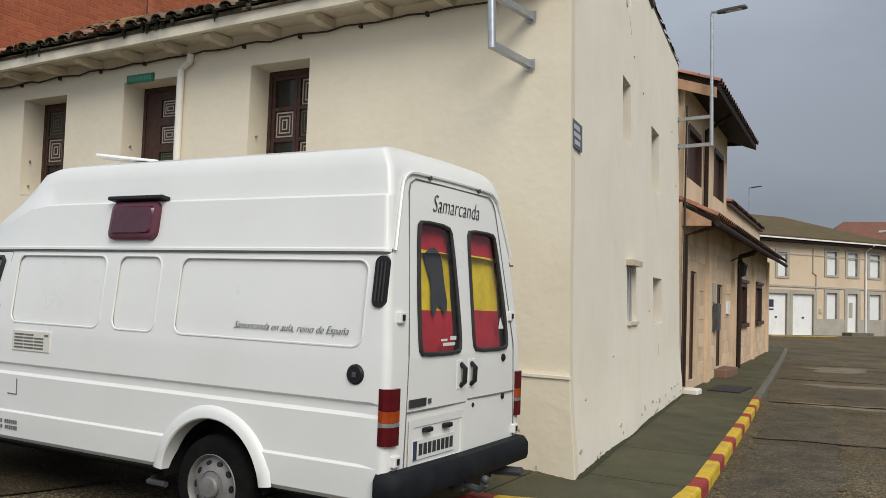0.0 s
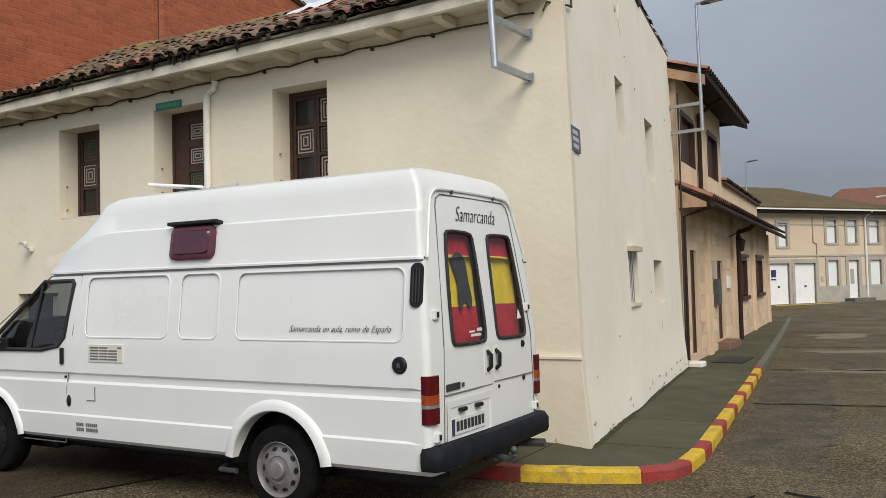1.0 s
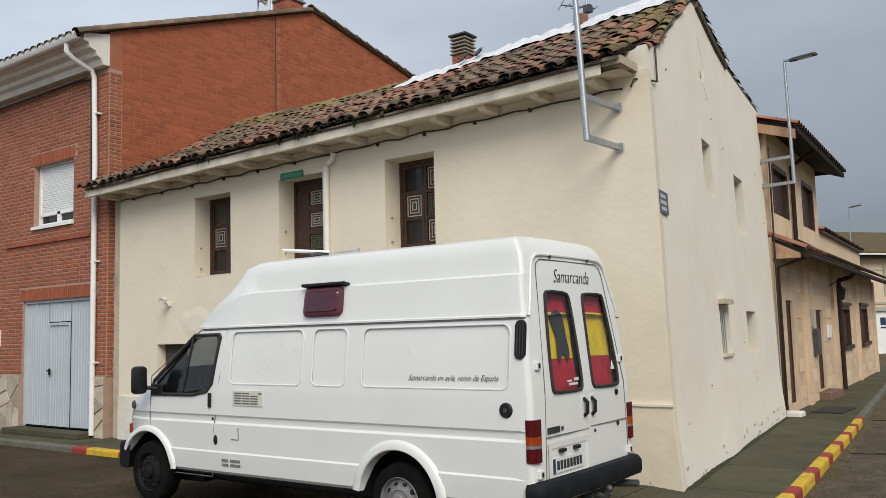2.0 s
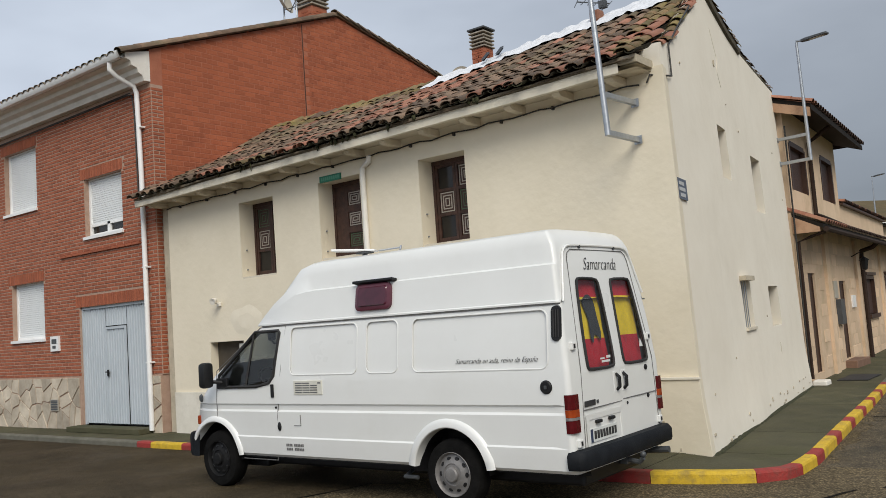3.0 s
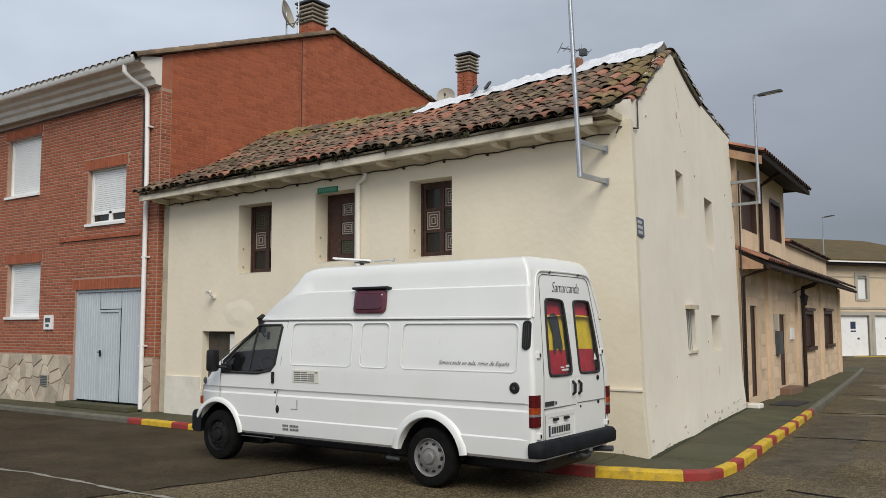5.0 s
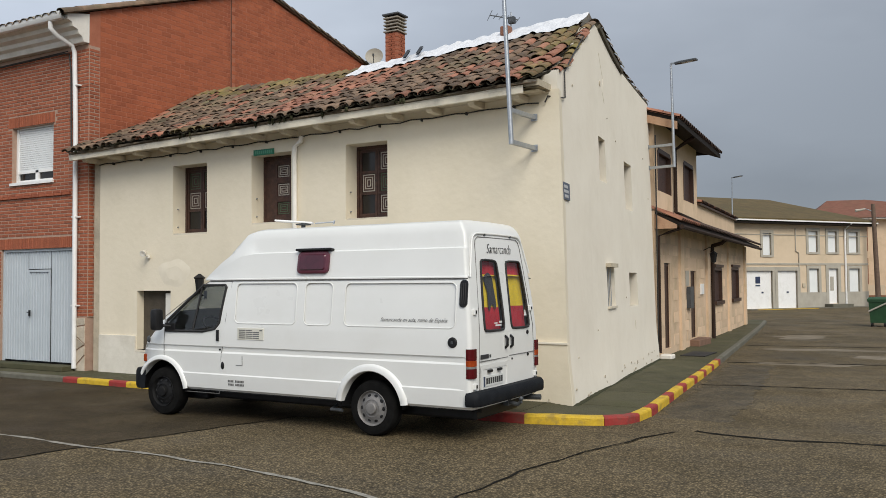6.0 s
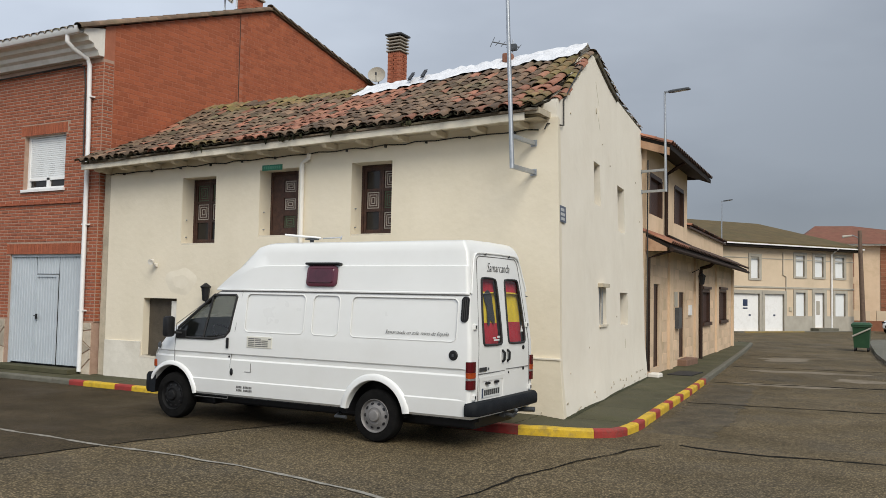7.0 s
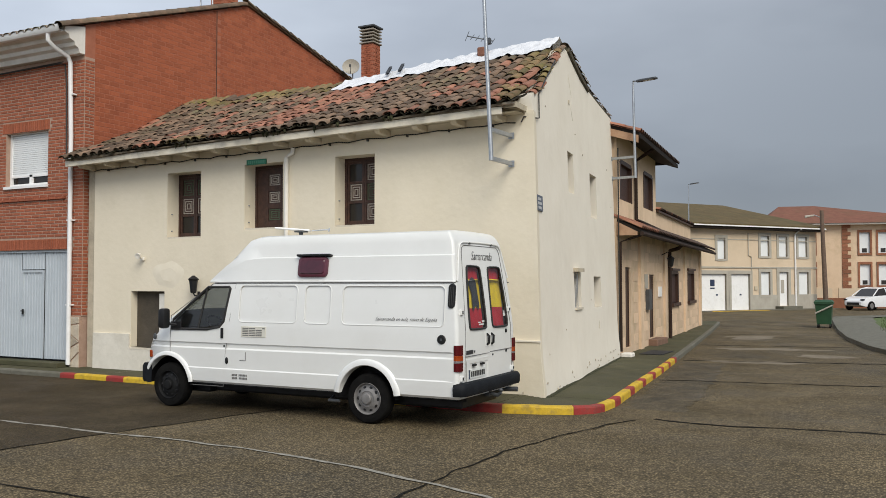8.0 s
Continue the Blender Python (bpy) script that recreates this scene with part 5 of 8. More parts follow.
def stone_slabs(s0, s1, z0, z1, seed, step=0.36):
    rng = random.Random(seed)
    seeds = []
    nx, nz = max(1, round((s1 - s0) / step)), max(2, round((z1 - z0) / (step * 0.75)))
    for i in range(nx):
        for j in range(nz):
            seeds.append((s0 + (s1 - s0) * (i + 0.5 + rng.uniform(-0.45, 0.45)) / nx, z0 + (z1 - z0) * (j + 0.5 + rng.uniform(-0.45, 0.45)) / nz))
    for i, c in enumerate(seeds):
        poly = [(s0, z0), (s1, z0), (s1, z1), (s0, z1)]
        for j, o in enumerate(seeds):
            if i != j and math.dist(c, o) < 1.6:
                n = (o[0] - c[0], o[1] - c[1])
                L = math.hypot(*n)
                n = (n[0] / L, n[1] / L)
                mid = ((c[0] + o[0]) / 2 - n[0] * 0.011, (c[1] + o[1]) / 2 - n[1] * 0.011)
                poly = clip(poly, mid, n)
                if len(poly) < 3:
                    break
        if len(poly) < 3:
            continue
        bm = bmesh.new()
        pr = rng.uniform(0.045, 0.06)
        cx, cz = sum(p[0] for p in poly) / len(poly), sum(p[1] for p in poly) / len(poly)
        ring0 = [(p[0], RY - 0.03, p[1]) for p in poly]
        ring1 = [(cx + (p[0] - cx) * 0.96, RY - pr, cz + (p[1] - cz) * 0.96) for p in poly]
        vs = quads(bm, [ring0, ring1], close=True)
        bm.faces.new(vs[1])
        part("stone", bm, M_STONE, stone_wall)


# roof, cornice and gutter
bm = bmesh.new()
for zz in (0, 0.09):
    rows = []
    for y in (6.62, 9.0, 12.45, 16, 19.2):
        zt = gable_z(max(y, RY)) if y >= RY else gable_z(RY) - (RY - y) * 0.365
        rows.append([(x, y, zt + zz) for x in (-26.2, -20, RX + 0.06)])
    quads(bm, rows)
for x in (RX + 0.06,):
    quads(bm, [[(x, y, (gable_z(y) if y >= RY else gable_z(RY) - (RY - y) * 0.365) + zz) for y in (6.62, RY, 9, 12.45, 16, 19.2)] for zz in (0.0, 0.09)])
rroof = part("roof", bm, M_TILE, brick_house, "brown tile roof with a dark verge")
bm = bmesh.new()
edge = tile_mesh("tile", 0.22, 0.20, 0.4, True, M_TILE)
items = [(edge, Matrix.Translation((-25.9 + k * 0.235, 6.56, 7.20)) @ pose(0, 0, 0, 18, 0, 0)) for k in range(55)]
vt = tile_mesh("tile", 0.26, 0.22, 0.46, True, M_TILE)
y = 6.6
while y < 12.3:
    zt = gable_z(y) if y >= RY else gable_z(RY) - (RY - y) * 0.365
    items.append((vt, Matrix.Translation((RX - 0.03, y, zt + 0.05)) @ pose(0, 0, 0, 20, 14, 0)))
    y += 0.38
y = 18.9
while y > 12.6:
    items.append((vt, Matrix.Translation((RX - 0.03, y, gable_z(y) + 0.05)) @ pose(0, 0, 0, 16, -14, 180)))
    y -= 0.38
joined("edge_tiles", items, rroof, "dark roof edge tiles")
bm.free()
bm = bmesh.new()
prof = [(RY, 6.76), (7.12, 6.76), (7.08, 6.86), (7.0, 6.90), (6.98, 6.98), (6.86, 7.02), (6.84, 7.10), (6.74, 7.13), (6.74, 7.24), (RY, 7.36)]
vs = quads(bm, [[(x, y, z) for y, z in prof] for x in (-26.0, -20, RX)], close=True)
bm.faces.new(vs[0])
bm.faces.new(vs[-1][::-1])
part("cornice", bm, M_WHITE, brick_house, "stepped off-white cornice")
bm = bmesh.new()
ring = [(6.745, 7.24), (6.735, 7.17), (6.68, 7.11), (6.61, 7.12), (6.57, 7.18), (6.57, 7.25), (6.58, 7.25), (6.62, 7.15), (6.70, 7.15), (6.735, 7.24)]
quads(bm, [[(x, y, z) for y, z in ring] for x in (-26.0, -20, RX - 0.02)], close=True)
tube(bm, [(-13.42, 6.66, 7.13), (-13.42, 6.66, 6.98), (-13.40, 6.80, 6.86), (-13.36, 7.12, 6.72), (-13.34, 7.16, 6.60), (-13.30, 7.17, 5.0), (-13.28, 7.16, 0.15)], 0.048, 10)
for z in (5.9, 3.2, 1.4):
    box(bm, -13.37, -13.22, 7.14, 7.25, z, z + 0.03)
part("gutter", bm, M_PVC, brick_house, "white gutter and downpipe", smooth=True)
bm = bmesh.new()
tube(bm, [(-26, 7.2, 6.45), (-20, 7.2, 6.60), (-13.7, 7.19, 6.63), (-13.55, 7.19, 6.6), (-13.5, 7.2, 6.2), (-13.47, 7.2, 4.5)], 0.016, 5)
tube(bm, [(-26, 6.9, 6.3), (-19, 7.0, 6.52), (-13.6, 7.19, 6.66)], 0.012, 5)
part("cable", bm, M_CABLE, brick_house)


def blind_window(o, gap):
    s0, s1, z0, z1 = o
    w = part("window", slab(bmesh.new(), rfront, s0 - 0.03, s1 + 0.03, z0 - 0.05, z0 + 0.01, -0.05, 0.2), M_PVC, brick_house, "white window with its roller blind lowered" if not gap else "white window with its roller blind half lowered")
    bm = bmesh.new()
    f = 0.06
    for a, b, c, e in ((s0, s0 + f, z0 + 0.01, z1), (s1 - f, s1, z0 + 0.01, z1), (s0 + f, s1 - f, z1 - 0.03, z1), (s0 + f, s1 - f, z0 + 0.01, z0 + 0.07)):
        slab(bm, rfront, a, b, c, e, 0.10, 0.18)
    if gap:
        slab(bm, rfront, (s0 + s1) / 2 - 0.05, (s0 + s1) / 2 + 0.05, z0 + 0.07, z0 + gap, 0.11, 0.18)
        slab(bm, rfront, s0 + f, s1 - f, z0 + gap - 0.05, z0 + gap, 0.11, 0.18)
    part("frame", bm, M_PVC, w)
    bm = bmesh.new()
    z = z0 + (gap or 0.07)
    prof = []
    while z < z1 - 0.04:
        prof += [(z, 0.138), (z + 0.003, 0.126), (z + 0.040, 0.126), (z + 0.043, 0.138)]
        z += 0.045
    quads(bm, [[rfront(s, zz, d) for s in (s0 + f, s1 - f)] for zz, d in prof if zz < z1 - 0.02])
    part("blind", bm, M_BLIND, w)
    part("pane", slab(bmesh.new(), rfront, s0 + f, s1 - f, z0 + 0.07, z1 - 0.04, 0.155, 0.16), M_PANE, w)


blind_window(RW[0], 0.27)
blind_window(RW[1], 0)
blind_window(RW[2], 0)
blind_window(RW[3], 0)
# ribbed steel garage door with a wicket
gd = part("garage_door", slab(bmesh.new(), rfront, GAR[0], GAR[1], GAR[2] - 0.02, GAR[3], 0.11, 0.13), M_DARK, brick_house, "pale blue-grey ribbed steel garage door with a wicket door")


def ribbed(s0, s1, z0, z1, d):
    bm = bmesh.new()
    prof = []
    s = s0
    while s < s1 - 0.01:
        for ds, dd in ((0, 0), (0.055, 0), (0.062, 0.012), (0.082, 0.012), (0.089, 0)):
            if s + ds <= s1:
                prof.append((s + ds, d + dd))
        s += 0.09
    prof.append((s1, d))
    quads(bm, [[rfront(a, z, b) for a, b in prof] for z in (z0, z1)])
    return bm


for a, b, c in ((GAR[0] + 0.03, -15.02, 2.55), (-14.24, GAR[1] - 0.03, 2.55)):
    part("leaf", ribbed(a, b, GAR[2] + 0.03, c, 0.075), M_GARAGE, gd)
part("leaf", ribbed(-15.005, -14.255, 2.18, 2.55, 0.075), M_GARAGE, gd)
part("wicket_door", ribbed(-14.985, -14.275, GAR[2] + 0.03, 2.13, 0.07), M_GARAGE, gd)
bm = bmesh.new()
for a, b, c, e in ((-15.0, -14.95, GAR[2] + 0.03, 2.16), (-14.31, -14.26, GAR[2] + 0.03, 2.16), (-14.95, -14.31, 2.11, 2.16)):
    slab(bm, rfront, a, b, c, e, 0.05, 0.07)
slab(bm, rfront, GAR[0], GAR[0] + 0.04, GAR[2], GAR[3], 0.04, 0.09)
slab(bm, rfront, GAR[1] - 0.04, GAR[1], GAR[2], GAR[3], 0.04, 0.09)
slab(bm, rfront, GAR[0] + 0.04, GAR[1] - 0.04, GAR[3] - 0.05, GAR[3], 0.04, 0.09)
part("frame", bm, M_GARAGE, gd)
bm = bmesh.new()
box(bm, -14.94, -14.90, RY + 0.02, RY + 0.05, 1.18, 1.30, bevel=0.005)
tube(bm, [(-14.92, RY + 0.03, 1.26), (-14.92, RY - 0.02, 1.26), (-14.84, RY - 0.02, 1.26)], 0.012, 6)
part("handle", bm, M_BLACK, gd)
bm = bmesh.new()
box(bm, GAR[0] - 0.05, GAR[1] + 0.05, 6.9, RY + 0.12, 0.1, 0.20, bevel=0.01)
part("threshold", bm, M_CONCRETE, brick_house, "concrete garage threshold")
box_b = part("meter_box", slab(bmesh.new(), rfront, -17.02, -16.68, 1.74, 2.06, -0.05, -0.002), M_PVC, brick_house, "small white meter box")
bm = slab(bmesh.new(), rfront, -16.96, -16.76, 1.90, 2.0, -0.055, -0.0505)
slab(bm, rfront, -16.93, -16.8, 1.80, 1.86, -0.055, -0.0505)
part("cover", bm, M_LAMP, box_b)
vent = part("vent", slab(bmesh.new(), rfront, -17.05, -16.72, 0.48, 0.72, -0.075, -0.062), M_FARGREY, brick_house, "grey vent cover in the stone plinth")
bm = bmesh.new()
for k in range(6):
    slab(bm, rfront, -17.02, -16.75, 0.50 + k * 0.036, 0.522 + k * 0.036, -0.082, -0.0755)
part("slat", bm, M_LAMP, vent)


M_COWL = mat("sooty_concrete", (0.24, 0.215, 0.175), (0.36, 0.32, 0.265), 5.0, 0.9, 0.3, 30, stain=(0.07, 0.06, 0.05), sscale=2.0, samount=0.7)


def chimney(x, y, z0, z1, w, label):
    ch = thing("chimney", (x, y, z0), label, "chimney", "brick chimneys")
    bm = bmesh.new()
    box(bm, x - w / 2, x + w / 2, y - w / 2, y + w / 2, z0, z1 - 0.6)
    shaft = part("shaft", bm, M_MORTAR_SIDE, ch, "brick shaft")
    me = brick_data("brick", 0.235, 0.055, 0.008, M_BRICK)
    it = []
    for face in range(4):
        r = pose(x, y, 0, 0, 0, 90 * face)
        for j in range(int((z1 - 0.62 - z0) / 0.068)):
            for k in range(3):
                s = -w / 2 + 0.12 + 0.24 * k - (0.12 if j % 2 else 0)
                if -w / 2 < s - 0.06 and s + 0.06 < w / 2:
                    it.append((me, r @ Matrix.Translation((max(-w / 2 + 0.118, min(w / 2 - 0.118, s)), -w / 2, z0 + 0.035 + j * 0.068))))
    joined("bricks", it, shaft, "")
    for k in range(5):
        bm = bmesh.new()
        g = 0.04 if k % 2 else 0.05
        box(bm, x - w / 2 - g, x + w / 2 + g, y - w / 2 - g, y + w / 2 + g, z1 - 0.58 + k * 0.105, z1 - 0.535 + k * 0.105, bevel=0.008)
        part("cowl_slab", bm, M_COWL, ch)
    bm = bmesh.new()
    box(bm, x - w / 2 + 0.06, x + w / 2 - 0.06, y - w / 2 + 0.06, y + w / 2 - 0.06, z1 - 0.6, z1 - 0.02)
    part("flue", bm, M_DARK, ch)
    bm = bmesh.new()
    box(bm, x - w / 2 - 0.08, x + w / 2 + 0.08, y - w / 2 - 0.08, y + w / 2 + 0.08, z1 - 0.06, z1, bevel=0.015)
    part("cap", bm, M_LAMP, ch)


chimney(-13.7, 12.35, 8.9, 10.25, 0.50, "brick chimney with a slatted concrete cowl")
chimney(-12.58, 18.0, 6.4, 10.15, 0.44, "tall brick chimney with a slatted concrete cowl")


def dish(x, y, z, r, aim, label, mast0):
    ds = thing("satellite_dish", (x, y, mast0), label, "satellite dish")
    bm = bmesh.new()
    m = Matrix.Translation((x, y, z)) @ Vector(aim).normalized().to_track_quat("Z", "Y").to_matrix().to_4x4()
    lathe(bm, [(0.0, 0.0), (r * 0.4, 0.02), (r * 0.75, 0.07), (r, 0.13), (r, 0.115), (r * 0.75, 0.055), (r * 0.4, 0.005), (0.0, -0.012)], m, 24)
    part("reflector", bm, M_FARGREY, ds, smooth=True)
    bm = bmesh.new()
    tube(bm, [m @ Vector((0, -r, 0.12)), m @ Vector((0, -r * 0.3, r * 1.1))], 0.012, 5)
    tube(bm, [m @ Vector((0, -r * 0.42, r)), m @ Vector((0, -r * 0.16, r * 1.15))], 0.03, 6)
    part("feed_arm", bm, M_LAMP, ds)
    bm = bmesh.new()
    tube(bm, [(x, y + 0.08, mast0), (x, y + 0.08, z + 0.1)], 0.02, 6)
    part("bracket", bm, M_ZINC, ds)


dish(-13.55, 11.2, 9.55, 0.36, (0.95, 0.45, 0.3), "grey satellite dish on the brick house roof", 8.8)
dish(-12.6, 16.9, 8.55, 0.27, (0.5, -1, 0.4), "pale satellite dish behind the ridge", 7.3)
ae = thing("tv_aerial", (-13.3, 11.45, 8.9), "tall television aerial on the brick house", "aerial")
bm = bmesh.new()
tube(bm, [(-13.3, 11.45, 8.9), (-13.3, 11.45, 11.75)], 0.02, 6)
part("mast", bm, M_ZINC, ae)
bm = bmesh.new()
a, b = Vector((-13.85, 11.05, 11.1)), Vector((-13.2, 11.5, 10.9))
tube(bm, [a, b], 0.014, 5)
for k in range(9):
    p = a.lerp(b, k / 8)
    h = 0.10 if k < 7 else 0.2
    tube(bm, [p + Vector((-0.1, 0.16, -h * 0.6)), p + Vector((0.1, -0.16, h * 0.6))], 0.008, 4)
tube(bm, [(-13.6, 11.3, 9.35), (-13.0, 11.6, 9.45)], 0.012, 5)
part("elements", bm, M_LAMP, ae)
# low wing behind, carrying the tall chimney
rear = thing("rear_house", (-10, 19, 0), "plain brick wing behind the corner house", "house")
bm = bmesh.new()
box(bm, -13.0, -9.6, 16.2, 20.5, 0, 6.3)
part("body", bm, M_MORTAR_SIDE, rear)
bm = bmesh.new()
quads(bm, [[(-13.0, 16.0, 6.3), (-9.5, 16.0, 6.3)], [(-13.0, 18.2, 7.3), (-9.5, 18.2, 7.3)], [(-13.0, 20.6, 6.3), (-9.5, 20.6, 6.3)]])
part("roof", bm, M_TILE, rear)

# ---------- ochre house along the side street ----------
H0, H1 = Vector((-3.95, 16.05)), Vector((-5.113, 33.15))
HU = (H1 - H0).normalized()
HN = Vector((HU.y, -HU.x))
HLEN = (H1 - H0).length


def och(s, z, d):
    p = H0 + HU * s - HN * d
    return (p.x, p.y, z)


ochre = thing("ochre_house", (-5.5, 24, 0.15), "ochre stone-block house with brown woodwork and tiled canopies", "house")
OD1, OD2 = (1.0, 1.72, 0.12, 2.27), (4.6, 5.5, 0.16, 2.10)
OW = [(8.95, 10.6, 1.12, 2.20), (13.15, 15.1, 1.12, 2.25)]
HALF_END = 14.2
UW = [(0.45, 1.95, 4.03, 5.02), (3.8, 5.25, 4.07, 5.12)]
bm = bmesh.new()
wall(bm, och, 0.0, HLEN, -0.4, 3.5, [OD1, OD2] + OW, 0.35, 4)
owall = part("street_wall", bm, M_OCHRE2, ochre, "ochre stone-block ground floor")
bm = bmesh.new()
wall(bm, och, 0.05, 5.9, 3.5, 5.75, UW, 0.35, 4)
part("upper_wall", bm, M_OCHRE, ochre, "ochre upper storey")
# half storey beside it, with a low tiled coping
part("half_storey_wall", slab(bmesh.new(), och, 5.902, HALF_END, 3.502, 4.10, 0.0, 0.3), M_OCHRE, ochre, "low ochre wall above the canopy")
part("coping", slab(bmesh.new(), och, 5.902, HALF_END + 0.08, 4.10, 4.15, -0.10, 0.3), M_BROWNFRAME, ochre, "thin brown coping")
bm = bmesh.new()
slab(bm, och, 5.55, 5.9, 3.5, 5.75, 0.36, 5.0)
slab(bm, och, HLEN - 0.35, HLEN, -0.4, 3.5, 0.36, 6.0)
bm.faces.new([bm.verts.new(och(HLEN, z, d)) for d, z in ((0.1, 3.45), (6.0, 3.45), (6.0, 5.1))])
part("end_wall", bm, M_OCHRE, ochre)
bm = bmesh.new()
slab(bm, och, 0.1, HLEN - 0.4, 0.0, 3.45, 0.40, 0.45)
slab(bm, och, 0.0, 5.5, 3.45, 5.7, 0.40, 0.45)
part("inner_wall", bm, M_DARK, ochre)
# roof over the upper storey
bm = bmesh.new()
for zz in (0.0, 0.12):
    quads(bm, [[och(s, 5.53 + zz, -0.62) for s in (-0.15, 3, 6.5)], [och(s, 7.2 + zz, 4.5) for s in (-0.15, 3, 4.6)]])
quads(bm, [[och(6.5, 5.53 + zz, -0.62) for zz in (0, 0.12)], [och(4.6, 7.2 + zz, 4.5) for zz in (0, 0.12)]])
quads(bm, [[och(s, 5.53, -0.62) for s in (-0.15, 6.5)], [och(s, 5.65, -0.62) for s in (-0.15, 6.5)]])
quads(bm, [[och(-0.15, 5.53 + zz, -0.62) for zz in (0, 0.12)], [och(-0.15, 7.2 + zz, 4.5) for zz in (0, 0.12)]])
bm.faces.new([bm.verts.new(och(*q)) for q in ((6.5, 5.66, -0.62), (4.6, 7.26, 4.5), (6.5, 5.66, 4.5))])
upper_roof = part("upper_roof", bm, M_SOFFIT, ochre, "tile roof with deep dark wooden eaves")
cov = tile_mesh("tile", 0.24, 0.20, 0.5, True, M_TILE_RED)
covd = tile_mesh("tile", 0.24, 0.20, 0.5, True, mat("dark_canopy_tile", (0.05, 0.034, 0.026), (0.095, 0.055, 0.04), 5.0, 0.9, 0.5, 25, vary=0.3))
slope = math.degrees(math.atan2(1.6, 5.1))
head = math.degrees(math.atan2(HU.y, HU.x))


def canopy_tiles(parent, s0, s1, d0, z0, slope, rows, red_until):
    it = []
    for r in range(rows):
        s = s0
        while s < s1:
            p = och(s, z0 + r * 0.42 * math.sin(radians(slope)), d0 + r * 0.42 * math.cos(radians(slope)))
            it.append((cov if s < red_until else covd, Matrix.Translation(p) @ pose(0, 0, 0, 0, 0, head) @ pose(0, 0, 0, slope, 0, 0)))
            s += 0.26
    joined("tiles", it, parent, "curved clay tiles")


canopy_tiles(upper_roof, -0.1, 6.4, -0.66, 5.67, slope, 3, 0.35)
bm = bmesh.new()
quads(bm, [[och(q, 5.53 + 0.31 * (d + 0.62) + z, d) for d in (-0.60, -0.2, 0.3)] for q in (-0.19, -0.155) for z in (-0.16, 0.03)])
part("barge_board", bm, M_BARGE, ochre, "weathered pale board under the end of the upper roof")
coping_tiles = [(covd if k % 5 else cov, Matrix.Translation(och(6.0 + 0.24 * k, 4.175, -0.14)) @ pose(0, 0, 0, 0, 0, head) @ pose(0, 0, 0, 9, 0, 0)) for k in range(35)]
joined("coping_tiles", coping_tiles, ochre, "row of brown tiles on the low wall")
# canopy over the ground floor: a shallow lean-to on the wall, tiled above, boarded dark below
CAN_OUT, CAN_Z, CAN_TOP, CAN_END = -0.58, 3.12, 3.44, 17.35
bm = bmesh.new()
for zz in (0.0, 0.09):
    quads(bm, [[och(s, CAN_Z + zz, CAN_OUT) for s in (0.02, 8, CAN_END)], [och(s, CAN_TOP + zz, 0.1) for s in (0.02, 8, CAN_END)]])
for s in (0.02, CAN_END):
    quads(bm, [[och(s, CAN_Z + zz, CAN_OUT) for zz in (0, 0.09)], [och(s, CAN_TOP + zz, 0.1) for zz in (0, 0.09)]])
quads(bm, [[och(s, CAN_Z + zz, CAN_OUT) for s in (0.02, 8, CAN_END)] for zz in (0, 0.09)])
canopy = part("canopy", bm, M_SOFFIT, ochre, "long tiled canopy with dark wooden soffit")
canopy_tiles(canopy, 0.1, CAN_END, CAN_OUT - 0.05, CAN_Z + 0.12, 25, 2, 2.6)
bm = bmesh.new()
for s in (-0.02, 0.012):
    bm.faces.new([bm.verts.new(och(s, z, d)) for d, z in ((CAN_OUT + 0.06, CAN_Z - 0.06), (0.0, CAN_Z - 0.06), (0.0, CAN_TOP - 0.02), (CAN_OUT + 0.06, CAN_Z + 0.03))])
part("canopy_end", bm, M_BARGE, ochre, "weathered boarded end of the canopy")
bm = bmesh.new()
tube(bm, [och(0.0, CAN_Z - 0.02, CAN_OUT - 0.05), och(8.0, CAN_Z - 0.02, CAN_OUT - 0.05), och(CAN_END, CAN_Z - 0.02, CAN_OUT - 0.05)], 0.055, 8)
part("canopy_gutter", bm, M_PIPE, ochre, "brown half-round gutter", smooth=True)
# low roof over the rest
bm = bmesh.new()
quads(bm, [[och(s, 4.16, 0.1) for s in (5.91, 10, HALF_END)], [och(s, 5.1, 6.0) for s in (5.91, 10, HALF_END)]])
quads(bm, [[och(s, 3.55, 0.1) for s in (HALF_END, HLEN + 0.2)], [och(s, 5.0, 6.0) for s in (HALF_END, HLEN + 0.2)]])
slab(bm, och, HALF_END - 0.3, HALF_END, 3.5, 4.1, 0.302, 6.0)
part("low_roof", bm, M_TILE, ochre)
# pilasters, block joints as real courses
for s in (2.85, 7.2, 12.0, HLEN - 0.4):
    part("pilaster", slab(bmesh.new(), och, s, s + 0.45, -0.3, 3.2, -0.07, 0.0), M_OCHRE2, ochre)
blk = []
course = 0.29
rng = random.Random(11)
bmesh_blk = brick_data("block", 0.584, course - 0.014, 0.008, M_OCHRE2)
for j in range(12):
    s = 0.0 - (0.3 if j % 2 else 0)
    z = -0.15 + course * (j + 0.5)
    while s < HLEN - 0.3:
        a, b = s, s + 0.6
        if a >= 0 and z < 3.2 and not any(h[0] - 0.1 < b and h[1] + 0.1 > a and h[2] - 0.1 < z + course / 2 and h[3] + 0.1 > z - course / 2 for h in [OD1, OD2] + OW) and not any(q - 0.03 < b and q + 0.48 > a for q in (2.85, 7.2, 12.0, HLEN - 0.4)):
            blk.append((bmesh_blk, Matrix.Translation(och((a + b) / 2, z, 0.0)) @ pose(0, 0, 0, 0, 0, head) @ Matrix.Diagonal((1, rng.uniform(0.5, 1.3), 1, 1))))
        s += 0.6
BLOCKS = blk


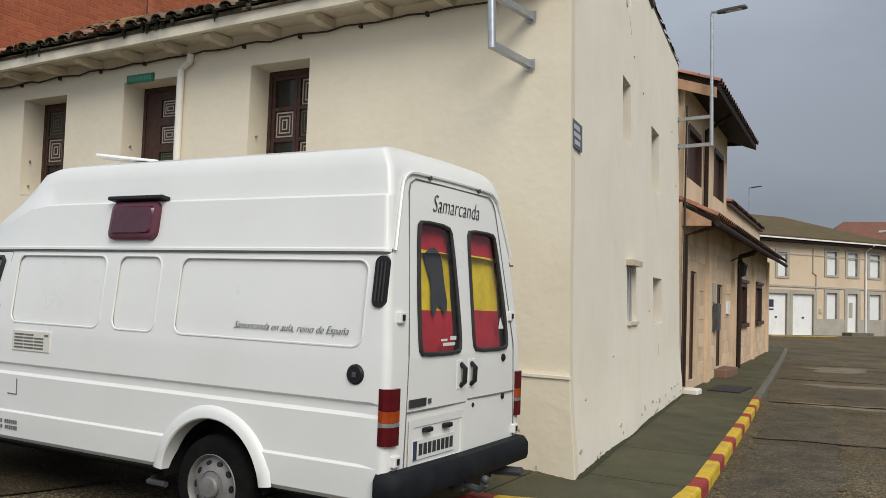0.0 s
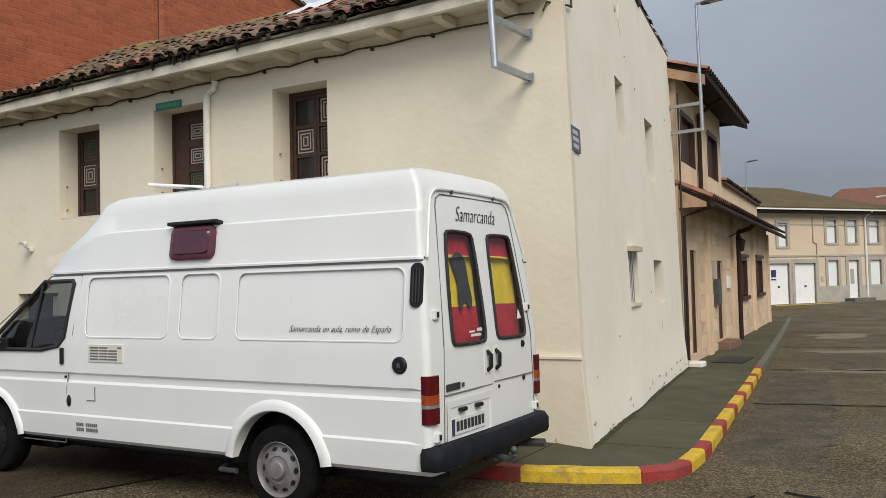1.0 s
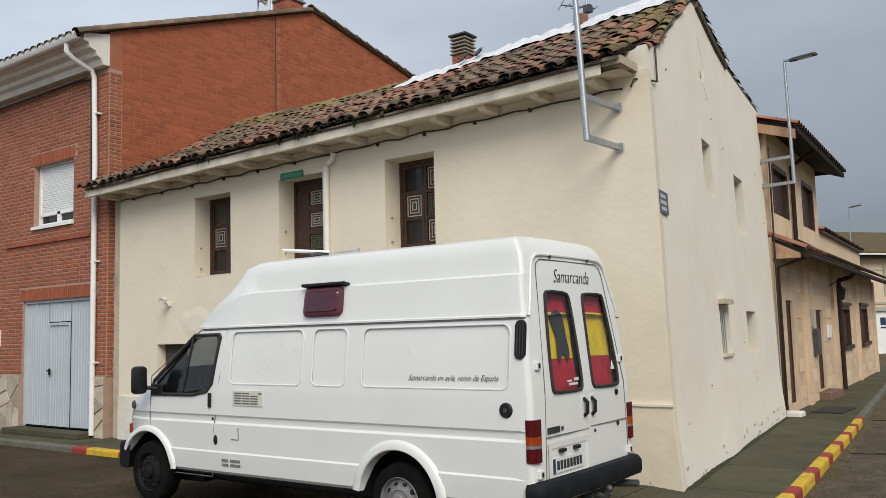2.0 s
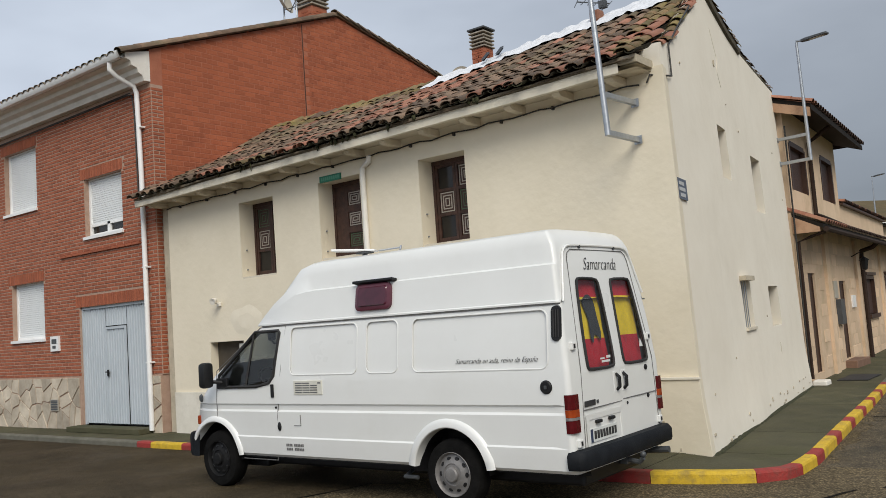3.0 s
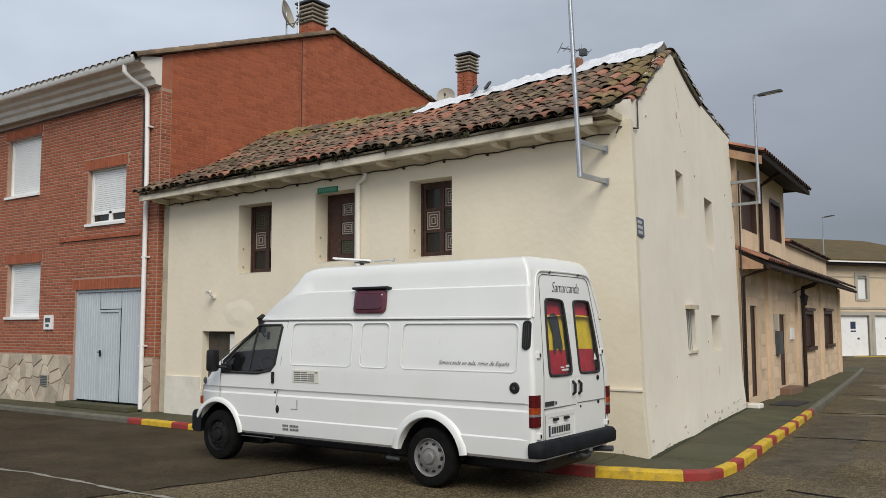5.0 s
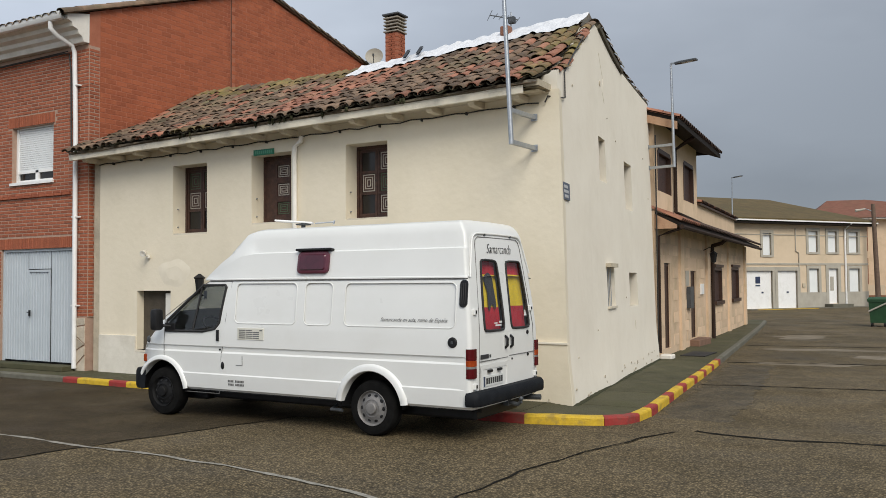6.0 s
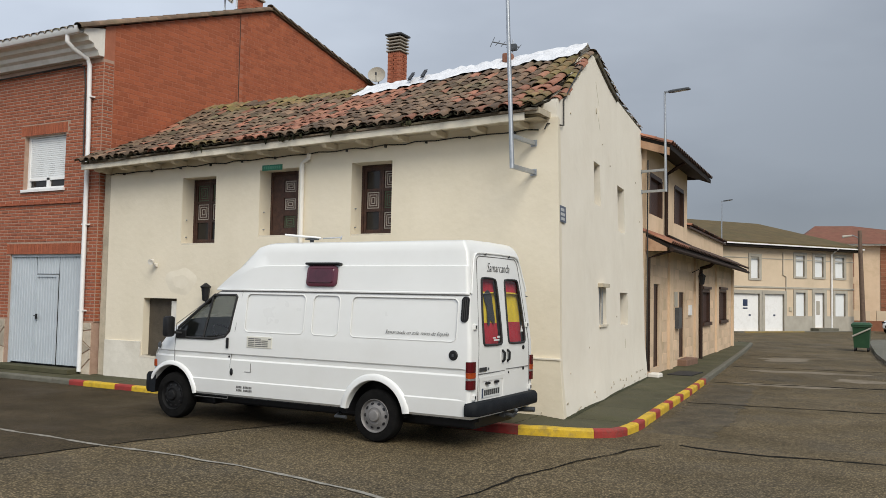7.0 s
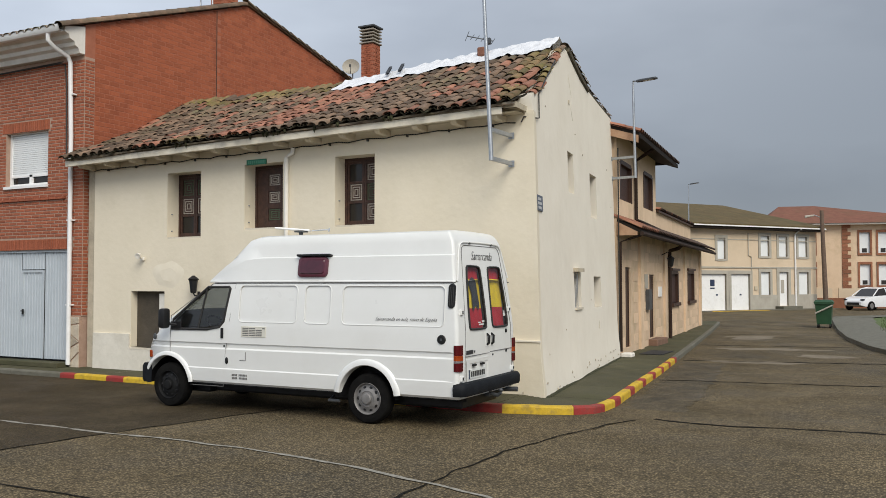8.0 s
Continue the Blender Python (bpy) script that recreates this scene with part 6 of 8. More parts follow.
def och_window(o, label, sill=True, parent=ochre):
    s0, s1, z0, z1 = o
    bm = bmesh.new()
    for a, b, c, e in ((s0 - 0.06, s0 + 0.05, z0, z1), (s1 - 0.05, s1 + 0.06, z0, z1), (s0 + 0.05, s1 - 0.05, z1 - 0.05, z1 + 0.06)):
        slab(bm, och, a, b, c, e, -0.015, 0.12)
    w = part("window", bm, M_BROWNFRAME, ochre, label)
    part("pane", slab(bmesh.new(), och, s0 + 0.05, s1 - 0.05, z0, z1 - 0.05, 0.09, 0.10), M_DARKWOOD, w)
    if sill:
        part("head", slab(bmesh.new(), och, s0 - 0.12, s1 + 0.12, z1 + 0.06, z1 + 0.15, -0.07, 0.0), M_BROWNFRAME, w)
        part("sill", slab(bmesh.new(), och, s0 - 0.10, s1 + 0.10, z0 - 0.12, z0, -0.09, 0.11), M_BROWNFRAME, w)


for o in OW:
    och_window(o, "brown wooden window with a heavy sill")
for o in UW:
    och_window(o, "brown shuttered upper window", False)
for o, label in ((OD1, "narrow brown door"), (OD2, "brown entrance door")):
    bm = slab(bmesh.new(), och, o[0], o[1], o[2], o[3], 0.07, 0.11)
    dr = part("door", bm, M_BROWNFRAME, ochre, label)
    bm = bmesh.new()
    slab(bm, och, o[0] - 0.05, o[0] + 0.04, o[2], o[3], 0.05, 0.07)
    slab(bm, och, o[1] - 0.04, o[1] + 0.05, o[2], o[3], 0.05, 0.07)
    slab(bm, och, o[0] - 0.05, o[1] + 0.05, o[3] - 0.07, o[3] - 0.003, 0.05, 0.07)
    part("frame", bm, M_BROWNFRAME, dr)
part("doorstep", box(bmesh.new(), -4.4, -3.98, 20.4, 21.8, -0.1, 0.14, bevel=0.02), M_TERRACOTTA, ochre, "terracotta doorstep")
part("doorstep", box(bmesh.new(), -3.95, -3.66, 16.25, 16.62, -0.1, 0.06, bevel=0.03), M_WHITE, ochre, "pale doorstep")
bm = bmesh.new()
tube(bm, [och(7.2, 3.08, -0.62), och(7.3, 2.98, -0.5), och(7.8, 2.92, -0.14), och(8.0, 2.75, -0.10), och(8.0, -0.05, -0.10)], 0.06, 8)
part("downpipe", bm, M_PIPE, ochre, "brown downpipe", smooth=True)
bm = bmesh.new()
tube(bm, [och(0.1, 3.06, -0.60), och(0.15, 2.98, -0.3), och(0.15, 2.90, -0.06), och(0.15, 0.1, -0.06)], 0.03, 8)
part("downpipe", bm, M_PIPE, ochre, "brown downpipe", smooth=True)
bm = bmesh.new()
tube(bm, [och(2.25, 5.55, -0.55), och(2.25, 5.4, -0.3), och(2.25, 5.25, -0.07), och(2.25, 3.62, -0.07), och(2.9, 3.58, -0.10), och(5.6, 3.50, -0.16)], 0.05, 8)
part("downpipe", bm, M_PIPE, ochre, "brown downpipe", smooth=True)
bm = bmesh.new()
tube(bm, [och(-0.03, 0.15, -0.05), och(-0.03, 5.3, -0.05)], 0.02, 6)
part("downpipe", bm, M_CABLE, ochre)
part("letter_box", slab(bmesh.new(), och, 3.9, 4.4, 1.05, 1.65, -0.12, -0.002), M_LAMP, ochre, "dark grey letter box")
part("notice", slab(bmesh.new(), och, 3.75, 4.2, 1.68, 2.1, -0.03, -0.002), M_FARGREY, ochre, "grey meter cover")
part("notice", slab(bmesh.new(), och, 6.1, 6.6, 1.40, 1.72, -0.05, -0.002), M_PVC, ochre, "white intercom plate")
lan = thing("wall_lantern", och(6.9, 2.4, -0.05), "dark wall lantern on the ochre house", "lamp")
bm = bmesh.new()
lathe(bm, [(0.0, 0.22), (0.03, 0.2), (0.13, 0.12), (0.11, 0.10), (0.07, -0.14), (0.0, -0.17)], pose(*och(6.9, 2.52, -0.3)), 6)
part("lantern_body", bm, M_BLACK, lan)
bm = bmesh.new()
tube(bm, [och(6.9, 2.75, -0.0), och(6.9, 2.85, -0.2), och(6.9, 2.74, -0.3)], 0.015, 5)
part("bracket", bm, M_BLACK, lan)
mt = thing("door_mat", (-3.2, 17.7, -0.03), "dark rubber mat on the pavement", "mat")
part("mat", box(bmesh.new(), -3.7, -3.1, 17.2, 18.5, -0.034, -0.018), M_RUBBER, mt)

# ---------- across the far street ----------
F0 = Vector((-9.35, 47.3))
FU = Vector((0.578, 0.816))
FN = Vector((FU.y, -FU.x))


def far(s, z, d):
    p = F0 + FU * (1.16 + 1.05 * s) - FN * d
    return (p.x, p.y, z * 1.02 - 0.33)


FB = 0.30
farh = thing("far_house", (*(F0 + FU * 6), FB), "long two-storey cream house with white doors and a mossy roof", "house")
FL = 10.95
fdoors = [(1.0, 3.05, FB + 0.08, 2.62, "garage"), (3.45, 5.0, FB + 0.08, 2.62, "garage"), (7.55, 8.35, FB + 0.28, 2.75, "door")]
fwins = [(5.95, 6.75, 1.25, 2.75), (9.3, 10.2, 1.25, 2.75), (2.35, 3.0, 3.55, 4.85), (5.95, 6.7, 3.75, 5.05), (7.55, 8.3, 3.75, 5.05), (9.3, 10.1, 3.75, 5.05)]
bm = bmesh.new()
wall(bm, far, 0.0, FL, 0.0, 5.7, [d[:4] for d in fdoors] + fwins, 0.3, 5)
part("front_wall", bm, M_FARWALL, farh, "cream rendered front wall")
bm = bmesh.new()
slab(bm, far, 0.0, 0.3, 0, 5.7, 0.3, 9)
slab(bm, far, FL - 0.3, FL, 0, 5.7, 0.3, 9)
slab(bm, far, 0.0, FL, 0, 5.7, 8.8, 9.1)
part("other_walls", bm, M_FARWALL, farh)
bm = slab(bmesh.new(), far, 0.35, FL - 0.35, 0.1, 5.6, 0.34, 0.4)
part("inner_wall", bm, M_DARK, farh)
bm = bmesh.new()
E0, E1, R1 = 5.60, 5.72, 7.45
for z0, z1 in ((E0, R1 - 0.12), (E1, R1)):
    quads(bm, [[far(-6.3, z0, -0.55), far(FL + 0.3, z0, -0.55)], [far(-6.3, z1, 5.0), far(FL - 3.2, z1, 5.0)]])
quads(bm, [[far(FL + 0.3, E1, -0.55), far(FL + 0.3, E1, 9.5)], [far(FL - 3.2, R1, 5.0), far(FL - 3.2, R1, 5.02)]])
quads(bm, [[far(-6.3, E0, -0.55), far(FL + 0.3, E0, -0.55)], [far(-6.3, E1, -0.55), far(FL + 0.3, E1, -0.55)]])
part("roof", bm, M_FARROOF, farh, "mossy brown hipped roof")
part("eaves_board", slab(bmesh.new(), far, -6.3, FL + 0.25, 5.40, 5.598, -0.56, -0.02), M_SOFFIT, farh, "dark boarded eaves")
bm = slab(bmesh.new(), far, -6.3, FL + 0.25, 5.545, 5.62, -0.66, -0.565)
tube(bm, [far(8.95, 5.55, -0.61), far(8.95, 5.2, -0.08), far(8.95, 0.4, -0.08)], 0.06, 8)
part("gutter", bm, M_PVC, farh, "white gutter")
bm = bmesh.new()
part("plinth", slab(bmesh.new(), far, 0.0, 0.95, 0.0, FB + 1.0, -0.04, 0), M_FARGREY, farh)
part("plinth", slab(bmesh.new(), far, 5.05, 7.5, 0.0, FB + 1.0, -0.04, 0), M_FARGREY, farh)
part("plinth", slab(bmesh.new(), far, 8.4, FL, 0.0, FB + 1.0, -0.04, 0), M_FARGREY, farh)
bm = bmesh.new()
slab(bm, far, 0.0, FL, 2.98, 3.08, -0.05, 0)
slab(bm, far, 0.0, FL, 4.75, 4.80, -0.03, 0)
part("string_course", bm, M_FARGREY, farh)
for s0, s1, z0, z1, kind in fdoors:
    bm = bmesh.new()
    g = 0.22
    slab(bm, far, s0 - g, s0, z0 - 0.1, z1 + g, -0.05, 0.12)
    slab(bm, far, s1, s1 + g, z0 - 0.1, z1 + g, -0.05, 0.12)
    slab(bm, far, s0, s1, z1, z1 + g, -0.05, 0.12)
    sur = part("door_surround", bm, M_FARGREY, farh)
    part("door", slab(bmesh.new(), far, s0, s1, z0, z1, 0.10, 0.15), M_PVC, sur, "white panelled door")
    if kind == "door":
        bm = slab(bmesh.new(), far, s0 + 0.25, s1 - 0.25, z0 + 0.8, z1 - 0.5, 0.09, 0.099)
        part("pane", bm, M_FARGREY, sur)
        part("doorstep", slab(bmesh.new(), far, s0 - 0.4, s1 + 0.5, 0.1, z0 - 0.02, -0.7, -0.05), M_KERB, farh)
    else:
        for a, b, c, e in ((s0 + 0.85, s0 + 1.2, z1 - 0.75, z1 - 0.35), (s0 + 0.85, s0 + 1.2, z1 - 0.92, z1 - 0.84)) if s0 < 2 else ():
            part("sign", slab(bmesh.new(), far, a, b, c, e, 0.085, 0.099), M_BLUE, sur)
        part("door_handle", slab(bmesh.new(), far, s1 - 0.75, s1 - 0.6, z0 + 0.9, z0 + 1.0, 0.085, 0.099), M_BLUE, sur)
for s0, s1, z0, z1 in fwins:
    bm = bmesh.new()
    g = 0.18
    for a, b, c, e in ((s0 - g, s0, z0 - 0.1, z1 + g), (s1, s1 + g, z0 - 0.1, z1 + g), (s0, s1, z1, z1 + g), (s0, s1, z0 - 0.12, z0)):
        slab(bm, far, a, b, c, e, -0.05, 0.10)
    w = part("window", bm, M_FARGREY, farh, "white-blinded window in a grey surround")
    part("blind", slab(bmesh.new(), far, s0, s1, z0, z1, 0.10, 0.12), M_BLIND, w)
bm = slab(bmesh.new(), far, 0.2, FL + 0.5, 0.0, FB + 0.08, -1.3, 0.0)
part("far_pavement", bm, M_KERB, farh, "raised kerb and pavement before the house")
bm = slab(bmesh.new(), far, 0.7, 5.3, 0.1, FB + 0.09, -1.34, -1.2)
part("yellow_kerb", bm, M_KERB_YEL, farh)
bm = bmesh.new()
tube(bm, [far(4.9, 5.2, -0.04), far(4.9, 3.8, -0.04), far(5.15, 3.7, -0.04), far(5.15, 2.6, -0.04)], 0.03, 6)
part("conduit", bm, M_FARGREY, farh)
part("meter", slab(bmesh.new(), far, 5.4, 5.65, 1.6, 1.85, -0.05, -0.01), M_DIRTY, farh)
street_lamp("street_lamp", (-7.6, 43.4, 4.9), (-7.6, 43.4, 7.3), [((-8.2, 43.6, 4.95), 4.95)], (1, -0.3, 0.1), "slim galvanised street lamp by the far crossing")
nb = thing("neighbour_house", (-9.5, 45.5, 0.3), "plain cream house end beside the crossing", "house")
bm = box(bmesh.new(), -16, -8.3, 43.6, 47.0, 0, 5.4)
part("body", bm, M_FARWALL, nb)
bm = bmesh.new()
quads(bm, [[(-16, 43.2, 5.4), (-8.1, 43.2, 5.4)], [(-16, 47.0, 6.3), (-8.1, 47.0, 6.3)]])
part("roof", bm, M_FARROOF, nb)

G0 = Vector((-0.58, 62.04))
GU = Vector((0.97, 0.243))
GN = Vector((GU.y, -GU.x))


def villa(s, z, d):
    p = G0 + GU * s - GN * d
    return (p.x, p.y, z)


vh = thing("villa", (*(G0 + GU * 5), 0.4), "ochre two-storey villa with brick quoins and a red hipped roof", "house")
vw = [(1.12 + 1.22 * k, 1.82 + 1.22 * k, z, z + 1.48) for k in (-3, 0, 1, 2, 3, 4) for z in (1.58, 3.86)]
bm = bmesh.new()
wall(bm, villa, -5.0, 7.2, -0.2, 6.05, vw, 0.3, 4)
part("front_wall", bm, M_OCHRE, vh)
bm = bmesh.new()
slab(bm, villa, -5.0, -4.7, -0.2, 6.05, 0.3, 9)
slab(bm, villa, 6.9, 7.2, -0.2, 6.05, 0.3, 9)
slab(bm, villa, -4.7, 6.9, 0.1, 6.0, 0.34, 0.4)
part("side_wall", bm, M_OCHRE, vh)
bm = bmesh.new()
r = [villa(-5.6, 6.0, -0.7), villa(7.8, 6.0, -0.7), villa(7.8, 6.0, 9.7), villa(-5.6, 6.0, 9.7)]
t0, t1 = villa(-3.6, 7.65, 4.5), villa(-1.0, 7.65, 4.5)
V = [bm.verts.new(p) for p in r + [t0, t1]]
for f in ((0, 1, 5, 4), (1, 2, 5), (2, 3, 4, 5), (3, 0, 4), (3, 2, 1, 0)):
    bm.faces.new([V[i] for i in f])
part("roof", bm, M_FARROOF2, vh, "red-brown hipped tile roof")
part("eave_board", slab(bmesh.new(), villa, -5.5, 7.7, 5.89, 6.0, -0.6, 0.0), M_WHITE, vh)
for j in range(22):
    g = 0.55 if j % 2 else 0.35
    part("quoin", slab(bmesh.new(), villa, -0.03, g, 0.0 + j * 0.27, 0.245 + j * 0.27, -0.05, -0.002), M_FARBRICK, vh)
for s0, s1, z0, z1 in vw:
    bm = bmesh.new()
    for a, b, c, e in ((s0 - 0.12, s0, z0 - 0.15, z1 + 0.18), (s1, s1 + 0.12, z0 - 0.15, z1 + 0.18), (s0, s1, z1, z1 + 0.18), (s0, s1, z0 - 0.15, z0)):
        slab(bm, villa, a, b, c, e, -0.06, 0.08)
    w = part("window", bm, M_FARBRICK, vh, "window in a brick surround")
    part("pane", slab(bmesh.new(), villa, s0, s1, z0, z1, 0.10, 0.12), M_BLIND, w)
    part("sash", slab(bmesh.new(), villa, (s0 + s1) / 2 - 0.16, (s0 + s1) / 2 + 0.16, z0 + 0.05, z0 + 0.35, 0.09, 0.098), M_DARK, w)
bm = slab(bmesh.new(), villa, -3.4, 12, -0.2, 0.72, -3.0, -2.75)
gw = part("garden_wall", bm, M_FARBRICK, vh, "low garden wall of brick and cream panels")
for k in range(-1, 6):
    part("panel", slab(bmesh.new(), villa, -0.9 + k * 2.2, 0.9 + k * 2.2, 0.73, 1.38, -2.95, -2.8), M_FARWALL, gw)

pole = thing("utility_pole", (-1.45, 57, 0.0), "weathered wooden utility pole with a small lamp", "utility pole")
bm = bmesh.new()
tube(bm, [(-1.42, 57, 0.0), (-1.6, 57, 6.6)], [0.17, 0.12], 10)
part("shaft", bm, M_POLEWOOD, pole, smooth=True)
bm = bmesh.new()
tube(bm, [(-1.58, 57, 6.1), (-2.05, 56.8, 6.3), (-2.2, 56.75, 6.25)], 0.03, 6)
part("lamp_arm", bm, M_ZINC, pole)
bm = bmesh.new()
tube(bm, [(-2.05, 56.8, 6.27), (-2.6, 56.6, 6.18)], [0.06, 0.09], 8)
part("lamp_head", bm, M_FARGREY, pole)

# verge with grass and kerb across the side street
VERGE = [(6.5, 14.5), (3.2, 18.8), (2.06, 21.7), (1.66, 23.0), (0.91, 27.2), (0.4, 32.0), (0.08, 36.0), (-0.25, 40.5), (-0.2, 42.0), (0.3, 43.0), (1.5, 44.0), (6.0, 45.5)]
vk = thing("verge_kerb", (2, 22, 0), "pale concrete kerb along the grass verge", "kerb", kind="structure")
bm = bmesh.new()
rows = []
for k in range(61):
    L = sum(math.dist(a, b) for a, b in zip(VERGE, VERGE[1:]))
    p, t = along(VERGE, L * k / 60)
    q = Vector((t.y, -t.x))
    z = ground_z(p.x, p.y)
    rows.append([(p.x, p.y, z - 0.05), (p.x, p.y, z + 0.13), (p.x + q.x * 0.15, p.y + q.y * 0.15, z + 0.14), (p.x + q.x * 0.15, p.y + q.y * 0.15, z + 0.12), (p.x + q.x * 1.8, p.y + q.y * 1.8, z + 0.13)])
quads(bm, rows)
part("kerb_stone", bm, M_KERB, vk)
bm = bmesh.new()
quads(bm, [[(x, y, ground_z(x, y) + 0.12 + 0.03 * noise.noise(Vector((x * 2, y * 2, 1)))) for x in np.linspace(VX, 14, 14)] for y, VX in ((14.5, 8.2), (18, 5.5), (22, 3.8), (27, 2.6), (32, 2.1), (37, 1.7), (41, 1.5), (42.6, 2.2))])
lawn = part("lawn", bm, M_GRASS, kind="structure", label="rough green grass verge")
lawn["category"] = "grass"


def grass():
    rng = random.Random(3)
    verts, faces = [], []
    for _ in range(9000):
        y = rng.uniform(16, 42)
        x = rng.uniform(1.9 + max(0, (32 - y) * 0.2), 9)
        z = ground_z(x, y) + 0.11
        a, h = rng.uniform(0, 6.3), rng.uniform(0.05, 0.13)
        dx, dy = 0.012 * math.cos(a), 0.012 * math.sin(a)
        i = len(verts)
        verts += [(x - dx, y - dy, z), (x + dx, y + dy, z), (x + rng.uniform(-0.05, 0.05), y + rng.uniform(-0.05, 0.05), z + h)]
        faces.append((i, i + 1, i + 2))
    me = bpy.data.meshes.new("grass")
    me.from_pydata(verts, [], faces)
    me.materials.append(M_GRASS)
    tagged(new("grass", me), "short rough grass", "grass", kind="stuff")


grass()

# ---------- the van ----------
VX, VY, VW = -2.70, 4.37, 1.87
LOW = [(0.40, 0.045), (0.43, 0.015), (0.55, 0.004), (0.618, 0.0), (0.634, 0.013), (0.908, 0.004), (0.93, 0.024), (0.982, 0.024), (1.0, 0.003), (1.25, 0.010), (1.5, 0.030), (1.7, 0.052), (1.85, 0.072), (1.885, 0.078)]
CAP = [(1.885, 0.078), (1.89, 0.060), (1.905, 0.060), (1.915, 0.074), (2.05, 0.094), (2.235, 0.116), (2.25, 0.144), (2.42, 0.168), (2.50, 0.186), (2.545, 0.215), (2.567, 0.27), (2.576, 0.42), (2.58, 0.97)]
CORNER = [(0.05 * (1 - math.sin(radians(a))), 0.05 * (1 - math.cos(radians(a)))) for a in (90, 75, 60, 45, 30, 15, 0)]
ACROSS = (0.30, 0.65, 0.97, 1.30, 1.65)


def lean(z):
    return 0.14 * max(0, (z - 1.2) / 1.25) ** 1.15


def inset_at(z, table):
    for (z0, v0), (z1, v1) in zip(table, table[1:]):
        if z <= z1:
            return v0 + (v1 - v0) * max(0, (z - z0) / (z1 - z0))
    return table[-1][1]


def side_y(z):
    """The near side's face at a height."""
    return VY + inset_at(z, LOW if z < 1.885 else CAP)


def hood(u):
    pts = [(0, 1.885), (4.06, 1.885), (4.86, 1.40), (5.0, 1.32), (5.2, 1.16), (5.33, 1.02), (5.42, 0.90), (5.50, 0.74), (5.6, 0.7)]
    for (a, b), (c, d) in zip(pts, pts[1:]):
        if u <= c:
            return b + (d - b) * (u - a) / (c - a)
    return 0.7


def nose(u):
    return 0.0 if u < 4.9 else 0.19 * ((u - 4.9) / 0.6) ** 2.4


def van_rows():
    rows = []
    for u, r in CORNER + [(0.2 + k * 0.35, 0.0) for k in range(11)] + [(4.06, 0), (4.3, 0), (4.6, 0), (4.86, 0), (5.0, 0), (5.1, 0), (5.2, 0), (5.27, 0), (5.33, 0), (5.38, 0), (5.42, 0), (5.46, 0), (5.50, 0)]:
        h = hood(u)
        near, farside = [], []
        for z, v in LOW:
            zz = z
            if h < 1.884:
                zz = 1.05 + (z - 1.05) * (h - 1.05) / 0.835 if z > 1.05 and h > 1.05 else min(z, h - (1.885 - z) * 0.004)
            flat = 0.004 if u < 0.13 and 0.6 < z < 1.01 else None
            vv = (flat if flat is not None else inset_at(zz, LOW) if h >= 1.884 else v) + r + nose(u)
            x = VX - u - lean(zz) * max(0, 1 - u / 0.5)
            near.append((x, VY + vv, zz))
            farside.append((x, VY + VW - vv, zz))
        top = []
        for a in ACROSS:
            m = min(a, VW - a)
            aa = nose(u) + 0.078 + r + (VW - 2 * (nose(u) + 0.078 + r)) * a / VW
            top.append((VX - u - lean(h) * max(0, 1 - u / 0.5), VY + aa, h + 0.03 * min(1, m / 0.5)))
        rows.append(near + top + farside[::-1])
    return rows


def cap_rows():
    rows = []
    for u, r in CORNER + [(0.2 + k * 0.35, 0.0) for k in range(9)] + [(3.2, 0), (3.34, 0), (3.5, 0), (3.7, 0), (3.9, 0), (4.1, 0), (4.22, 0), (4.26, 0)]:
        h = 2.578 if u < 3.2 else 2.578 - (0.05 * ((u - 3.2) / 0.3) ** 2 if u < 3.5 else 0.05 + (u - 3.5) * 0.80)
        h = max(h, 1.92)
        k = (h - 1.905) / (2.578 - 1.905)
        near, farside = [], []
        for z, v in CAP[:-1]:
            zz = z if z <= 1.905 else 1.905 + (z - 1.905) * k
            vv = inset_at(zz, CAP) if k < 0.99 and z < 2.45 else v
            vv += r + (0.10 * ((u - 3.5) / 0.7) ** 2 if u > 3.5 else 0)
            x = VX - u - lean(zz) * max(0, 1 - u / 0.5) - 0.09 * max(0, (z - 2.36) / 0.21) ** 2 * max(0, 1 - u / 0.6)
            near.append((x, VY + vv, zz))
            farside.append((x, VY + VW - vv, zz))
        mid = [((near[-1][0]), VY + VW / 2, 1.905 + (2.58 - 1.905) * k)]
        rows.append(near + mid + farside[::-1])
    return rows


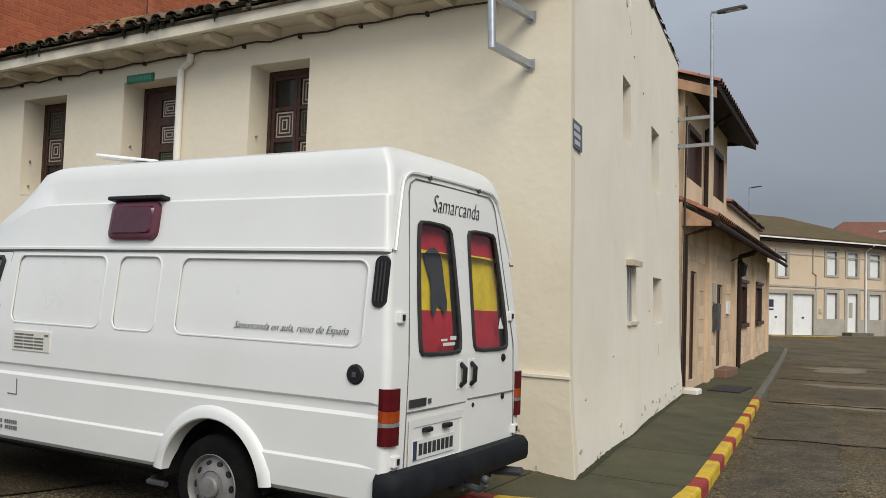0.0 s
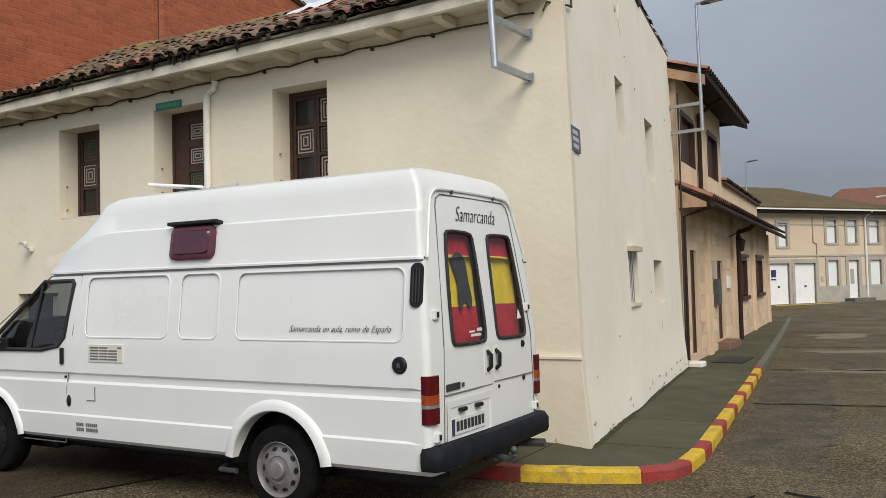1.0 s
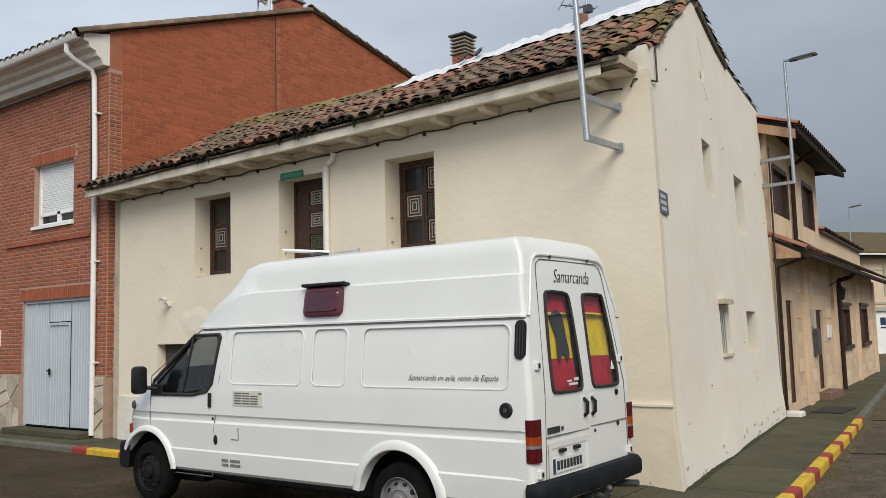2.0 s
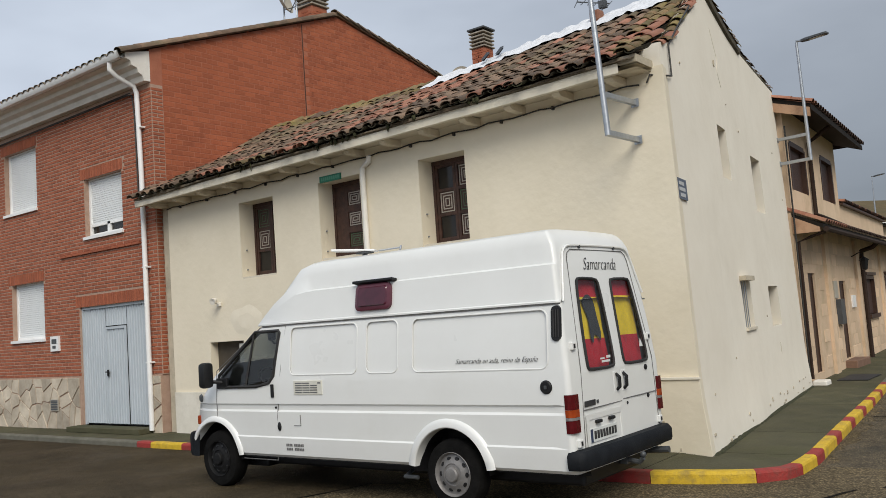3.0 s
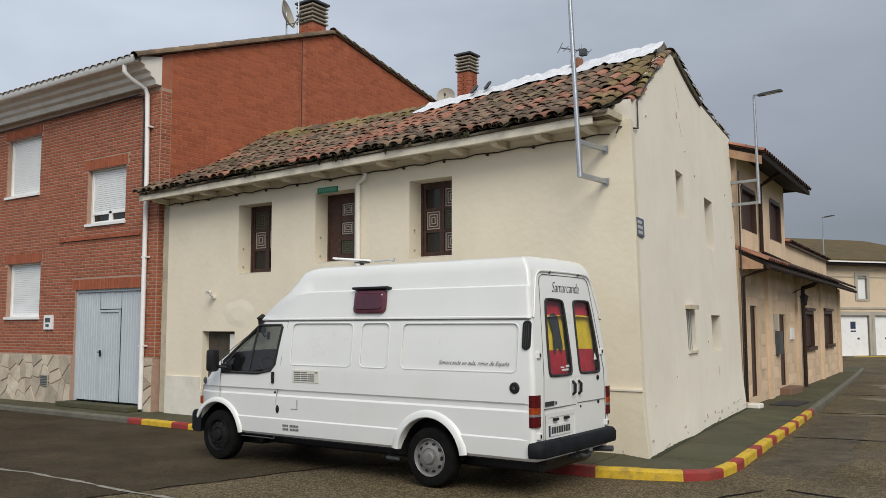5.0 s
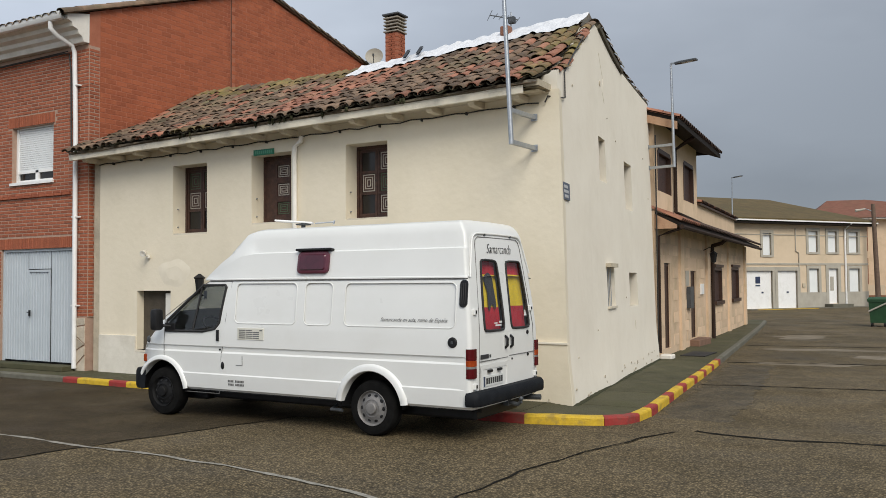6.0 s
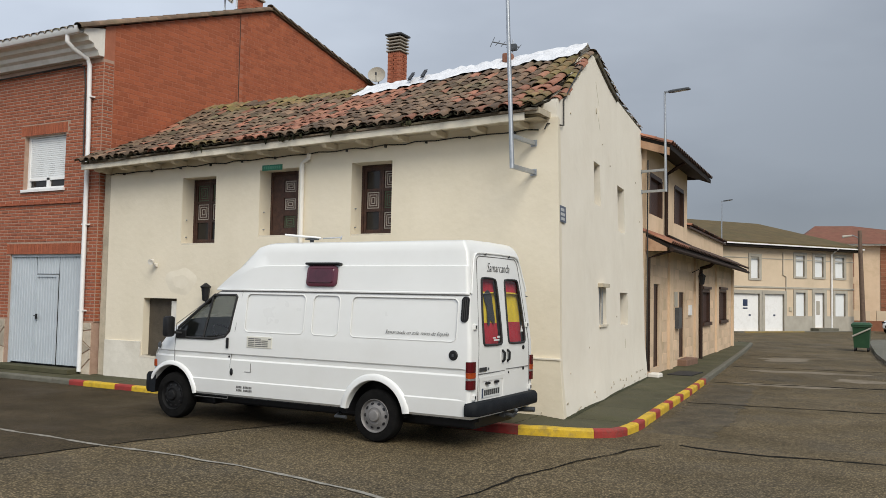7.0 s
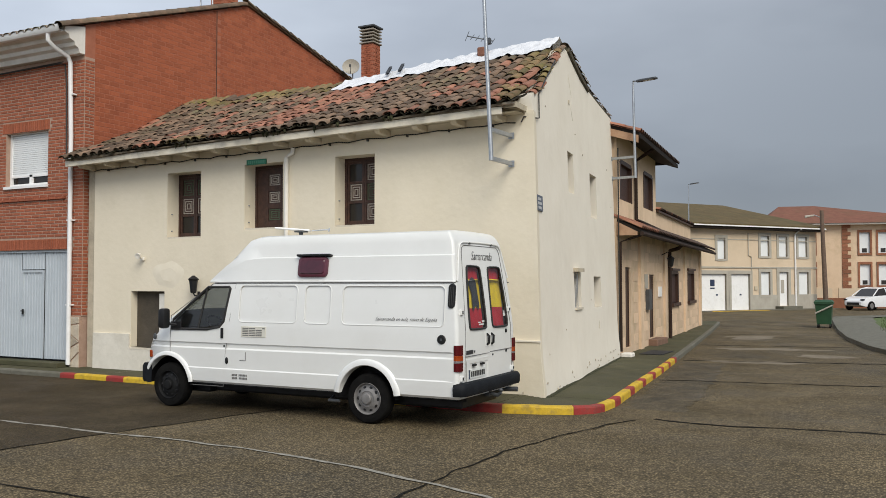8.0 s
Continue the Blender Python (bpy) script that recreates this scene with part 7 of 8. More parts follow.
def take(bm, poly, axes, ok=lambda f: True):
    """Cuts the convex outline poly, seen along the third axis, out of bm and returns what was inside it as a bmesh."""
    e1, e2 = Vector(axes[0]), Vector(axes[1])
    for i in range(len(poly)):
        a, b = poly[i], poly[(i + 1) % len(poly)]
        n2 = (b[1] - a[1], -(b[0] - a[0]))
        n = (e1 * n2[0] + e2 * n2[1]).normalized()
        p = e1 * a[0] + e2 * a[1]
        fs = [f for f in bm.faces if ok(f)]
        geom = list({v for f in fs for v in f.verts}) + list({e for f in fs for e in f.edges}) + fs
        bmesh.ops.bisect_plane(bm, geom=geom, dist=1e-5, plane_co=p, plane_no=n)
    area = sum(poly[i][0] * poly[(i + 1) % len(poly)][1] - poly[(i + 1) % len(poly)][0] * poly[i][1] for i in range(len(poly)))
    sgn = 1 if area > 0 else -1

    def inside(c):
        x, y = c.dot(e1), c.dot(e2)
        return all(sgn * ((b[0] - a[0]) * (y - a[1]) - (b[1] - a[1]) * (x - a[0])) > -1e-6 for a, b in zip(poly, poly[1:] + poly[:1]))

    got = [f for f in bm.faces if ok(f) and inside(f.calc_center_median())]
    out = bmesh.new()
    made = {}
    for f in got:
        for v in f.verts:
            if v not in made:
                made[v] = out.verts.new(v.co)
        out.faces.new([made[v] for v in f.verts])
    bmesh.ops.delete(bm, geom=got, context="FACES")
    return out


XZ = ((1, 0, 0), (0, 0, 1))
YZ = ((0, 1, 0), (0, 0, 1))
near_side = lambda f: f.calc_center_median().y < VY + 0.25
far_side = lambda f: f.calc_center_median().y > VY + VW - 0.25


def van_glass(bm, material, parent, label=""):
    ob = part("window_glass", bm, material, parent, label)
    ob.visible_shadow = False
    return ob


def seal(poly, at, r, parent, material=M_RUBBER, name="window_seal"):
    """A rubber bead round an outline; at maps its points into the world."""
    bm = bmesh.new()
    tube(bm, [at(*p) for p in poly], r, 6, closed=True)
    return part(name, bm, material, parent, smooth=True)


def soften(poly, closed=True):
    """Cuts the corners of an outline."""
    out = [] if closed else [poly[0]]
    for a, b in zip(poly, poly[1:] + poly[:1] if closed else poly[1:]):
        out += [tuple(p + (q - p) * k for p, q in zip(a, b)) for k in (0.22, 0.78)]
    return out if closed else out + [poly[-1]]


def on_side(x, z):
    return (x, side_y(z) - 0.002, z)


def text_part(body, size_x, m, material, parent, name="lettering", shear=0.25, stretch=1.0, label=""):
    """Lettering in the built-in font, size_x metres wide, laid in the xy plane of m."""
    cu = bpy.data.curves.new(name, "FONT")
    cu.body, cu.align_x, cu.align_y, cu.shear, cu.extrude, cu.resolution_u, cu.offset = body, "CENTER", "CENTER", shear, 0.002, 3, -0.021
    ob = bpy.data.objects.new(name, cu)
    scene.collection.objects.link(ob)
    bpy.context.view_layer.update()
    me = bpy.data.meshes.new_from_object(ob.evaluated_get(bpy.context.evaluated_depsgraph_get()))
    bpy.data.objects.remove(ob)
    bm = bmesh.new()
    bm.from_mesh(me)
    bpy.data.meshes.remove(me)
    w = max(v.co.x for v in bm.verts) - min(v.co.x for v in bm.verts)
    k = size_x / w
    bmesh.ops.transform(bm, matrix=m @ Matrix.Diagonal((k, k * stretch, 1, 1)), verts=bm.verts)
    return part(name, bm, material, parent, label)


def wheel(x, y, out, parent, rim_material, label):
    """out: -1 when the outer face looks towards -y."""
    m = Matrix.Translation((x, y, 0.335)) @ pose(0, 0, 0, 90 if out < 0 else -90, 0, 0)
    w = 0.10
    bm = bmesh.new()
    lathe(bm, [(0.20, -w), (0.27, -w - 0.004), (0.312, -w + 0.008), (0.328, -w + 0.03), (0.335, -0.04), (0.335, 0.04), (0.328, w - 0.03), (0.312, w - 0.008), (0.27, w + 0.004), (0.215, w), (0.20, w - 0.02), (0.20, -w)], m, 40)
    tyre = part("tyre", bm, M_TYRE, parent, label, smooth=True)
    bm = bmesh.new()
    lathe(bm, [(0.212, w + 0.002), (0.208, w + 0.008), (0.198, w - 0.004), (0.192, w - 0.03), (0.172, w - 0.028), (0.135, w - 0.008), (0.105, w + 0.004), (0.098, w - 0.004), (0.07, w - 0.002)], m, 40)
    part("rim", bm, rim_material, tyre, smooth=True)
    bm = bmesh.new()
    lathe(bm, [(0.072, w - 0.004), (0.072, w + 0.022), (0.062, w + 0.034), (0.03, w + 0.038), (0.0, w + 0.038)], m, 24)
    part("hub_cap", bm, rim_material, tyre, smooth=True)
    for k in range(10):
        bm = bmesh.new()
        t = radians(36 * k)
        mm = m @ Matrix.Translation((0.155 * math.cos(t), 0.155 * math.sin(t), w - 0.017)) @ pose(0, 0, 0, 0, 0, 36 * k) @ pose(0, 0, 0, 0, 22, 0)
        lathe(bm, [(0.0, 0.006), (0.017, 0.006), (0.021, -0.004)], mm @ Matrix.Diagonal((0.85, 1.25, 1, 1)), 10)
        part("rim_hole", bm, M_BLACK, tyre)
    return tyre


def rod(bm, *pts, r=0.02):
    return tube(bm, pts, r, 8)


def build_van():
    van = thing("van", (-5.4, 5.34, 0.0), "white long high-roof camper van with a raised roof", "van")
    body_bm = bmesh.new()
    rows = van_rows()
    quads(body_bm, rows)
    body_bm.faces.new([body_bm.verts.new(p) for p in rows[-1]])
    bmesh.ops.remove_doubles(body_bm, verts=body_bm.verts, dist=1e-5)
    # the rear face, one grid from sill to roof
    rear_bm = bmesh.new()
    zs = LOW[:-1] + CAP[3:-1]
    grid = []
    for z, v in zs:
        if 0.6 < z < 1.01:
            v = 0.004
        a, b = VY + v + 0.05, VY + VW - v - 0.05
        top = 0.09 * max(0, (z - 2.36) / 0.21) ** 2
        grid.append([(VX - lean(z) - top + 0.012 * (1 - (2 * k / 12 - 1) ** 2), a + (b - a) * k / 12, z) for k in range(13)])
    grid.append([(x, y, 2.57 + 0.01 * (1 - abs(2 * k / 12 - 1))) for k, (x, y, z) in enumerate(grid[-1])])
    quads(rear_bm, grid)
    # wheel arches
    for cx, lip in ((-4.06, 0.085), (-7.63, 0.062)):
        circle = [(cx + 0.445 * math.cos(radians(15 * k)), 0.345 + 0.445 * math.sin(radians(15 * k))) for k in range(24)]
        take(body_bm, circle, XZ, lambda f: f.calc_center_median().z < 1.0).free()
        for sgn, y0 in ((-1, VY), (1, VY + VW)):
            bm = bmesh.new()
            arc = []
            for k in range(29):
                t = radians(7 + (166 if cx > -6 else 146) * k / 28)
                fade = min(1, (min(k, 28 - k) + 1) / 4)
                arc.append([(cx + r * math.cos(t), y0 + sgn * o * (0.4 + 0.6 * fade), 0.345 + r * math.sin(t)) for r, o in ((0.43, -0.10), (0.434, 0.012), (0.443, 0.022), (0.443 + lip * 0.5, 0.020), (0.443 + lip * 0.8, 0.010), (0.443 + lip, -0.012))])
            quads(bm, arc)
            part("wheel_arch", bm, M_PAINT, van, smooth=True)
            bm = bmesh.new()
            quads(bm, [[(cx + 0.44 * math.cos(radians(9 * k)), y0 - sgn * d, 0.345 + 0.44 * math.sin(radians(9 * k))) for d in (0.02, 0.35)] for k in range(21)])
            bm.faces.new([bm.verts.new((cx + 0.44 * math.cos(radians(9 * k)), y0 - sgn * 0.35, 0.345 + 0.44 * math.sin(radians(9 * k)))) for k in range(21)])
            part("wheel_well", bm, M_BLACK, van)
    # doors of the cab, with their windows, on both sides
    door_poly = [(-6.57, 0.36), (-6.36, 1.868), (-6.80, 1.868), (-7.585, 1.385), (-7.585, 0.62), (-7.2, 0.36)][::-1]
    win_poly = [(-6.62, 1.235), (-6.545, 1.31), (-6.455, 1.80), (-6.475, 1.822), (-6.875, 1.822), (-7.53, 1.33), (-7.55, 1.19), (-6.85, 1.195)]
    for side, ok in ((0, near_side), (1, far_side)):
        door_bm = take(body_bm, door_poly, XZ, ok)
        glass_bm = take(door_bm, win_poly, XZ)
        door = part("cab_door", door_bm, M_PAINT, van, "white cab door", smooth=19)
        van_glass(glass_bm, M_CLEAR, door)
        put = (lambda x, z, o=0.0: (x, side_y(z) - o, z)) if side == 0 else (lambda x, z, o=0.0: (x, 2 * VY + VW - side_y(z) + o, z))
        seal(win_poly, lambda x, z: put(x, z, 0.003), 0.02, door)
        bm = bmesh.new()
        tube(bm, [put(-6.90, 1.81, 0.004), put(-7.03, 1.20, 0.004)], 0.014, 6)
        part("quarter_bar", bm, M_RUBBER, door)
        gap = [(-6.57, 0.36), (-6.5, 0.86), (-6.43, 1.36), (-6.36, 1.868), (-6.80, 1.868), (-7.2, 1.62), (-7.585, 1.385), (-7.588, 1.0), (-7.586, 0.83)]
        bm = bmesh.new()
        tube(bm, [put(x, z, -0.002) for x, z in gap], 0.0055, 5)
        tube(bm, [put(x, z, -0.002) for x, z in ((-6.57, 0.36), (-6.9, 0.36), (-7.18, 0.36))], 0.0055, 5)
        part("door_gap", bm, M_SEAM, door)
        # mirror
        s = -1 if side == 0 else 1
        y0 = VY if side == 0 else VY + VW
        bm = bmesh.new()
        box(bm, -7.60, -7.47, y0 + s * 0.10, y0 + s * 0.25, 1.20, 1.50, bevel=0.04)
        mirror = part("mirror", bm, M_BLACK, door, "black door mirror", smooth=True)
        bm = bmesh.new()
        rod(bm, (-7.45, y0 - s * 0.0, 1.25), (-7.52, y0 + s * 0.12, 1.27), r=0.022)
        box(bm, -7.56, -7.36, y0 - s * 0.02, y0 + s * 0.015, 1.19, 1.30, bevel=0.01)
        part("mirror_arm", bm, M_BLACK, door)
        # handle, lock, small latch
        bm = bmesh.new()
        box(bm, -6.58, -6.535, *sorted((put(0, 1.15)[1] + s * 0.002, put(0, 1.15)[1] + s * 0.022)), 1.07, 1.22, bevel=0.008)
        part("door_handle", bm, M_BLACK, door)
    # sunken panels of the side
    P = [(-6.27, -5.23, 1.315, 1.845), (-5.10, -4.66, 1.315, 1.845), (-4.47, -2.90, 1.315, 1.838)]
    for x0, x1, z0, z1 in P:
        for ok in (near_side, far_side):
            pb = take(body_bm, rounded(x0, x1, z0, z1, 0.075, 4), XZ, ok)
            bmesh.ops.recalc_face_normals(pb, faces=pb.faces)
            c = sum((f.normal.y for f in pb.faces))
            if (c > 0) == (ok is near_side):
                bmesh.ops.reverse_faces(pb, faces=pb.faces)
            bmesh.ops.inset_region(pb, faces=list(pb.faces), thickness=0.02, depth=-0.016, use_even_offset=True)
            part("side_panel", pb, M_PAINT, van, smooth=12)
            bm = bmesh.new()
            edge = (lambda x, z: (x, side_y(z) + 0.002, z)) if ok is near_side else (lambda x, z: (x, 2 * VY + VW - side_y(z) - 0.002, z))
            tube(bm, [edge(x, z) for x, z in rounded(x0, x1, z0, z1, 0.075, 5)], 0.0085, 6, closed=True)
            part("panel_bead", bm, M_PAINT, van, smooth=True)
    # windscreen
    ws = take(body_bm, [(-4.22 + VX, VY + 0.14), (-4.78 + VX, VY + 0.14), (-4.78 + VX, VY + VW - 0.14), (-4.22 + VX, VY + VW - 0.14)], ((1, 0, 0), (0, 1, 0)), lambda f: f.calc_center_median().z > 1.36)
    van_glass(ws, M_CLEAR, van, "windscreen")
    # rear doors with windows
    for k, (y0, y1, wy) in enumerate(((4.565, 5.331, (4.715, 5.235, 4.775)), (5.339, 6.115, (5.425, 5.96, 5.44)))):
        ttop = 2.375
        if k == 0:
            poly = [(y0, 0.50), (y1, 0.50), (y1, ttop), (4.80, ttop), (4.735, 2.34), (4.71, 2.28), (4.60, 1.3)]
            wp = [(4.72, 1.30), (4.745, 1.27), (5.20, 1.265), (5.235, 1.30), (5.235, 1.5), (5.205, 2.04), (5.17, 2.095), (4.83, 2.105), (4.785, 2.07), (4.73, 1.6)]
        else:
            poly = [(y0, 0.50), (y1, 0.50), (6.08, 1.3), (5.93, 2.28), (5.90, 2.34), (5.84, ttop), (y0, ttop)]
            wp = [(5.43, 1.31), (5.46, 1.27), (5.92, 1.265), (5.955, 1.30), (5.94, 1.55), (5.865, 2.06), (5.83, 2.095), (5.475, 2.095), (5.445, 2.05), (5.43, 1.6)]
        wp = soften(wp)
        db = take(rear_bm, poly, YZ)
        gb = take(db, wp, YZ)
        door = part("rear_door", db, M_PAINT, van, "white rear door", smooth=True)
        van_glass(gb, M_REARGLASS, door)
        seal(wp, lambda y, z: (VX - lean(z) + 0.016, y, z), 0.015, door)
        bm = bmesh.new()
        edge = poly[poly.index((y1, ttop)):] + poly[:1] if k == 0 else poly[1:]
        tube(bm, [(VX - lean(z) + 0.008, y, z) for y, z in edge], 0.0045, 5)
        part("door_gap", bm, M_SEAM, door)
        bm = bmesh.new()
        hy = 5.24 if k == 0 else 5.385
        box(bm, VX + 0.006, VX + 0.014, hy - 0.05 if k == 0 else hy - 0.035, hy + 0.035 if k == 0 else hy + 0.06, 1.02, 1.215, bevel=0.003)
        part("handle_recess", bm, M_PAINT, door)
        bm = bmesh.new()
        rod(bm, (VX + 0.012, hy, 1.045), (VX + 0.045, hy, 1.07), (VX + 0.048, hy, 1.16), (VX + 0.012, hy, 1.19), r=0.017)
        part("door_handle", bm, M_BLACK, door, smooth=True)
        for z in (1.50, 0.66):
            bm = bmesh.new()
            yy = (4.52 if z > 1 else 4.47) if k == 0 else (6.05 if z > 1 else 6.12)
            box(bm, VX - lean(z) - 0.045, VX - lean(z) + 0.03, yy - 0.035, yy + 0.035, z - 0.035, z + 0.035, bevel=0.008)
            hinge = part("hinge", bm, M_PAINT, door)
            bm = bmesh.new()
            box(bm, VX - lean(z) + 0.03, VX - lean(z) + 0.036, yy - 0.012, yy + 0.012, z - 0.018, z + 0.018)
            part("hinge_pin", bm, M_BLACK, door)
        # flag curtain: red, yellow, red
        yy0, yy1 = wp[0][0] - 0.01, max(p[0] for p in wp) + 0.01
        for name, z0, z1, m in (("upper_red_stripe", 1.935, 2.14, M_FLAG_RED), ("yellow_stripe", 1.545, 1.935, M_FLAG_YELLOW), ("lower_red_stripe", 1.24, 1.545, M_FLAG_RED)):
            bm = bmesh.new()
            quads(bm, [[(VX - lean(z) - 0.045 + 0.014 * noise.noise(Vector((y * 9, z * 4, 5 + k))), y, z - 0.02 * (y - yy0)) for y in np.linspace(yy0, yy1, 22)] for z in np.linspace(z0, z1, 10)])
            part(name, bm, m, door, "flag cloth hung behind the window", smooth=True)
    bm = bmesh.new()
    blob = soften(soften([(4.88, 1.90), (5.02, 1.965), (5.12, 1.90), (5.13, 1.72), (5.16, 1.60), (5.13, 1.50), (5.08, 1.56), (5.02, 1.58), (4.97, 1.48), (4.94, 1.56), (4.96, 1.72), (4.92, 1.80)]))
    bm.faces.new([bm.verts.new((VX - lean(z) - 0.024, y, z)) for y, z in blob])
    part("dark_print", bm, M_FLAG_BLACK, van, "plain dark shape printed on the flag")
    for y0, y1, z0, z1 in ((5.0, 5.16, 1.315, 1.335), (4.98, 5.06, 1.345, 1.36), (5.10, 5.18, 1.35, 1.375)):
        part("sticker", box(bmesh.new(), VX - lean(z0) + 0.014, VX - lean(z0) + 0.016, y0, y1, z0, z1), M_PLATE, van, "small pale sticker on the rear glass")
    bm = bmesh.new()
    vs = quads(bm, [[(VX - lean(z) + x, y, z) for y, z in ((5.83, 1.41), (5.91, 1.41), (5.87, 1.49))] for x in (0.013, 0.016)], close=True)
    bm.faces.new(vs[1])
    part("sticker", bm, M_PLATE, van, "small pale three-cornered sticker")
    # rear face rest, body, roof
    body = part("body", body_bm, M_PAINT, van, "white steel body shell", smooth=19)
    part("rear_frame", rear_bm, M_PAINT, van, smooth=19)
    bm = bmesh.new()
    crow = cap_rows()
    quads(bm, crow)
    bm.faces.new([bm.verts.new(p) for p in crow[-1]])
    bmesh.ops.remove_doubles(bm, verts=bm.verts, dist=1e-5)
    rf = part("raised_roof", bm, M_PAINT, van, "white moulded high roof", smooth=24)
    bm = bmesh.new()
    for s in (0, 1):
        f = (lambda y: y) if s == 0 else (lambda y: 2 * VY + VW - y)
        tube(bm, [(VX - 0.06 - k * 0.2, f(VY + 0.070), 1.882) for k in range(21)], 0.0075, 5)
    part("roof_joint", bm, M_SEAM, rf)
    # bead over the rear doors
    bm = bmesh.new()
    bead = [(4.50, 1.90), (4.62, 2.28), (4.66, 2.36), (4.73, 2.405), (4.82, 2.415), (5.34, 2.42), (5.82, 2.415), (5.92, 2.40), (5.99, 2.34), (6.02, 2.26), (6.13, 1.95)]
    tube(bm, [(VX - lean(z) + 0.012, y, z) for y, z in soften(bead, False)], 0.011, 6)
    part("rain_gutter", bm, M_PAINT, rf, smooth=True)
    for y in (4.98, 5.68):
        bm = box(bmesh.new(), VX - lean(2.4) - 0.01, VX - lean(2.4) + 0.022, y - 0.014, y + 0.014, 2.39, 2.418, bevel=0.004)
        part("latch", bm, M_LAMP, rf)
    # number plate bay
    bm = bmesh.new()
    out = [(4.60, 0.565), (5.295, 0.565), (5.295, 0.885), (4.60, 0.885)]
    inn = [(4.65, 0.605), (5.26, 0.605), (5.26, 0.835), (4.65, 0.835)]
    vs = quads(bm, [[(VX + 0.016, y, z) for y, z in out], [(VX + 0.022, y, z) for y, z in out], [(VX + 0.020, y, z) for y, z in inn], [(VX + 0.013, y, z) for y, z in inn]], close=True)
    bm.faces.new(vs[-1])
    part("plate_bay", bm, M_PAINT, van)
    bm = box(bmesh.new(), VX + 0.016, VX + 0.022, 4.645, 5.165, 0.635, 0.755, bevel=0.002)
    pl = part("number_plate", bm, M_PLATE, van)
    bm = box(bmesh.new(), VX + 0.0225, VX + 0.024, 4.648, 4.69, 0.638, 0.752)
    part("plate_band", bm, M_BLUE, pl)
    for k in range(8):
        y = 4.715 + k * 0.055
        part("plate_bar", box(bmesh.new(), VX + 0.0225, VX + 0.024, y, y + 0.042, 0.66, 0.73), M_INK, pl)
    for y in (4.80, 5.05):
        bm = bmesh.new()
        box(bm, VX + 0.015, VX + 0.05, y - 0.045, y + 0.045, 0.795, 0.825, bevel=0.008)
        part("plate_lamp", bm, M_BLACK, van)
    # creases of the rear doors: their shade line drawn as a thin dark tube
    for z0, y0, y1 in ((0.93, 4.58, 5.32), (0.945, 5.35, 6.10)):
        bm = bmesh.new()
        tube(bm, [(VX + 0.013, y0, z0), (VX + 0.016, (y0 + y1) / 2, z0), (VX + 0.010, y1, z0)], 0.005, 5)
        part("pressed_line", bm, M_SEAM, van)
    bm = bmesh.new()
    box(bm, VX + 0.012, VX + 0.017, 4.60, 4.80, 0.955, 1.005, bevel=0.002)
    part("badge", bm, M_INK, van)
    bm = bmesh.new()
    box(bm, VX + 0.012, VX + 0.017, 4.825, 4.86, 0.965, 0.995)
    part("badge", bm, M_LAMP, van)
    for y, z, r in ((5.90, 1.20, 0.028), (5.43, 0.90, 0.016), (5.90, 0.92, 0.022)):
        bm = bmesh.new()
        lathe(bm, [(0, 0.014), (r * 0.7, 0.014), (r, 0.008), (r, -0.005)], Matrix.Translation((VX + 0.006, y, z)) @ pose(0, 0, 0, 0, 90, 0), 14)
        part("lock_cap", bm, M_BLACK, van, smooth=True)
    # rear lights
    for yy, s in ((VY + 0.02, 1), (VY + VW - 0.02, -1)):
        for name, z0, z1, m in (("brake_lens", 0.755, 0.862, M_RED_LENS), ("reversing_lens", 0.864, 0.888, M_CLEAR_LENS), ("amber_lens", 0.89, 0.955, M_AMBER_LENS), ("tail_lens", 0.957, 1.085, M_RED_LENS)):
            bm = bmesh.new()
            ring = [(VX - 0.055, -0.020), (VX - 0.02, -0.026), (VX + 0.010, -0.012), (VX + 0.024, 0.02), (VX + 0.026, 0.088), (VX + 0.008, 0.098), (VX - 0.05, 0.098)]
            vs = quads(bm, [[(x, yy + s * o, z) for x, o in ring] for z in (z0, z1)], close=True)
            bm.faces.new(vs[0])
            bm.faces.new(vs[1])
            part(name, bm, m, van)
    # bumpers
    bm = bmesh.new()
    path = [(VX - 0.30, VY - 0.005), (VX - 0.06, VY - 0.022), (VX + 0.05, VY - 0.01), (VX + 0.105, VY + 0.06), (VX + 0.115, VY + 0.5), (VX + 0.12, VY + VW / 2), (VX + 0.115, VY + VW - 0.5), (VX + 0.105, VY + VW - 0.06), (VX + 0.05, VY + VW + 0.01), (VX - 0.06, VY + VW + 0.022), (VX - 0.30, VY + VW + 0.005)]
    prof = [(0.012, 0.44), (0.0, 0.47), (0.0, 0.56), (0.03, 0.60), (0.09, 0.61), (0.10, 0.60), (0.10, 0.44)]
    rows = []
    for i, (x, y) in enumerate(path):
        a, b = path[max(0, i - 1)], path[min(len(path) - 1, i + 1)]
        t = Vector((b[0] - a[0], b[1] - a[1])).normalized()
        n = Vector((-t.y, t.x))
        rows.append([(x + n.x * o, y + n.y * o, z) for o, z in prof])
    rows = rows[1:-1]
    vs = quads(bm, rows, close=True)
    bm.faces.new(vs[0])
    bm.faces.new(vs[-1])
    part("rear_bumper", bm, M_BUMPER, van, "dark grey plastic rear bumper", smooth=True)
    bm = bmesh.new()
    path = [(-8.075, VY - 0.012), (-8.15, VY + 0.008), (-8.215, VY + 0.09), (-8.26, VY + 0.40), (-8.28, VY + VW / 2), (-8.26, VY + VW - 0.40), (-8.215, VY + VW - 0.09), (-8.15, VY + VW - 0.008), (-8.075, VY + VW + 0.012)]
    rows = [[(x, y, z) for z in (0.36, 0.40)] for x, y in path]
    rows = []
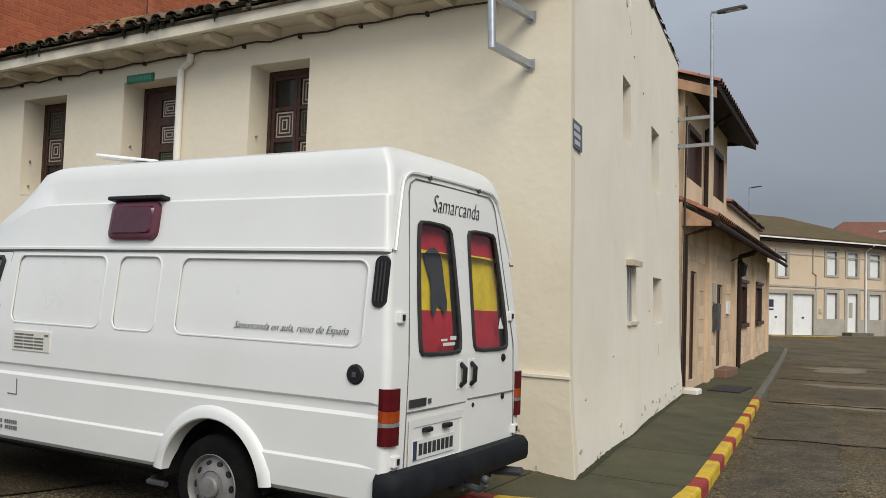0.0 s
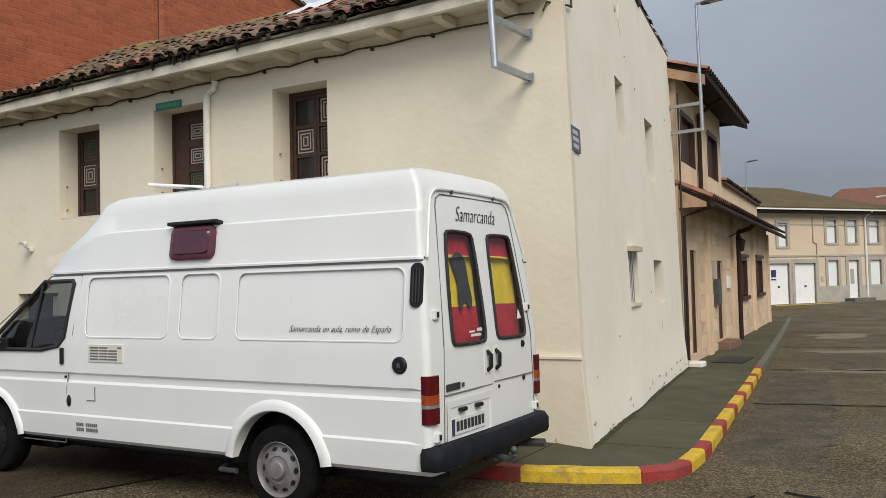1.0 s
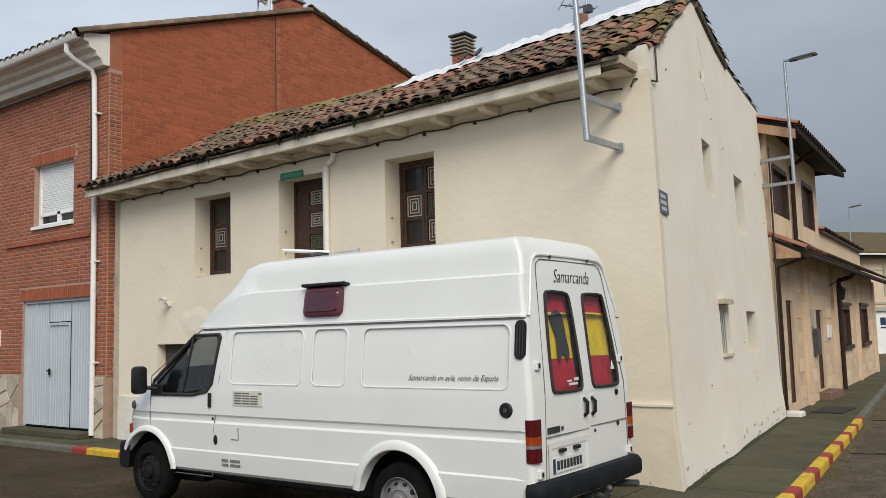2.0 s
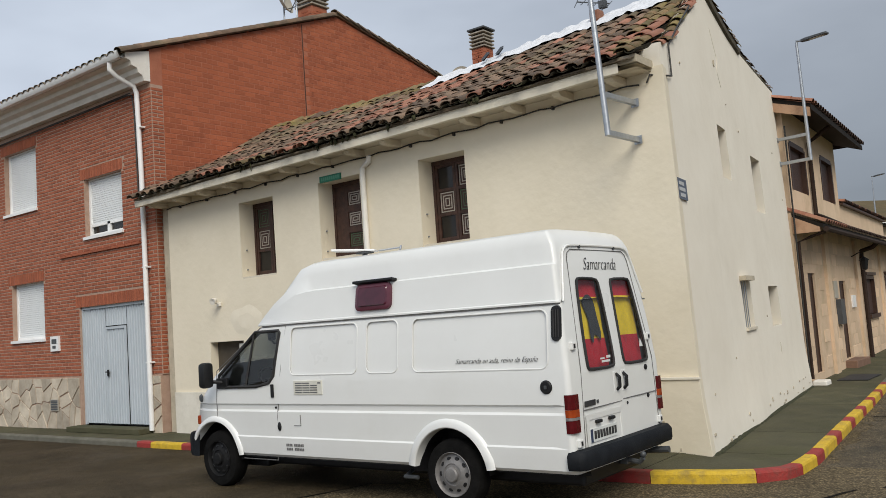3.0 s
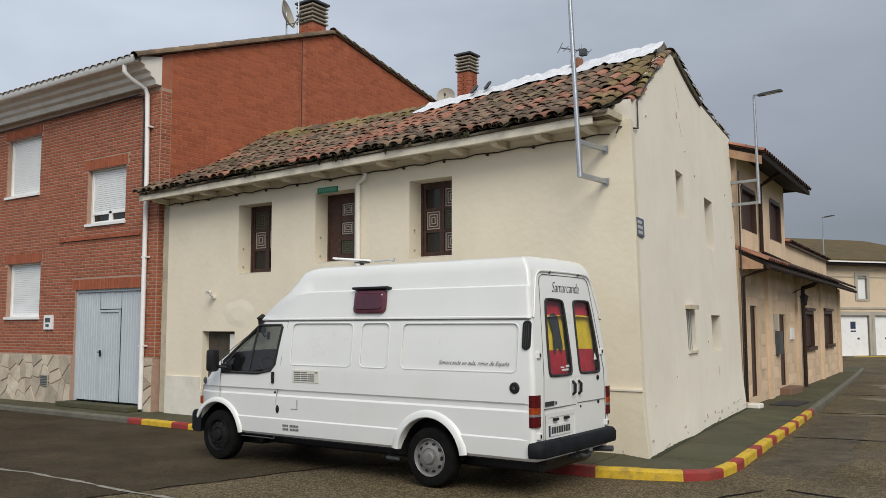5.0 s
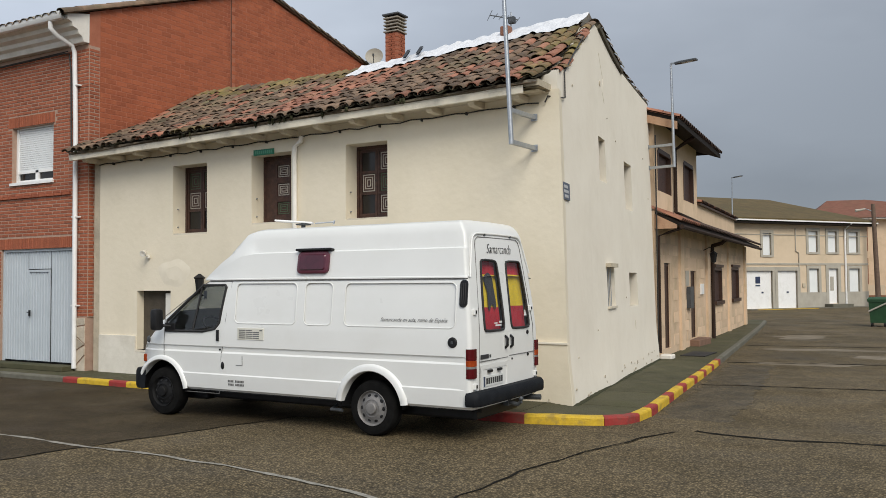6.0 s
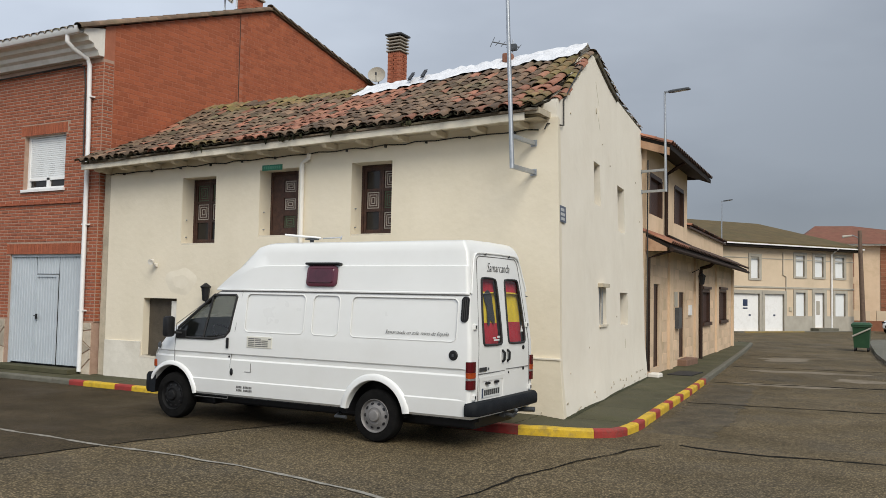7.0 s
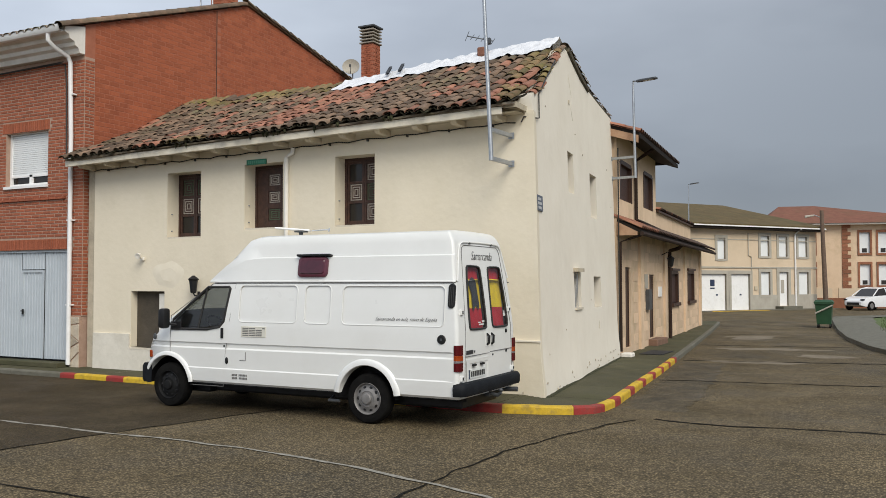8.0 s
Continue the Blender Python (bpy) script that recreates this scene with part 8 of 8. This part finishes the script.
    for i, (x, y) in enumerate(path):
        rows.append([(x + 0.02, y, 0.36), (x - 0.01, y, 0.40), (x - 0.01, y, 0.60), (x + 0.02, y, 0.645), (x + 0.12, y + (0.02 if y < 5.3 else -0.02), 0.645), (x + 0.12, y, 0.36)])
    vs = quads(bm, rows, close=True)
    bm.faces.new(vs[0])
    bm.faces.new(vs[-1])
    part("front_bumper", bm, M_BUMPER, van, "dark grey front bumper", smooth=True)
    for s in (0, 1):
        f = (lambda y: y) if s == 0 else (lambda y: 2 * VY + VW - y)
        bm = bmesh.new()
        box(bm, -8.185, -8.115, *sorted((f(4.60), f(4.88))), 0.72, 0.86, bevel=0.02)
        part("headlight", bm, M_REARGLASS, van)
        bm = bmesh.new()
        box(bm, -8.10, -8.05, *sorted((f(4.455), f(4.53))), 0.73, 0.84, bevel=0.012)
        part("indicator", bm, M_AMBER_LENS, van)
    # side details
    bm = bmesh.new()
    lathe(bm, [(0, 0.012), (0.05, 0.012), (0.06, 0.004), (0.062, -0.01)], Matrix.Translation((-2.93, side_y(1.155) - 0.004, 1.155)) @ pose(0, 0, 0, 90, 0, 0), 24)
    capo = part("fuel_cap", bm, M_BLACK, van, "round black filler cap", smooth=True)
    bm = bmesh.new()
    box(bm, -2.94, -2.915, side_y(1.155) - 0.026, side_y(1.155) - 0.014, 1.14, 1.17)
    part("fuel_lock", bm, M_LAMP, capo)
    vp = rounded(-2.85, -2.755, 1.555, 1.865, 0.045, 5)
    bm = bmesh.new()
    vs = quads(bm, [[(x, side_y(z) + 0.01, z) for x, z in vp], [(x, side_y(z) - 0.014, z) for x, z in vp]], close=True)
    bm.faces.new(vs[-1])
    air = part("air_vent", bm, M_BLACK, van, "black rear quarter air vent")
    bm = bmesh.new()
    for x in (-2.825, -2.80, -2.775):
        tube(bm, [(x, side_y(z) - 0.017, z) for z in (1.59, 1.83)], 0.007, 5)
    part("vent_rib", bm, M_RUBBER, air)
    # fridge grille
    M_G = mat("aged_white_plastic", (0.60, 0.585, 0.51), (0.66, 0.645, 0.57), 9, 0.5)
    gx0, gx1, gz0, gz1 = -6.20, -5.75, 1.10, 1.255
    bm = bmesh.new()
    box(bm, gx0, gx1, side_y(1.18) - 0.010, side_y(1.18) + 0.01, gz0, gz1, bevel=0.003)
    gr = part("fridge_grille", bm, M_G, van, "small off-white louvred grille")
    bm = bmesh.new()
    for k in range(5):
        for j in range(3):
            if not (k == 4 and j == 2):
                box(bm, gx0 + 0.03 + j * 0.12, gx0 + 0.14 + j * 0.12, side_y(1.18) - 0.013, side_y(1.18) - 0.0105, gz0 + 0.02 + k * 0.025, gz0 + 0.032 + k * 0.025)
    box(bm, gx1 - 0.06, gx1 - 0.015, side_y(1.18) - 0.013, side_y(1.18) - 0.0105, gz1 - 0.035, gz1 - 0.02)
    part("louvre", bm, M_SEAM, gr)
    bm = bmesh.new()
    tube(bm, [on_side(*p) for p in ((-6.23, 0.76), (-6.12, 0.76), (-6.12, 0.88))], 0.005, 5)
    part("flap", bm, M_SEAM, van)
    bm = bmesh.new()
    lathe(bm, [(0, 0.012), (0.022, 0.012), (0.03, 0.004), (0.03, -0.005)], Matrix.Translation((-6.475, side_y(0.74), 0.745)) @ pose(0, 0, 0, 90, 0, 0) @ Matrix.Diagonal((1, 1.7, 1, 1)), 16)
    part("lock_cap", bm, M_BLACK, van, smooth=True)
    bm = bmesh.new()
    lathe(bm, [(0, 0.01), (0.012, 0.01), (0.016, -0.005)], Matrix.Translation((-6.535, side_y(0.95), 0.955)) @ pose(0, 0, 0, 90, 0, 0), 12)
    part("lock_cap", bm, M_BLACK, van)
    for z in (0.545, 0.50):
        for x0, n in ((-6.37, 4), (-6.24, 6)):
            for k in range(n):
                part("marking", box(bmesh.new(), x0 + k * 0.026, x0 + 0.019 + k * 0.026, side_y(z) - 0.004, side_y(z) - 0.001, z - 0.014, z + 0.014), M_SEAM, van)
    bm = bmesh.new()
    lathe(bm, [(0, 0.02), (0.03, 0.014), (0.04, -0.01)], Matrix.Translation((-7.93, VY + 0.03, 1.06)) @ pose(0, 0, 0, 90, 0, 0) @ Matrix.Diagonal((0.7, 1.3, 1, 1)), 12)
    part("side_repeater", bm, M_LAMP, van)
    # lettering
    zc = 1.402
    text_part("Samarcanda en aula, reino de España", 0.92, Matrix.Translation((-3.475, side_y(zc) + 0.0085, zc)) @ pose(0, 0, 0, 88, 0, 0), M_INK, van, shear=0.5, stretch=1.15, label="slanted black lettering on the side")
    zc = 2.235
    text_part("Samarcanda", 0.66, Matrix.Translation((VX - lean(zc) + 0.016, 5.305, zc)) @ pose(0, 0, 0, 0, -6, 0) @ pose(0, 0, 0, 90, 0, 90), M_INK, van, shear=0.45, stretch=1.25, label="slanted black lettering over the rear doors")
    # tinted roof window with its dark awning strip
    tilt = 8.5
    zc, xc = 2.10, -4.985
    wm = Matrix.Translation((xc, side_y(zc) - 0.012, zc)) @ pose(0, 0, 0, -tilt, 0, 0)
    bm = bmesh.new()
    ring = rounded(-0.25, 0.245, -0.14, 0.14, 0.06, 4)
    vs = quads(bm, [[wm @ Vector((x, 0.02, z)) for x, z in ring], [wm @ Vector((x, -0.018, z)) for x, z in ring], [wm @ Vector((x * 0.93, -0.026, z * 0.9)) for x, z in ring]], close=True)
    bm.faces.new(vs[-1])
    rw = part("roof_window", bm, M_MAROON_FRAME, van, "maroon tinted acrylic roof window", smooth=True)
    bm = bmesh.new()
    ring = rounded(-0.215, 0.205, -0.10, 0.105, 0.03, 4)
    vs = quads(bm, [[wm @ Vector((x, -0.024, z)) for x, z in ring], [wm @ Vector((x * 0.93, -0.04, z * 0.9)) for x, z in ring]], close=True)
    bm.faces.new(vs[-1])
    part("pane", bm, M_MAROON, rw, smooth=True)
    bm = bmesh.new()
    box(bm, -0.275, 0.29, -0.055, 0.03, 0.148, 0.178, wm, bevel=0.008)
    part("awning_strip", bm, M_BLACK, rw)
    # roof fitting: a flat white plate on a dark foot with a short rod
    bm = bmesh.new()
    rod(bm, (-5.72, 5.15, 2.56), (-5.72, 5.15, 2.655), r=0.03)
    box(bm, -5.80, -5.64, 5.08, 5.22, 2.64, 2.66, bevel=0.005)
    ft = part("aerial_foot", bm, M_LAMP, van)
    bm = bmesh.new()
    box(bm, -0.30, 0.22, -0.10, 0.10, -0.012, 0.012, Matrix.Translation((-5.80, 5.12, 2.685)) @ pose(0, 0, 0, 0, 4, 30), bevel=0.008)
    part("roof_aerial", bm, M_PVC, van, "flat white aerial lying on the roof")
    bm = bmesh.new()
    rod(bm, (-5.62, 5.28, 2.67), (-5.40, 5.42, 2.69), r=0.010)
    rod(bm, (-5.39, 5.40, 2.66), (-5.39, 5.42, 2.71), r=0.012)
    part("aerial_rod", bm, M_ZINC, van)
    # wheels and what hangs below
    wheel(-4.06, VY + 0.13, -1, van, M_RIM, "rear tyre with a grey steel rim")
    wheel(-7.63, VY + 0.13, -1, van, M_RIM_DARK, "front tyre with a black steel rim")
    wheel(-4.06, VY + VW - 0.13, 1, van, M_RIM, "rear tyre with a grey steel rim")
    wheel(-7.63, VY + VW - 0.13, 1, van, M_RIM_DARK, "front tyre with a black steel rim")
    bm = bmesh.new()
    box(bm, -7.95, VX - 0.05, VY + 0.36, VY + VW - 0.36, 0.33, 0.43)
    box(bm, -7.15, -4.5, VY + 0.05, VY + VW - 0.05, 0.385, 0.42)
    # three low boxes added to hide the kerb and keep light from below
    box(bm, -7.1, -4.6, VY + 0.42, VY + VW - 0.30, 0.235, 0.40, bevel=0.03)
    box(bm, -4.6, VX - 0.12, VY + 0.36, VY + VW - 0.36, 0.23, 0.40, bevel=0.03)
    box(bm, -8.0, -7.05, VY + 0.30, VY + VW - 0.30, 0.22, 0.42, bevel=0.03)
    box(bm, -3.55, VX - 0.03, VY + 0.06, VY + VW - 0.06, 0.385, 0.43)
    rod(bm, (-4.06, VY + 0.2, 0.335), (-4.06, VY + VW - 0.2, 0.335), r=0.06)
    rod(bm, (-7.63, VY + 0.2, 0.335), (-7.63, VY + VW - 0.2, 0.335), r=0.045)
    part("chassis", bm, M_BLACK, van)
    bm = bmesh.new()
    rod(bm, (-4.75, VY + 0.25, 0.30), (-4.72, VY + 0.10, 0.27), (-4.55, VY + 0.10, 0.27), r=0.022)
    part("stay", bm, M_LAMP, van)
    bm = bmesh.new()
    rod(bm, (-3.4, 5.95, 0.34), (-2.8, 5.98, 0.36), (-2.56, 6.0, 0.37), r=0.035)
    part("exhaust_pipe", bm, M_LAMP, van)
    bm = bmesh.new()
    box(bm, VX - 0.3, VX + 0.02, 5.30, 5.38, 0.34, 0.42)
    rod(bm, (VX, 5.34, 0.38), (VX + 0.13, 5.34, 0.36), (VX + 0.17, 5.34, 0.40), r=0.025)
    bmesh.ops.create_uvsphere(bm, u_segments=12, v_segments=8, radius=0.03, matrix=Matrix.Translation((VX + 0.17, 5.34, 0.43)))
    box(bm, VX - 0.2, VX - 0.12, 4.6, 6.1, 0.36, 0.44)
    part("tow_bar", bm, M_LAMP, van, smooth=True)
    # cab inside
    bm = bmesh.new()
    box(bm, -7.9, -6.3, VY + 0.12, VY + VW - 0.12, 0.44, 0.50)
    box(bm, -7.62, -7.20, VY + 0.14, VY + VW - 0.14, 0.9, 1.20, bevel=0.06)
    part("dashboard", bm, M_BLACK, van)
    bm = bmesh.new()
    box(bm, -6.31, -6.28, VY + 0.12, VY + VW - 0.12, 0.45, 1.28)
    part("bulkhead", bm, M_SEAT, van)
    for yc in (VY + 0.5, VY + 1.42):
        bm = bmesh.new()
        box(bm, -6.95, -6.45, yc - 0.25, yc + 0.25, 0.72, 0.90, bevel=0.05)
        box(bm, -6.56, -6.42, yc - 0.24, yc + 0.24, 0.85, 1.42, pose(0, 0, 0), bevel=0.05)
        box(bm, -6.54, -6.44, yc - 0.13, yc + 0.13, 1.43, 1.60, bevel=0.04)
        part("seat", bm, M_SEAT, van, smooth=True)
    bm = bmesh.new()
    m = Matrix.Translation((-7.08, VY + 0.5, 1.24)) @ pose(0, 0, 0, 0, 40, 0)
    tube(bm, [m @ Vector((0.2 * math.cos(t), 0.2 * math.sin(t), 0)) for t in np.linspace(0, 2 * math.pi, 25)[:-1]], 0.016, 6, closed=True)
    tube(bm, [m @ Vector((0, -0.19, 0)), m @ Vector((0, 0.19, 0))], 0.016, 6)
    tube(bm, [m @ Vector((0, 0, 0)), m @ Vector((0, 0, -0.3))], 0.03, 6)
    part("steering_wheel", bm, M_BLACK, van, smooth=True)
    return van


build_van()


# ---------- far bin and car ----------
def wheelie_bin():
    b = thing("waste_bin", (-0.27, 35.2, -0.11), "dark green wheeled waste container by the kerb", "bin")
    x, y, z = -0.27, 35.2, ground_z(-0.27, 35.2)
    bm = bmesh.new()
    vs = quads(bm, [[(x + sx * w, y + sy * d, z + h) for sx, sy in ((-1, -1), (1, -1), (1, 1), (-1, 1))] for w, d, h in ((0.28, 0.38, 0.16), (0.33, 0.45, 1.0), (0.37, 0.49, 1.02), (0.37, 0.49, 1.08))], close=True)
    bm.faces.new(vs[0])
    part("tub", bm, M_BIN, b)
    bm = bmesh.new()
    vs = quads(bm, [[(x + sx * w, y + sy * d, z + h) for sx, sy in ((-1, -1), (1, -1), (1, 1), (-1, 1))] for w, d, h in ((0.38, 0.50, 1.085), (0.38, 0.50, 1.12), (0.30, 0.42, 1.20))], close=True)
    bm.faces.new(vs[-1])
    part("lid", bm, M_BIN, b)
    bm = bmesh.new()
    tube(bm, [(x - 0.34, y - 0.47, z + 0.62), (x + 0.36, y - 0.48, z + 0.98)], 0.035, 6)
    part("lift_bar", bm, M_FARGREY, b)
    for sx in (-1, 1):
        for sy in (-1, 1):
            bm = bmesh.new()
            lathe(bm, [(0, -0.03), (0.09, -0.03), (0.09, 0.03), (0, 0.03)], Matrix.Translation((x + sx * 0.24, y + sy * 0.32, z + 0.09)) @ pose(0, 0, 0, 0, 90, 0), 14)
            part("castor", bm, M_BLACK, b)


wheelie_bin()


def parked_car():
    cx, cy, cz = 1.35, 55.6, ground_z(0, 55.6)
    car = thing("parked_car", (cx, cy, cz), "small white hatchback parked at the far street", "car")
    m = Matrix.Translation((cx, cy, cz)) @ pose(0, 0, 0, 0, 0, 234) @ Matrix.Diagonal((0.94, 0.97, 0.97, 1))
    # u along the length, front at +; half width; height
    side = [(-1.95, 0.72, 0.35, 0.75), (-1.9, 0.80, 0.30, 0.98), (-1.5, 0.84, 0.25, 1.02), (-0.5, 0.85, 0.22, 0.97), (0.5, 0.85, 0.22, 0.94), (1.1, 0.84, 0.22, 0.90), (1.6, 0.80, 0.25, 0.80), (1.88, 0.70, 0.30, 0.66), (1.95, 0.60, 0.35, 0.58)]
    bm = bmesh.new()
    vs = quads(bm, [[m @ Vector((u, s * w * k, z)) for s, k, z in ((-1, 0.94, z0), (-1, 1, (z0 + z1) / 2), (-1, 0.95, z1), (1, 0.95, z1), (1, 1, (z0 + z1) / 2), (1, 0.94, z0))] for u, w, z0, z1 in side], close=True)
    bm.faces.new(vs[0])
    bm.faces.new(vs[-1][::-1])
    part("body", bm, M_CARWHITE, car, smooth=True)
    bm = bmesh.new()
    vs = quads(bm, [[m @ Vector((u, s * w, z)) for s, w, z in ((-1, 0.79, b), (-1, 0.60, t), (1, 0.60, t), (1, 0.79, b))] for u, b, t in ((-1.75, 1.0, 1.02), (-1.35, 1.0, 1.42), (-0.4, 0.96, 1.47), (0.25, 0.94, 1.38), (1.0, 0.90, 0.92))])
    part("glasshouse", bm, M_PANE, car)
    bm = bmesh.new()
    quads(bm, [[m @ Vector((u, s * 0.62, z)) for s in (-1, 1)] for u, z in ((-1.4, 1.43), (-0.4, 1.485), (0.22, 1.395))])
    for s in (-1, 1):
        tube(bm, [m @ Vector((-1.7, s * 0.76, 1.02)), m @ Vector((-1.35, s * 0.61, 1.42)), m @ Vector((-0.4, s * 0.61, 1.475)), m @ Vector((0.25, s * 0.61, 1.385)), m @ Vector((0.98, s * 0.77, 0.93))], 0.035, 6)
        tube(bm, [m @ Vector((-0.35, s * 0.61, 1.47)), m @ Vector((-0.45, s * 0.80, 0.96))], 0.04, 6)
    part("roof", bm, M_CARWHITE, car)
    for u in (-1.25, 1.25):
        for s in (-1, 1):
            bm = bmesh.new()
            lathe(bm, [(0.18, 0.0), (0.29, 0.0), (0.30, 0.03), (0.30, 0.17), (0.18, 0.17)], m @ Matrix.Translation((u, s * 0.70, 0.30)) @ pose(0, 0, 0, -90 * s, 0, 0), 20)
            tyre = part("tyre", bm, M_TYRE, car)
            bm = bmesh.new()
            lathe(bm, [(0, 0.165), (0.10, 0.17), (0.19, 0.16)], m @ Matrix.Translation((u, s * 0.70, 0.30)) @ pose(0, 0, 0, -90 * s, 0, 0), 20)
            part("rim", bm, M_RIM, tyre)
    for s in (-1, 1):
        part("headlight", box(bmesh.new(), 1.72, 1.92, s * 0.62 - 0.1, s * 0.62 + 0.1, 0.64, 0.74, m, bevel=0.02), M_BLACK, car)
    part("grille", box(bmesh.new(), 1.90, 1.975, -0.45, 0.45, 0.36, 0.52, m, bevel=0.02), M_BLACK, car)


parked_car()

# ---------- the pieces of walls and roofs that can be picked apart ----------
stone_slabs(-20.6, GAR[0] - 0.04, 0.1, 1.16, 5)
stone_slabs(GAR[1] + 0.03, RX - 0.02, 0.1, 1.16, 6, 0.3)
for items_near, owner in RED_PIECES:
    for me, m in items_near:
        piece("brick", me, owner, m)
for me, m in BLOCKS:
    piece("block", me, owall, m)
for me, m in NEAR_TILES:
    piece("tile", me, roof, m)
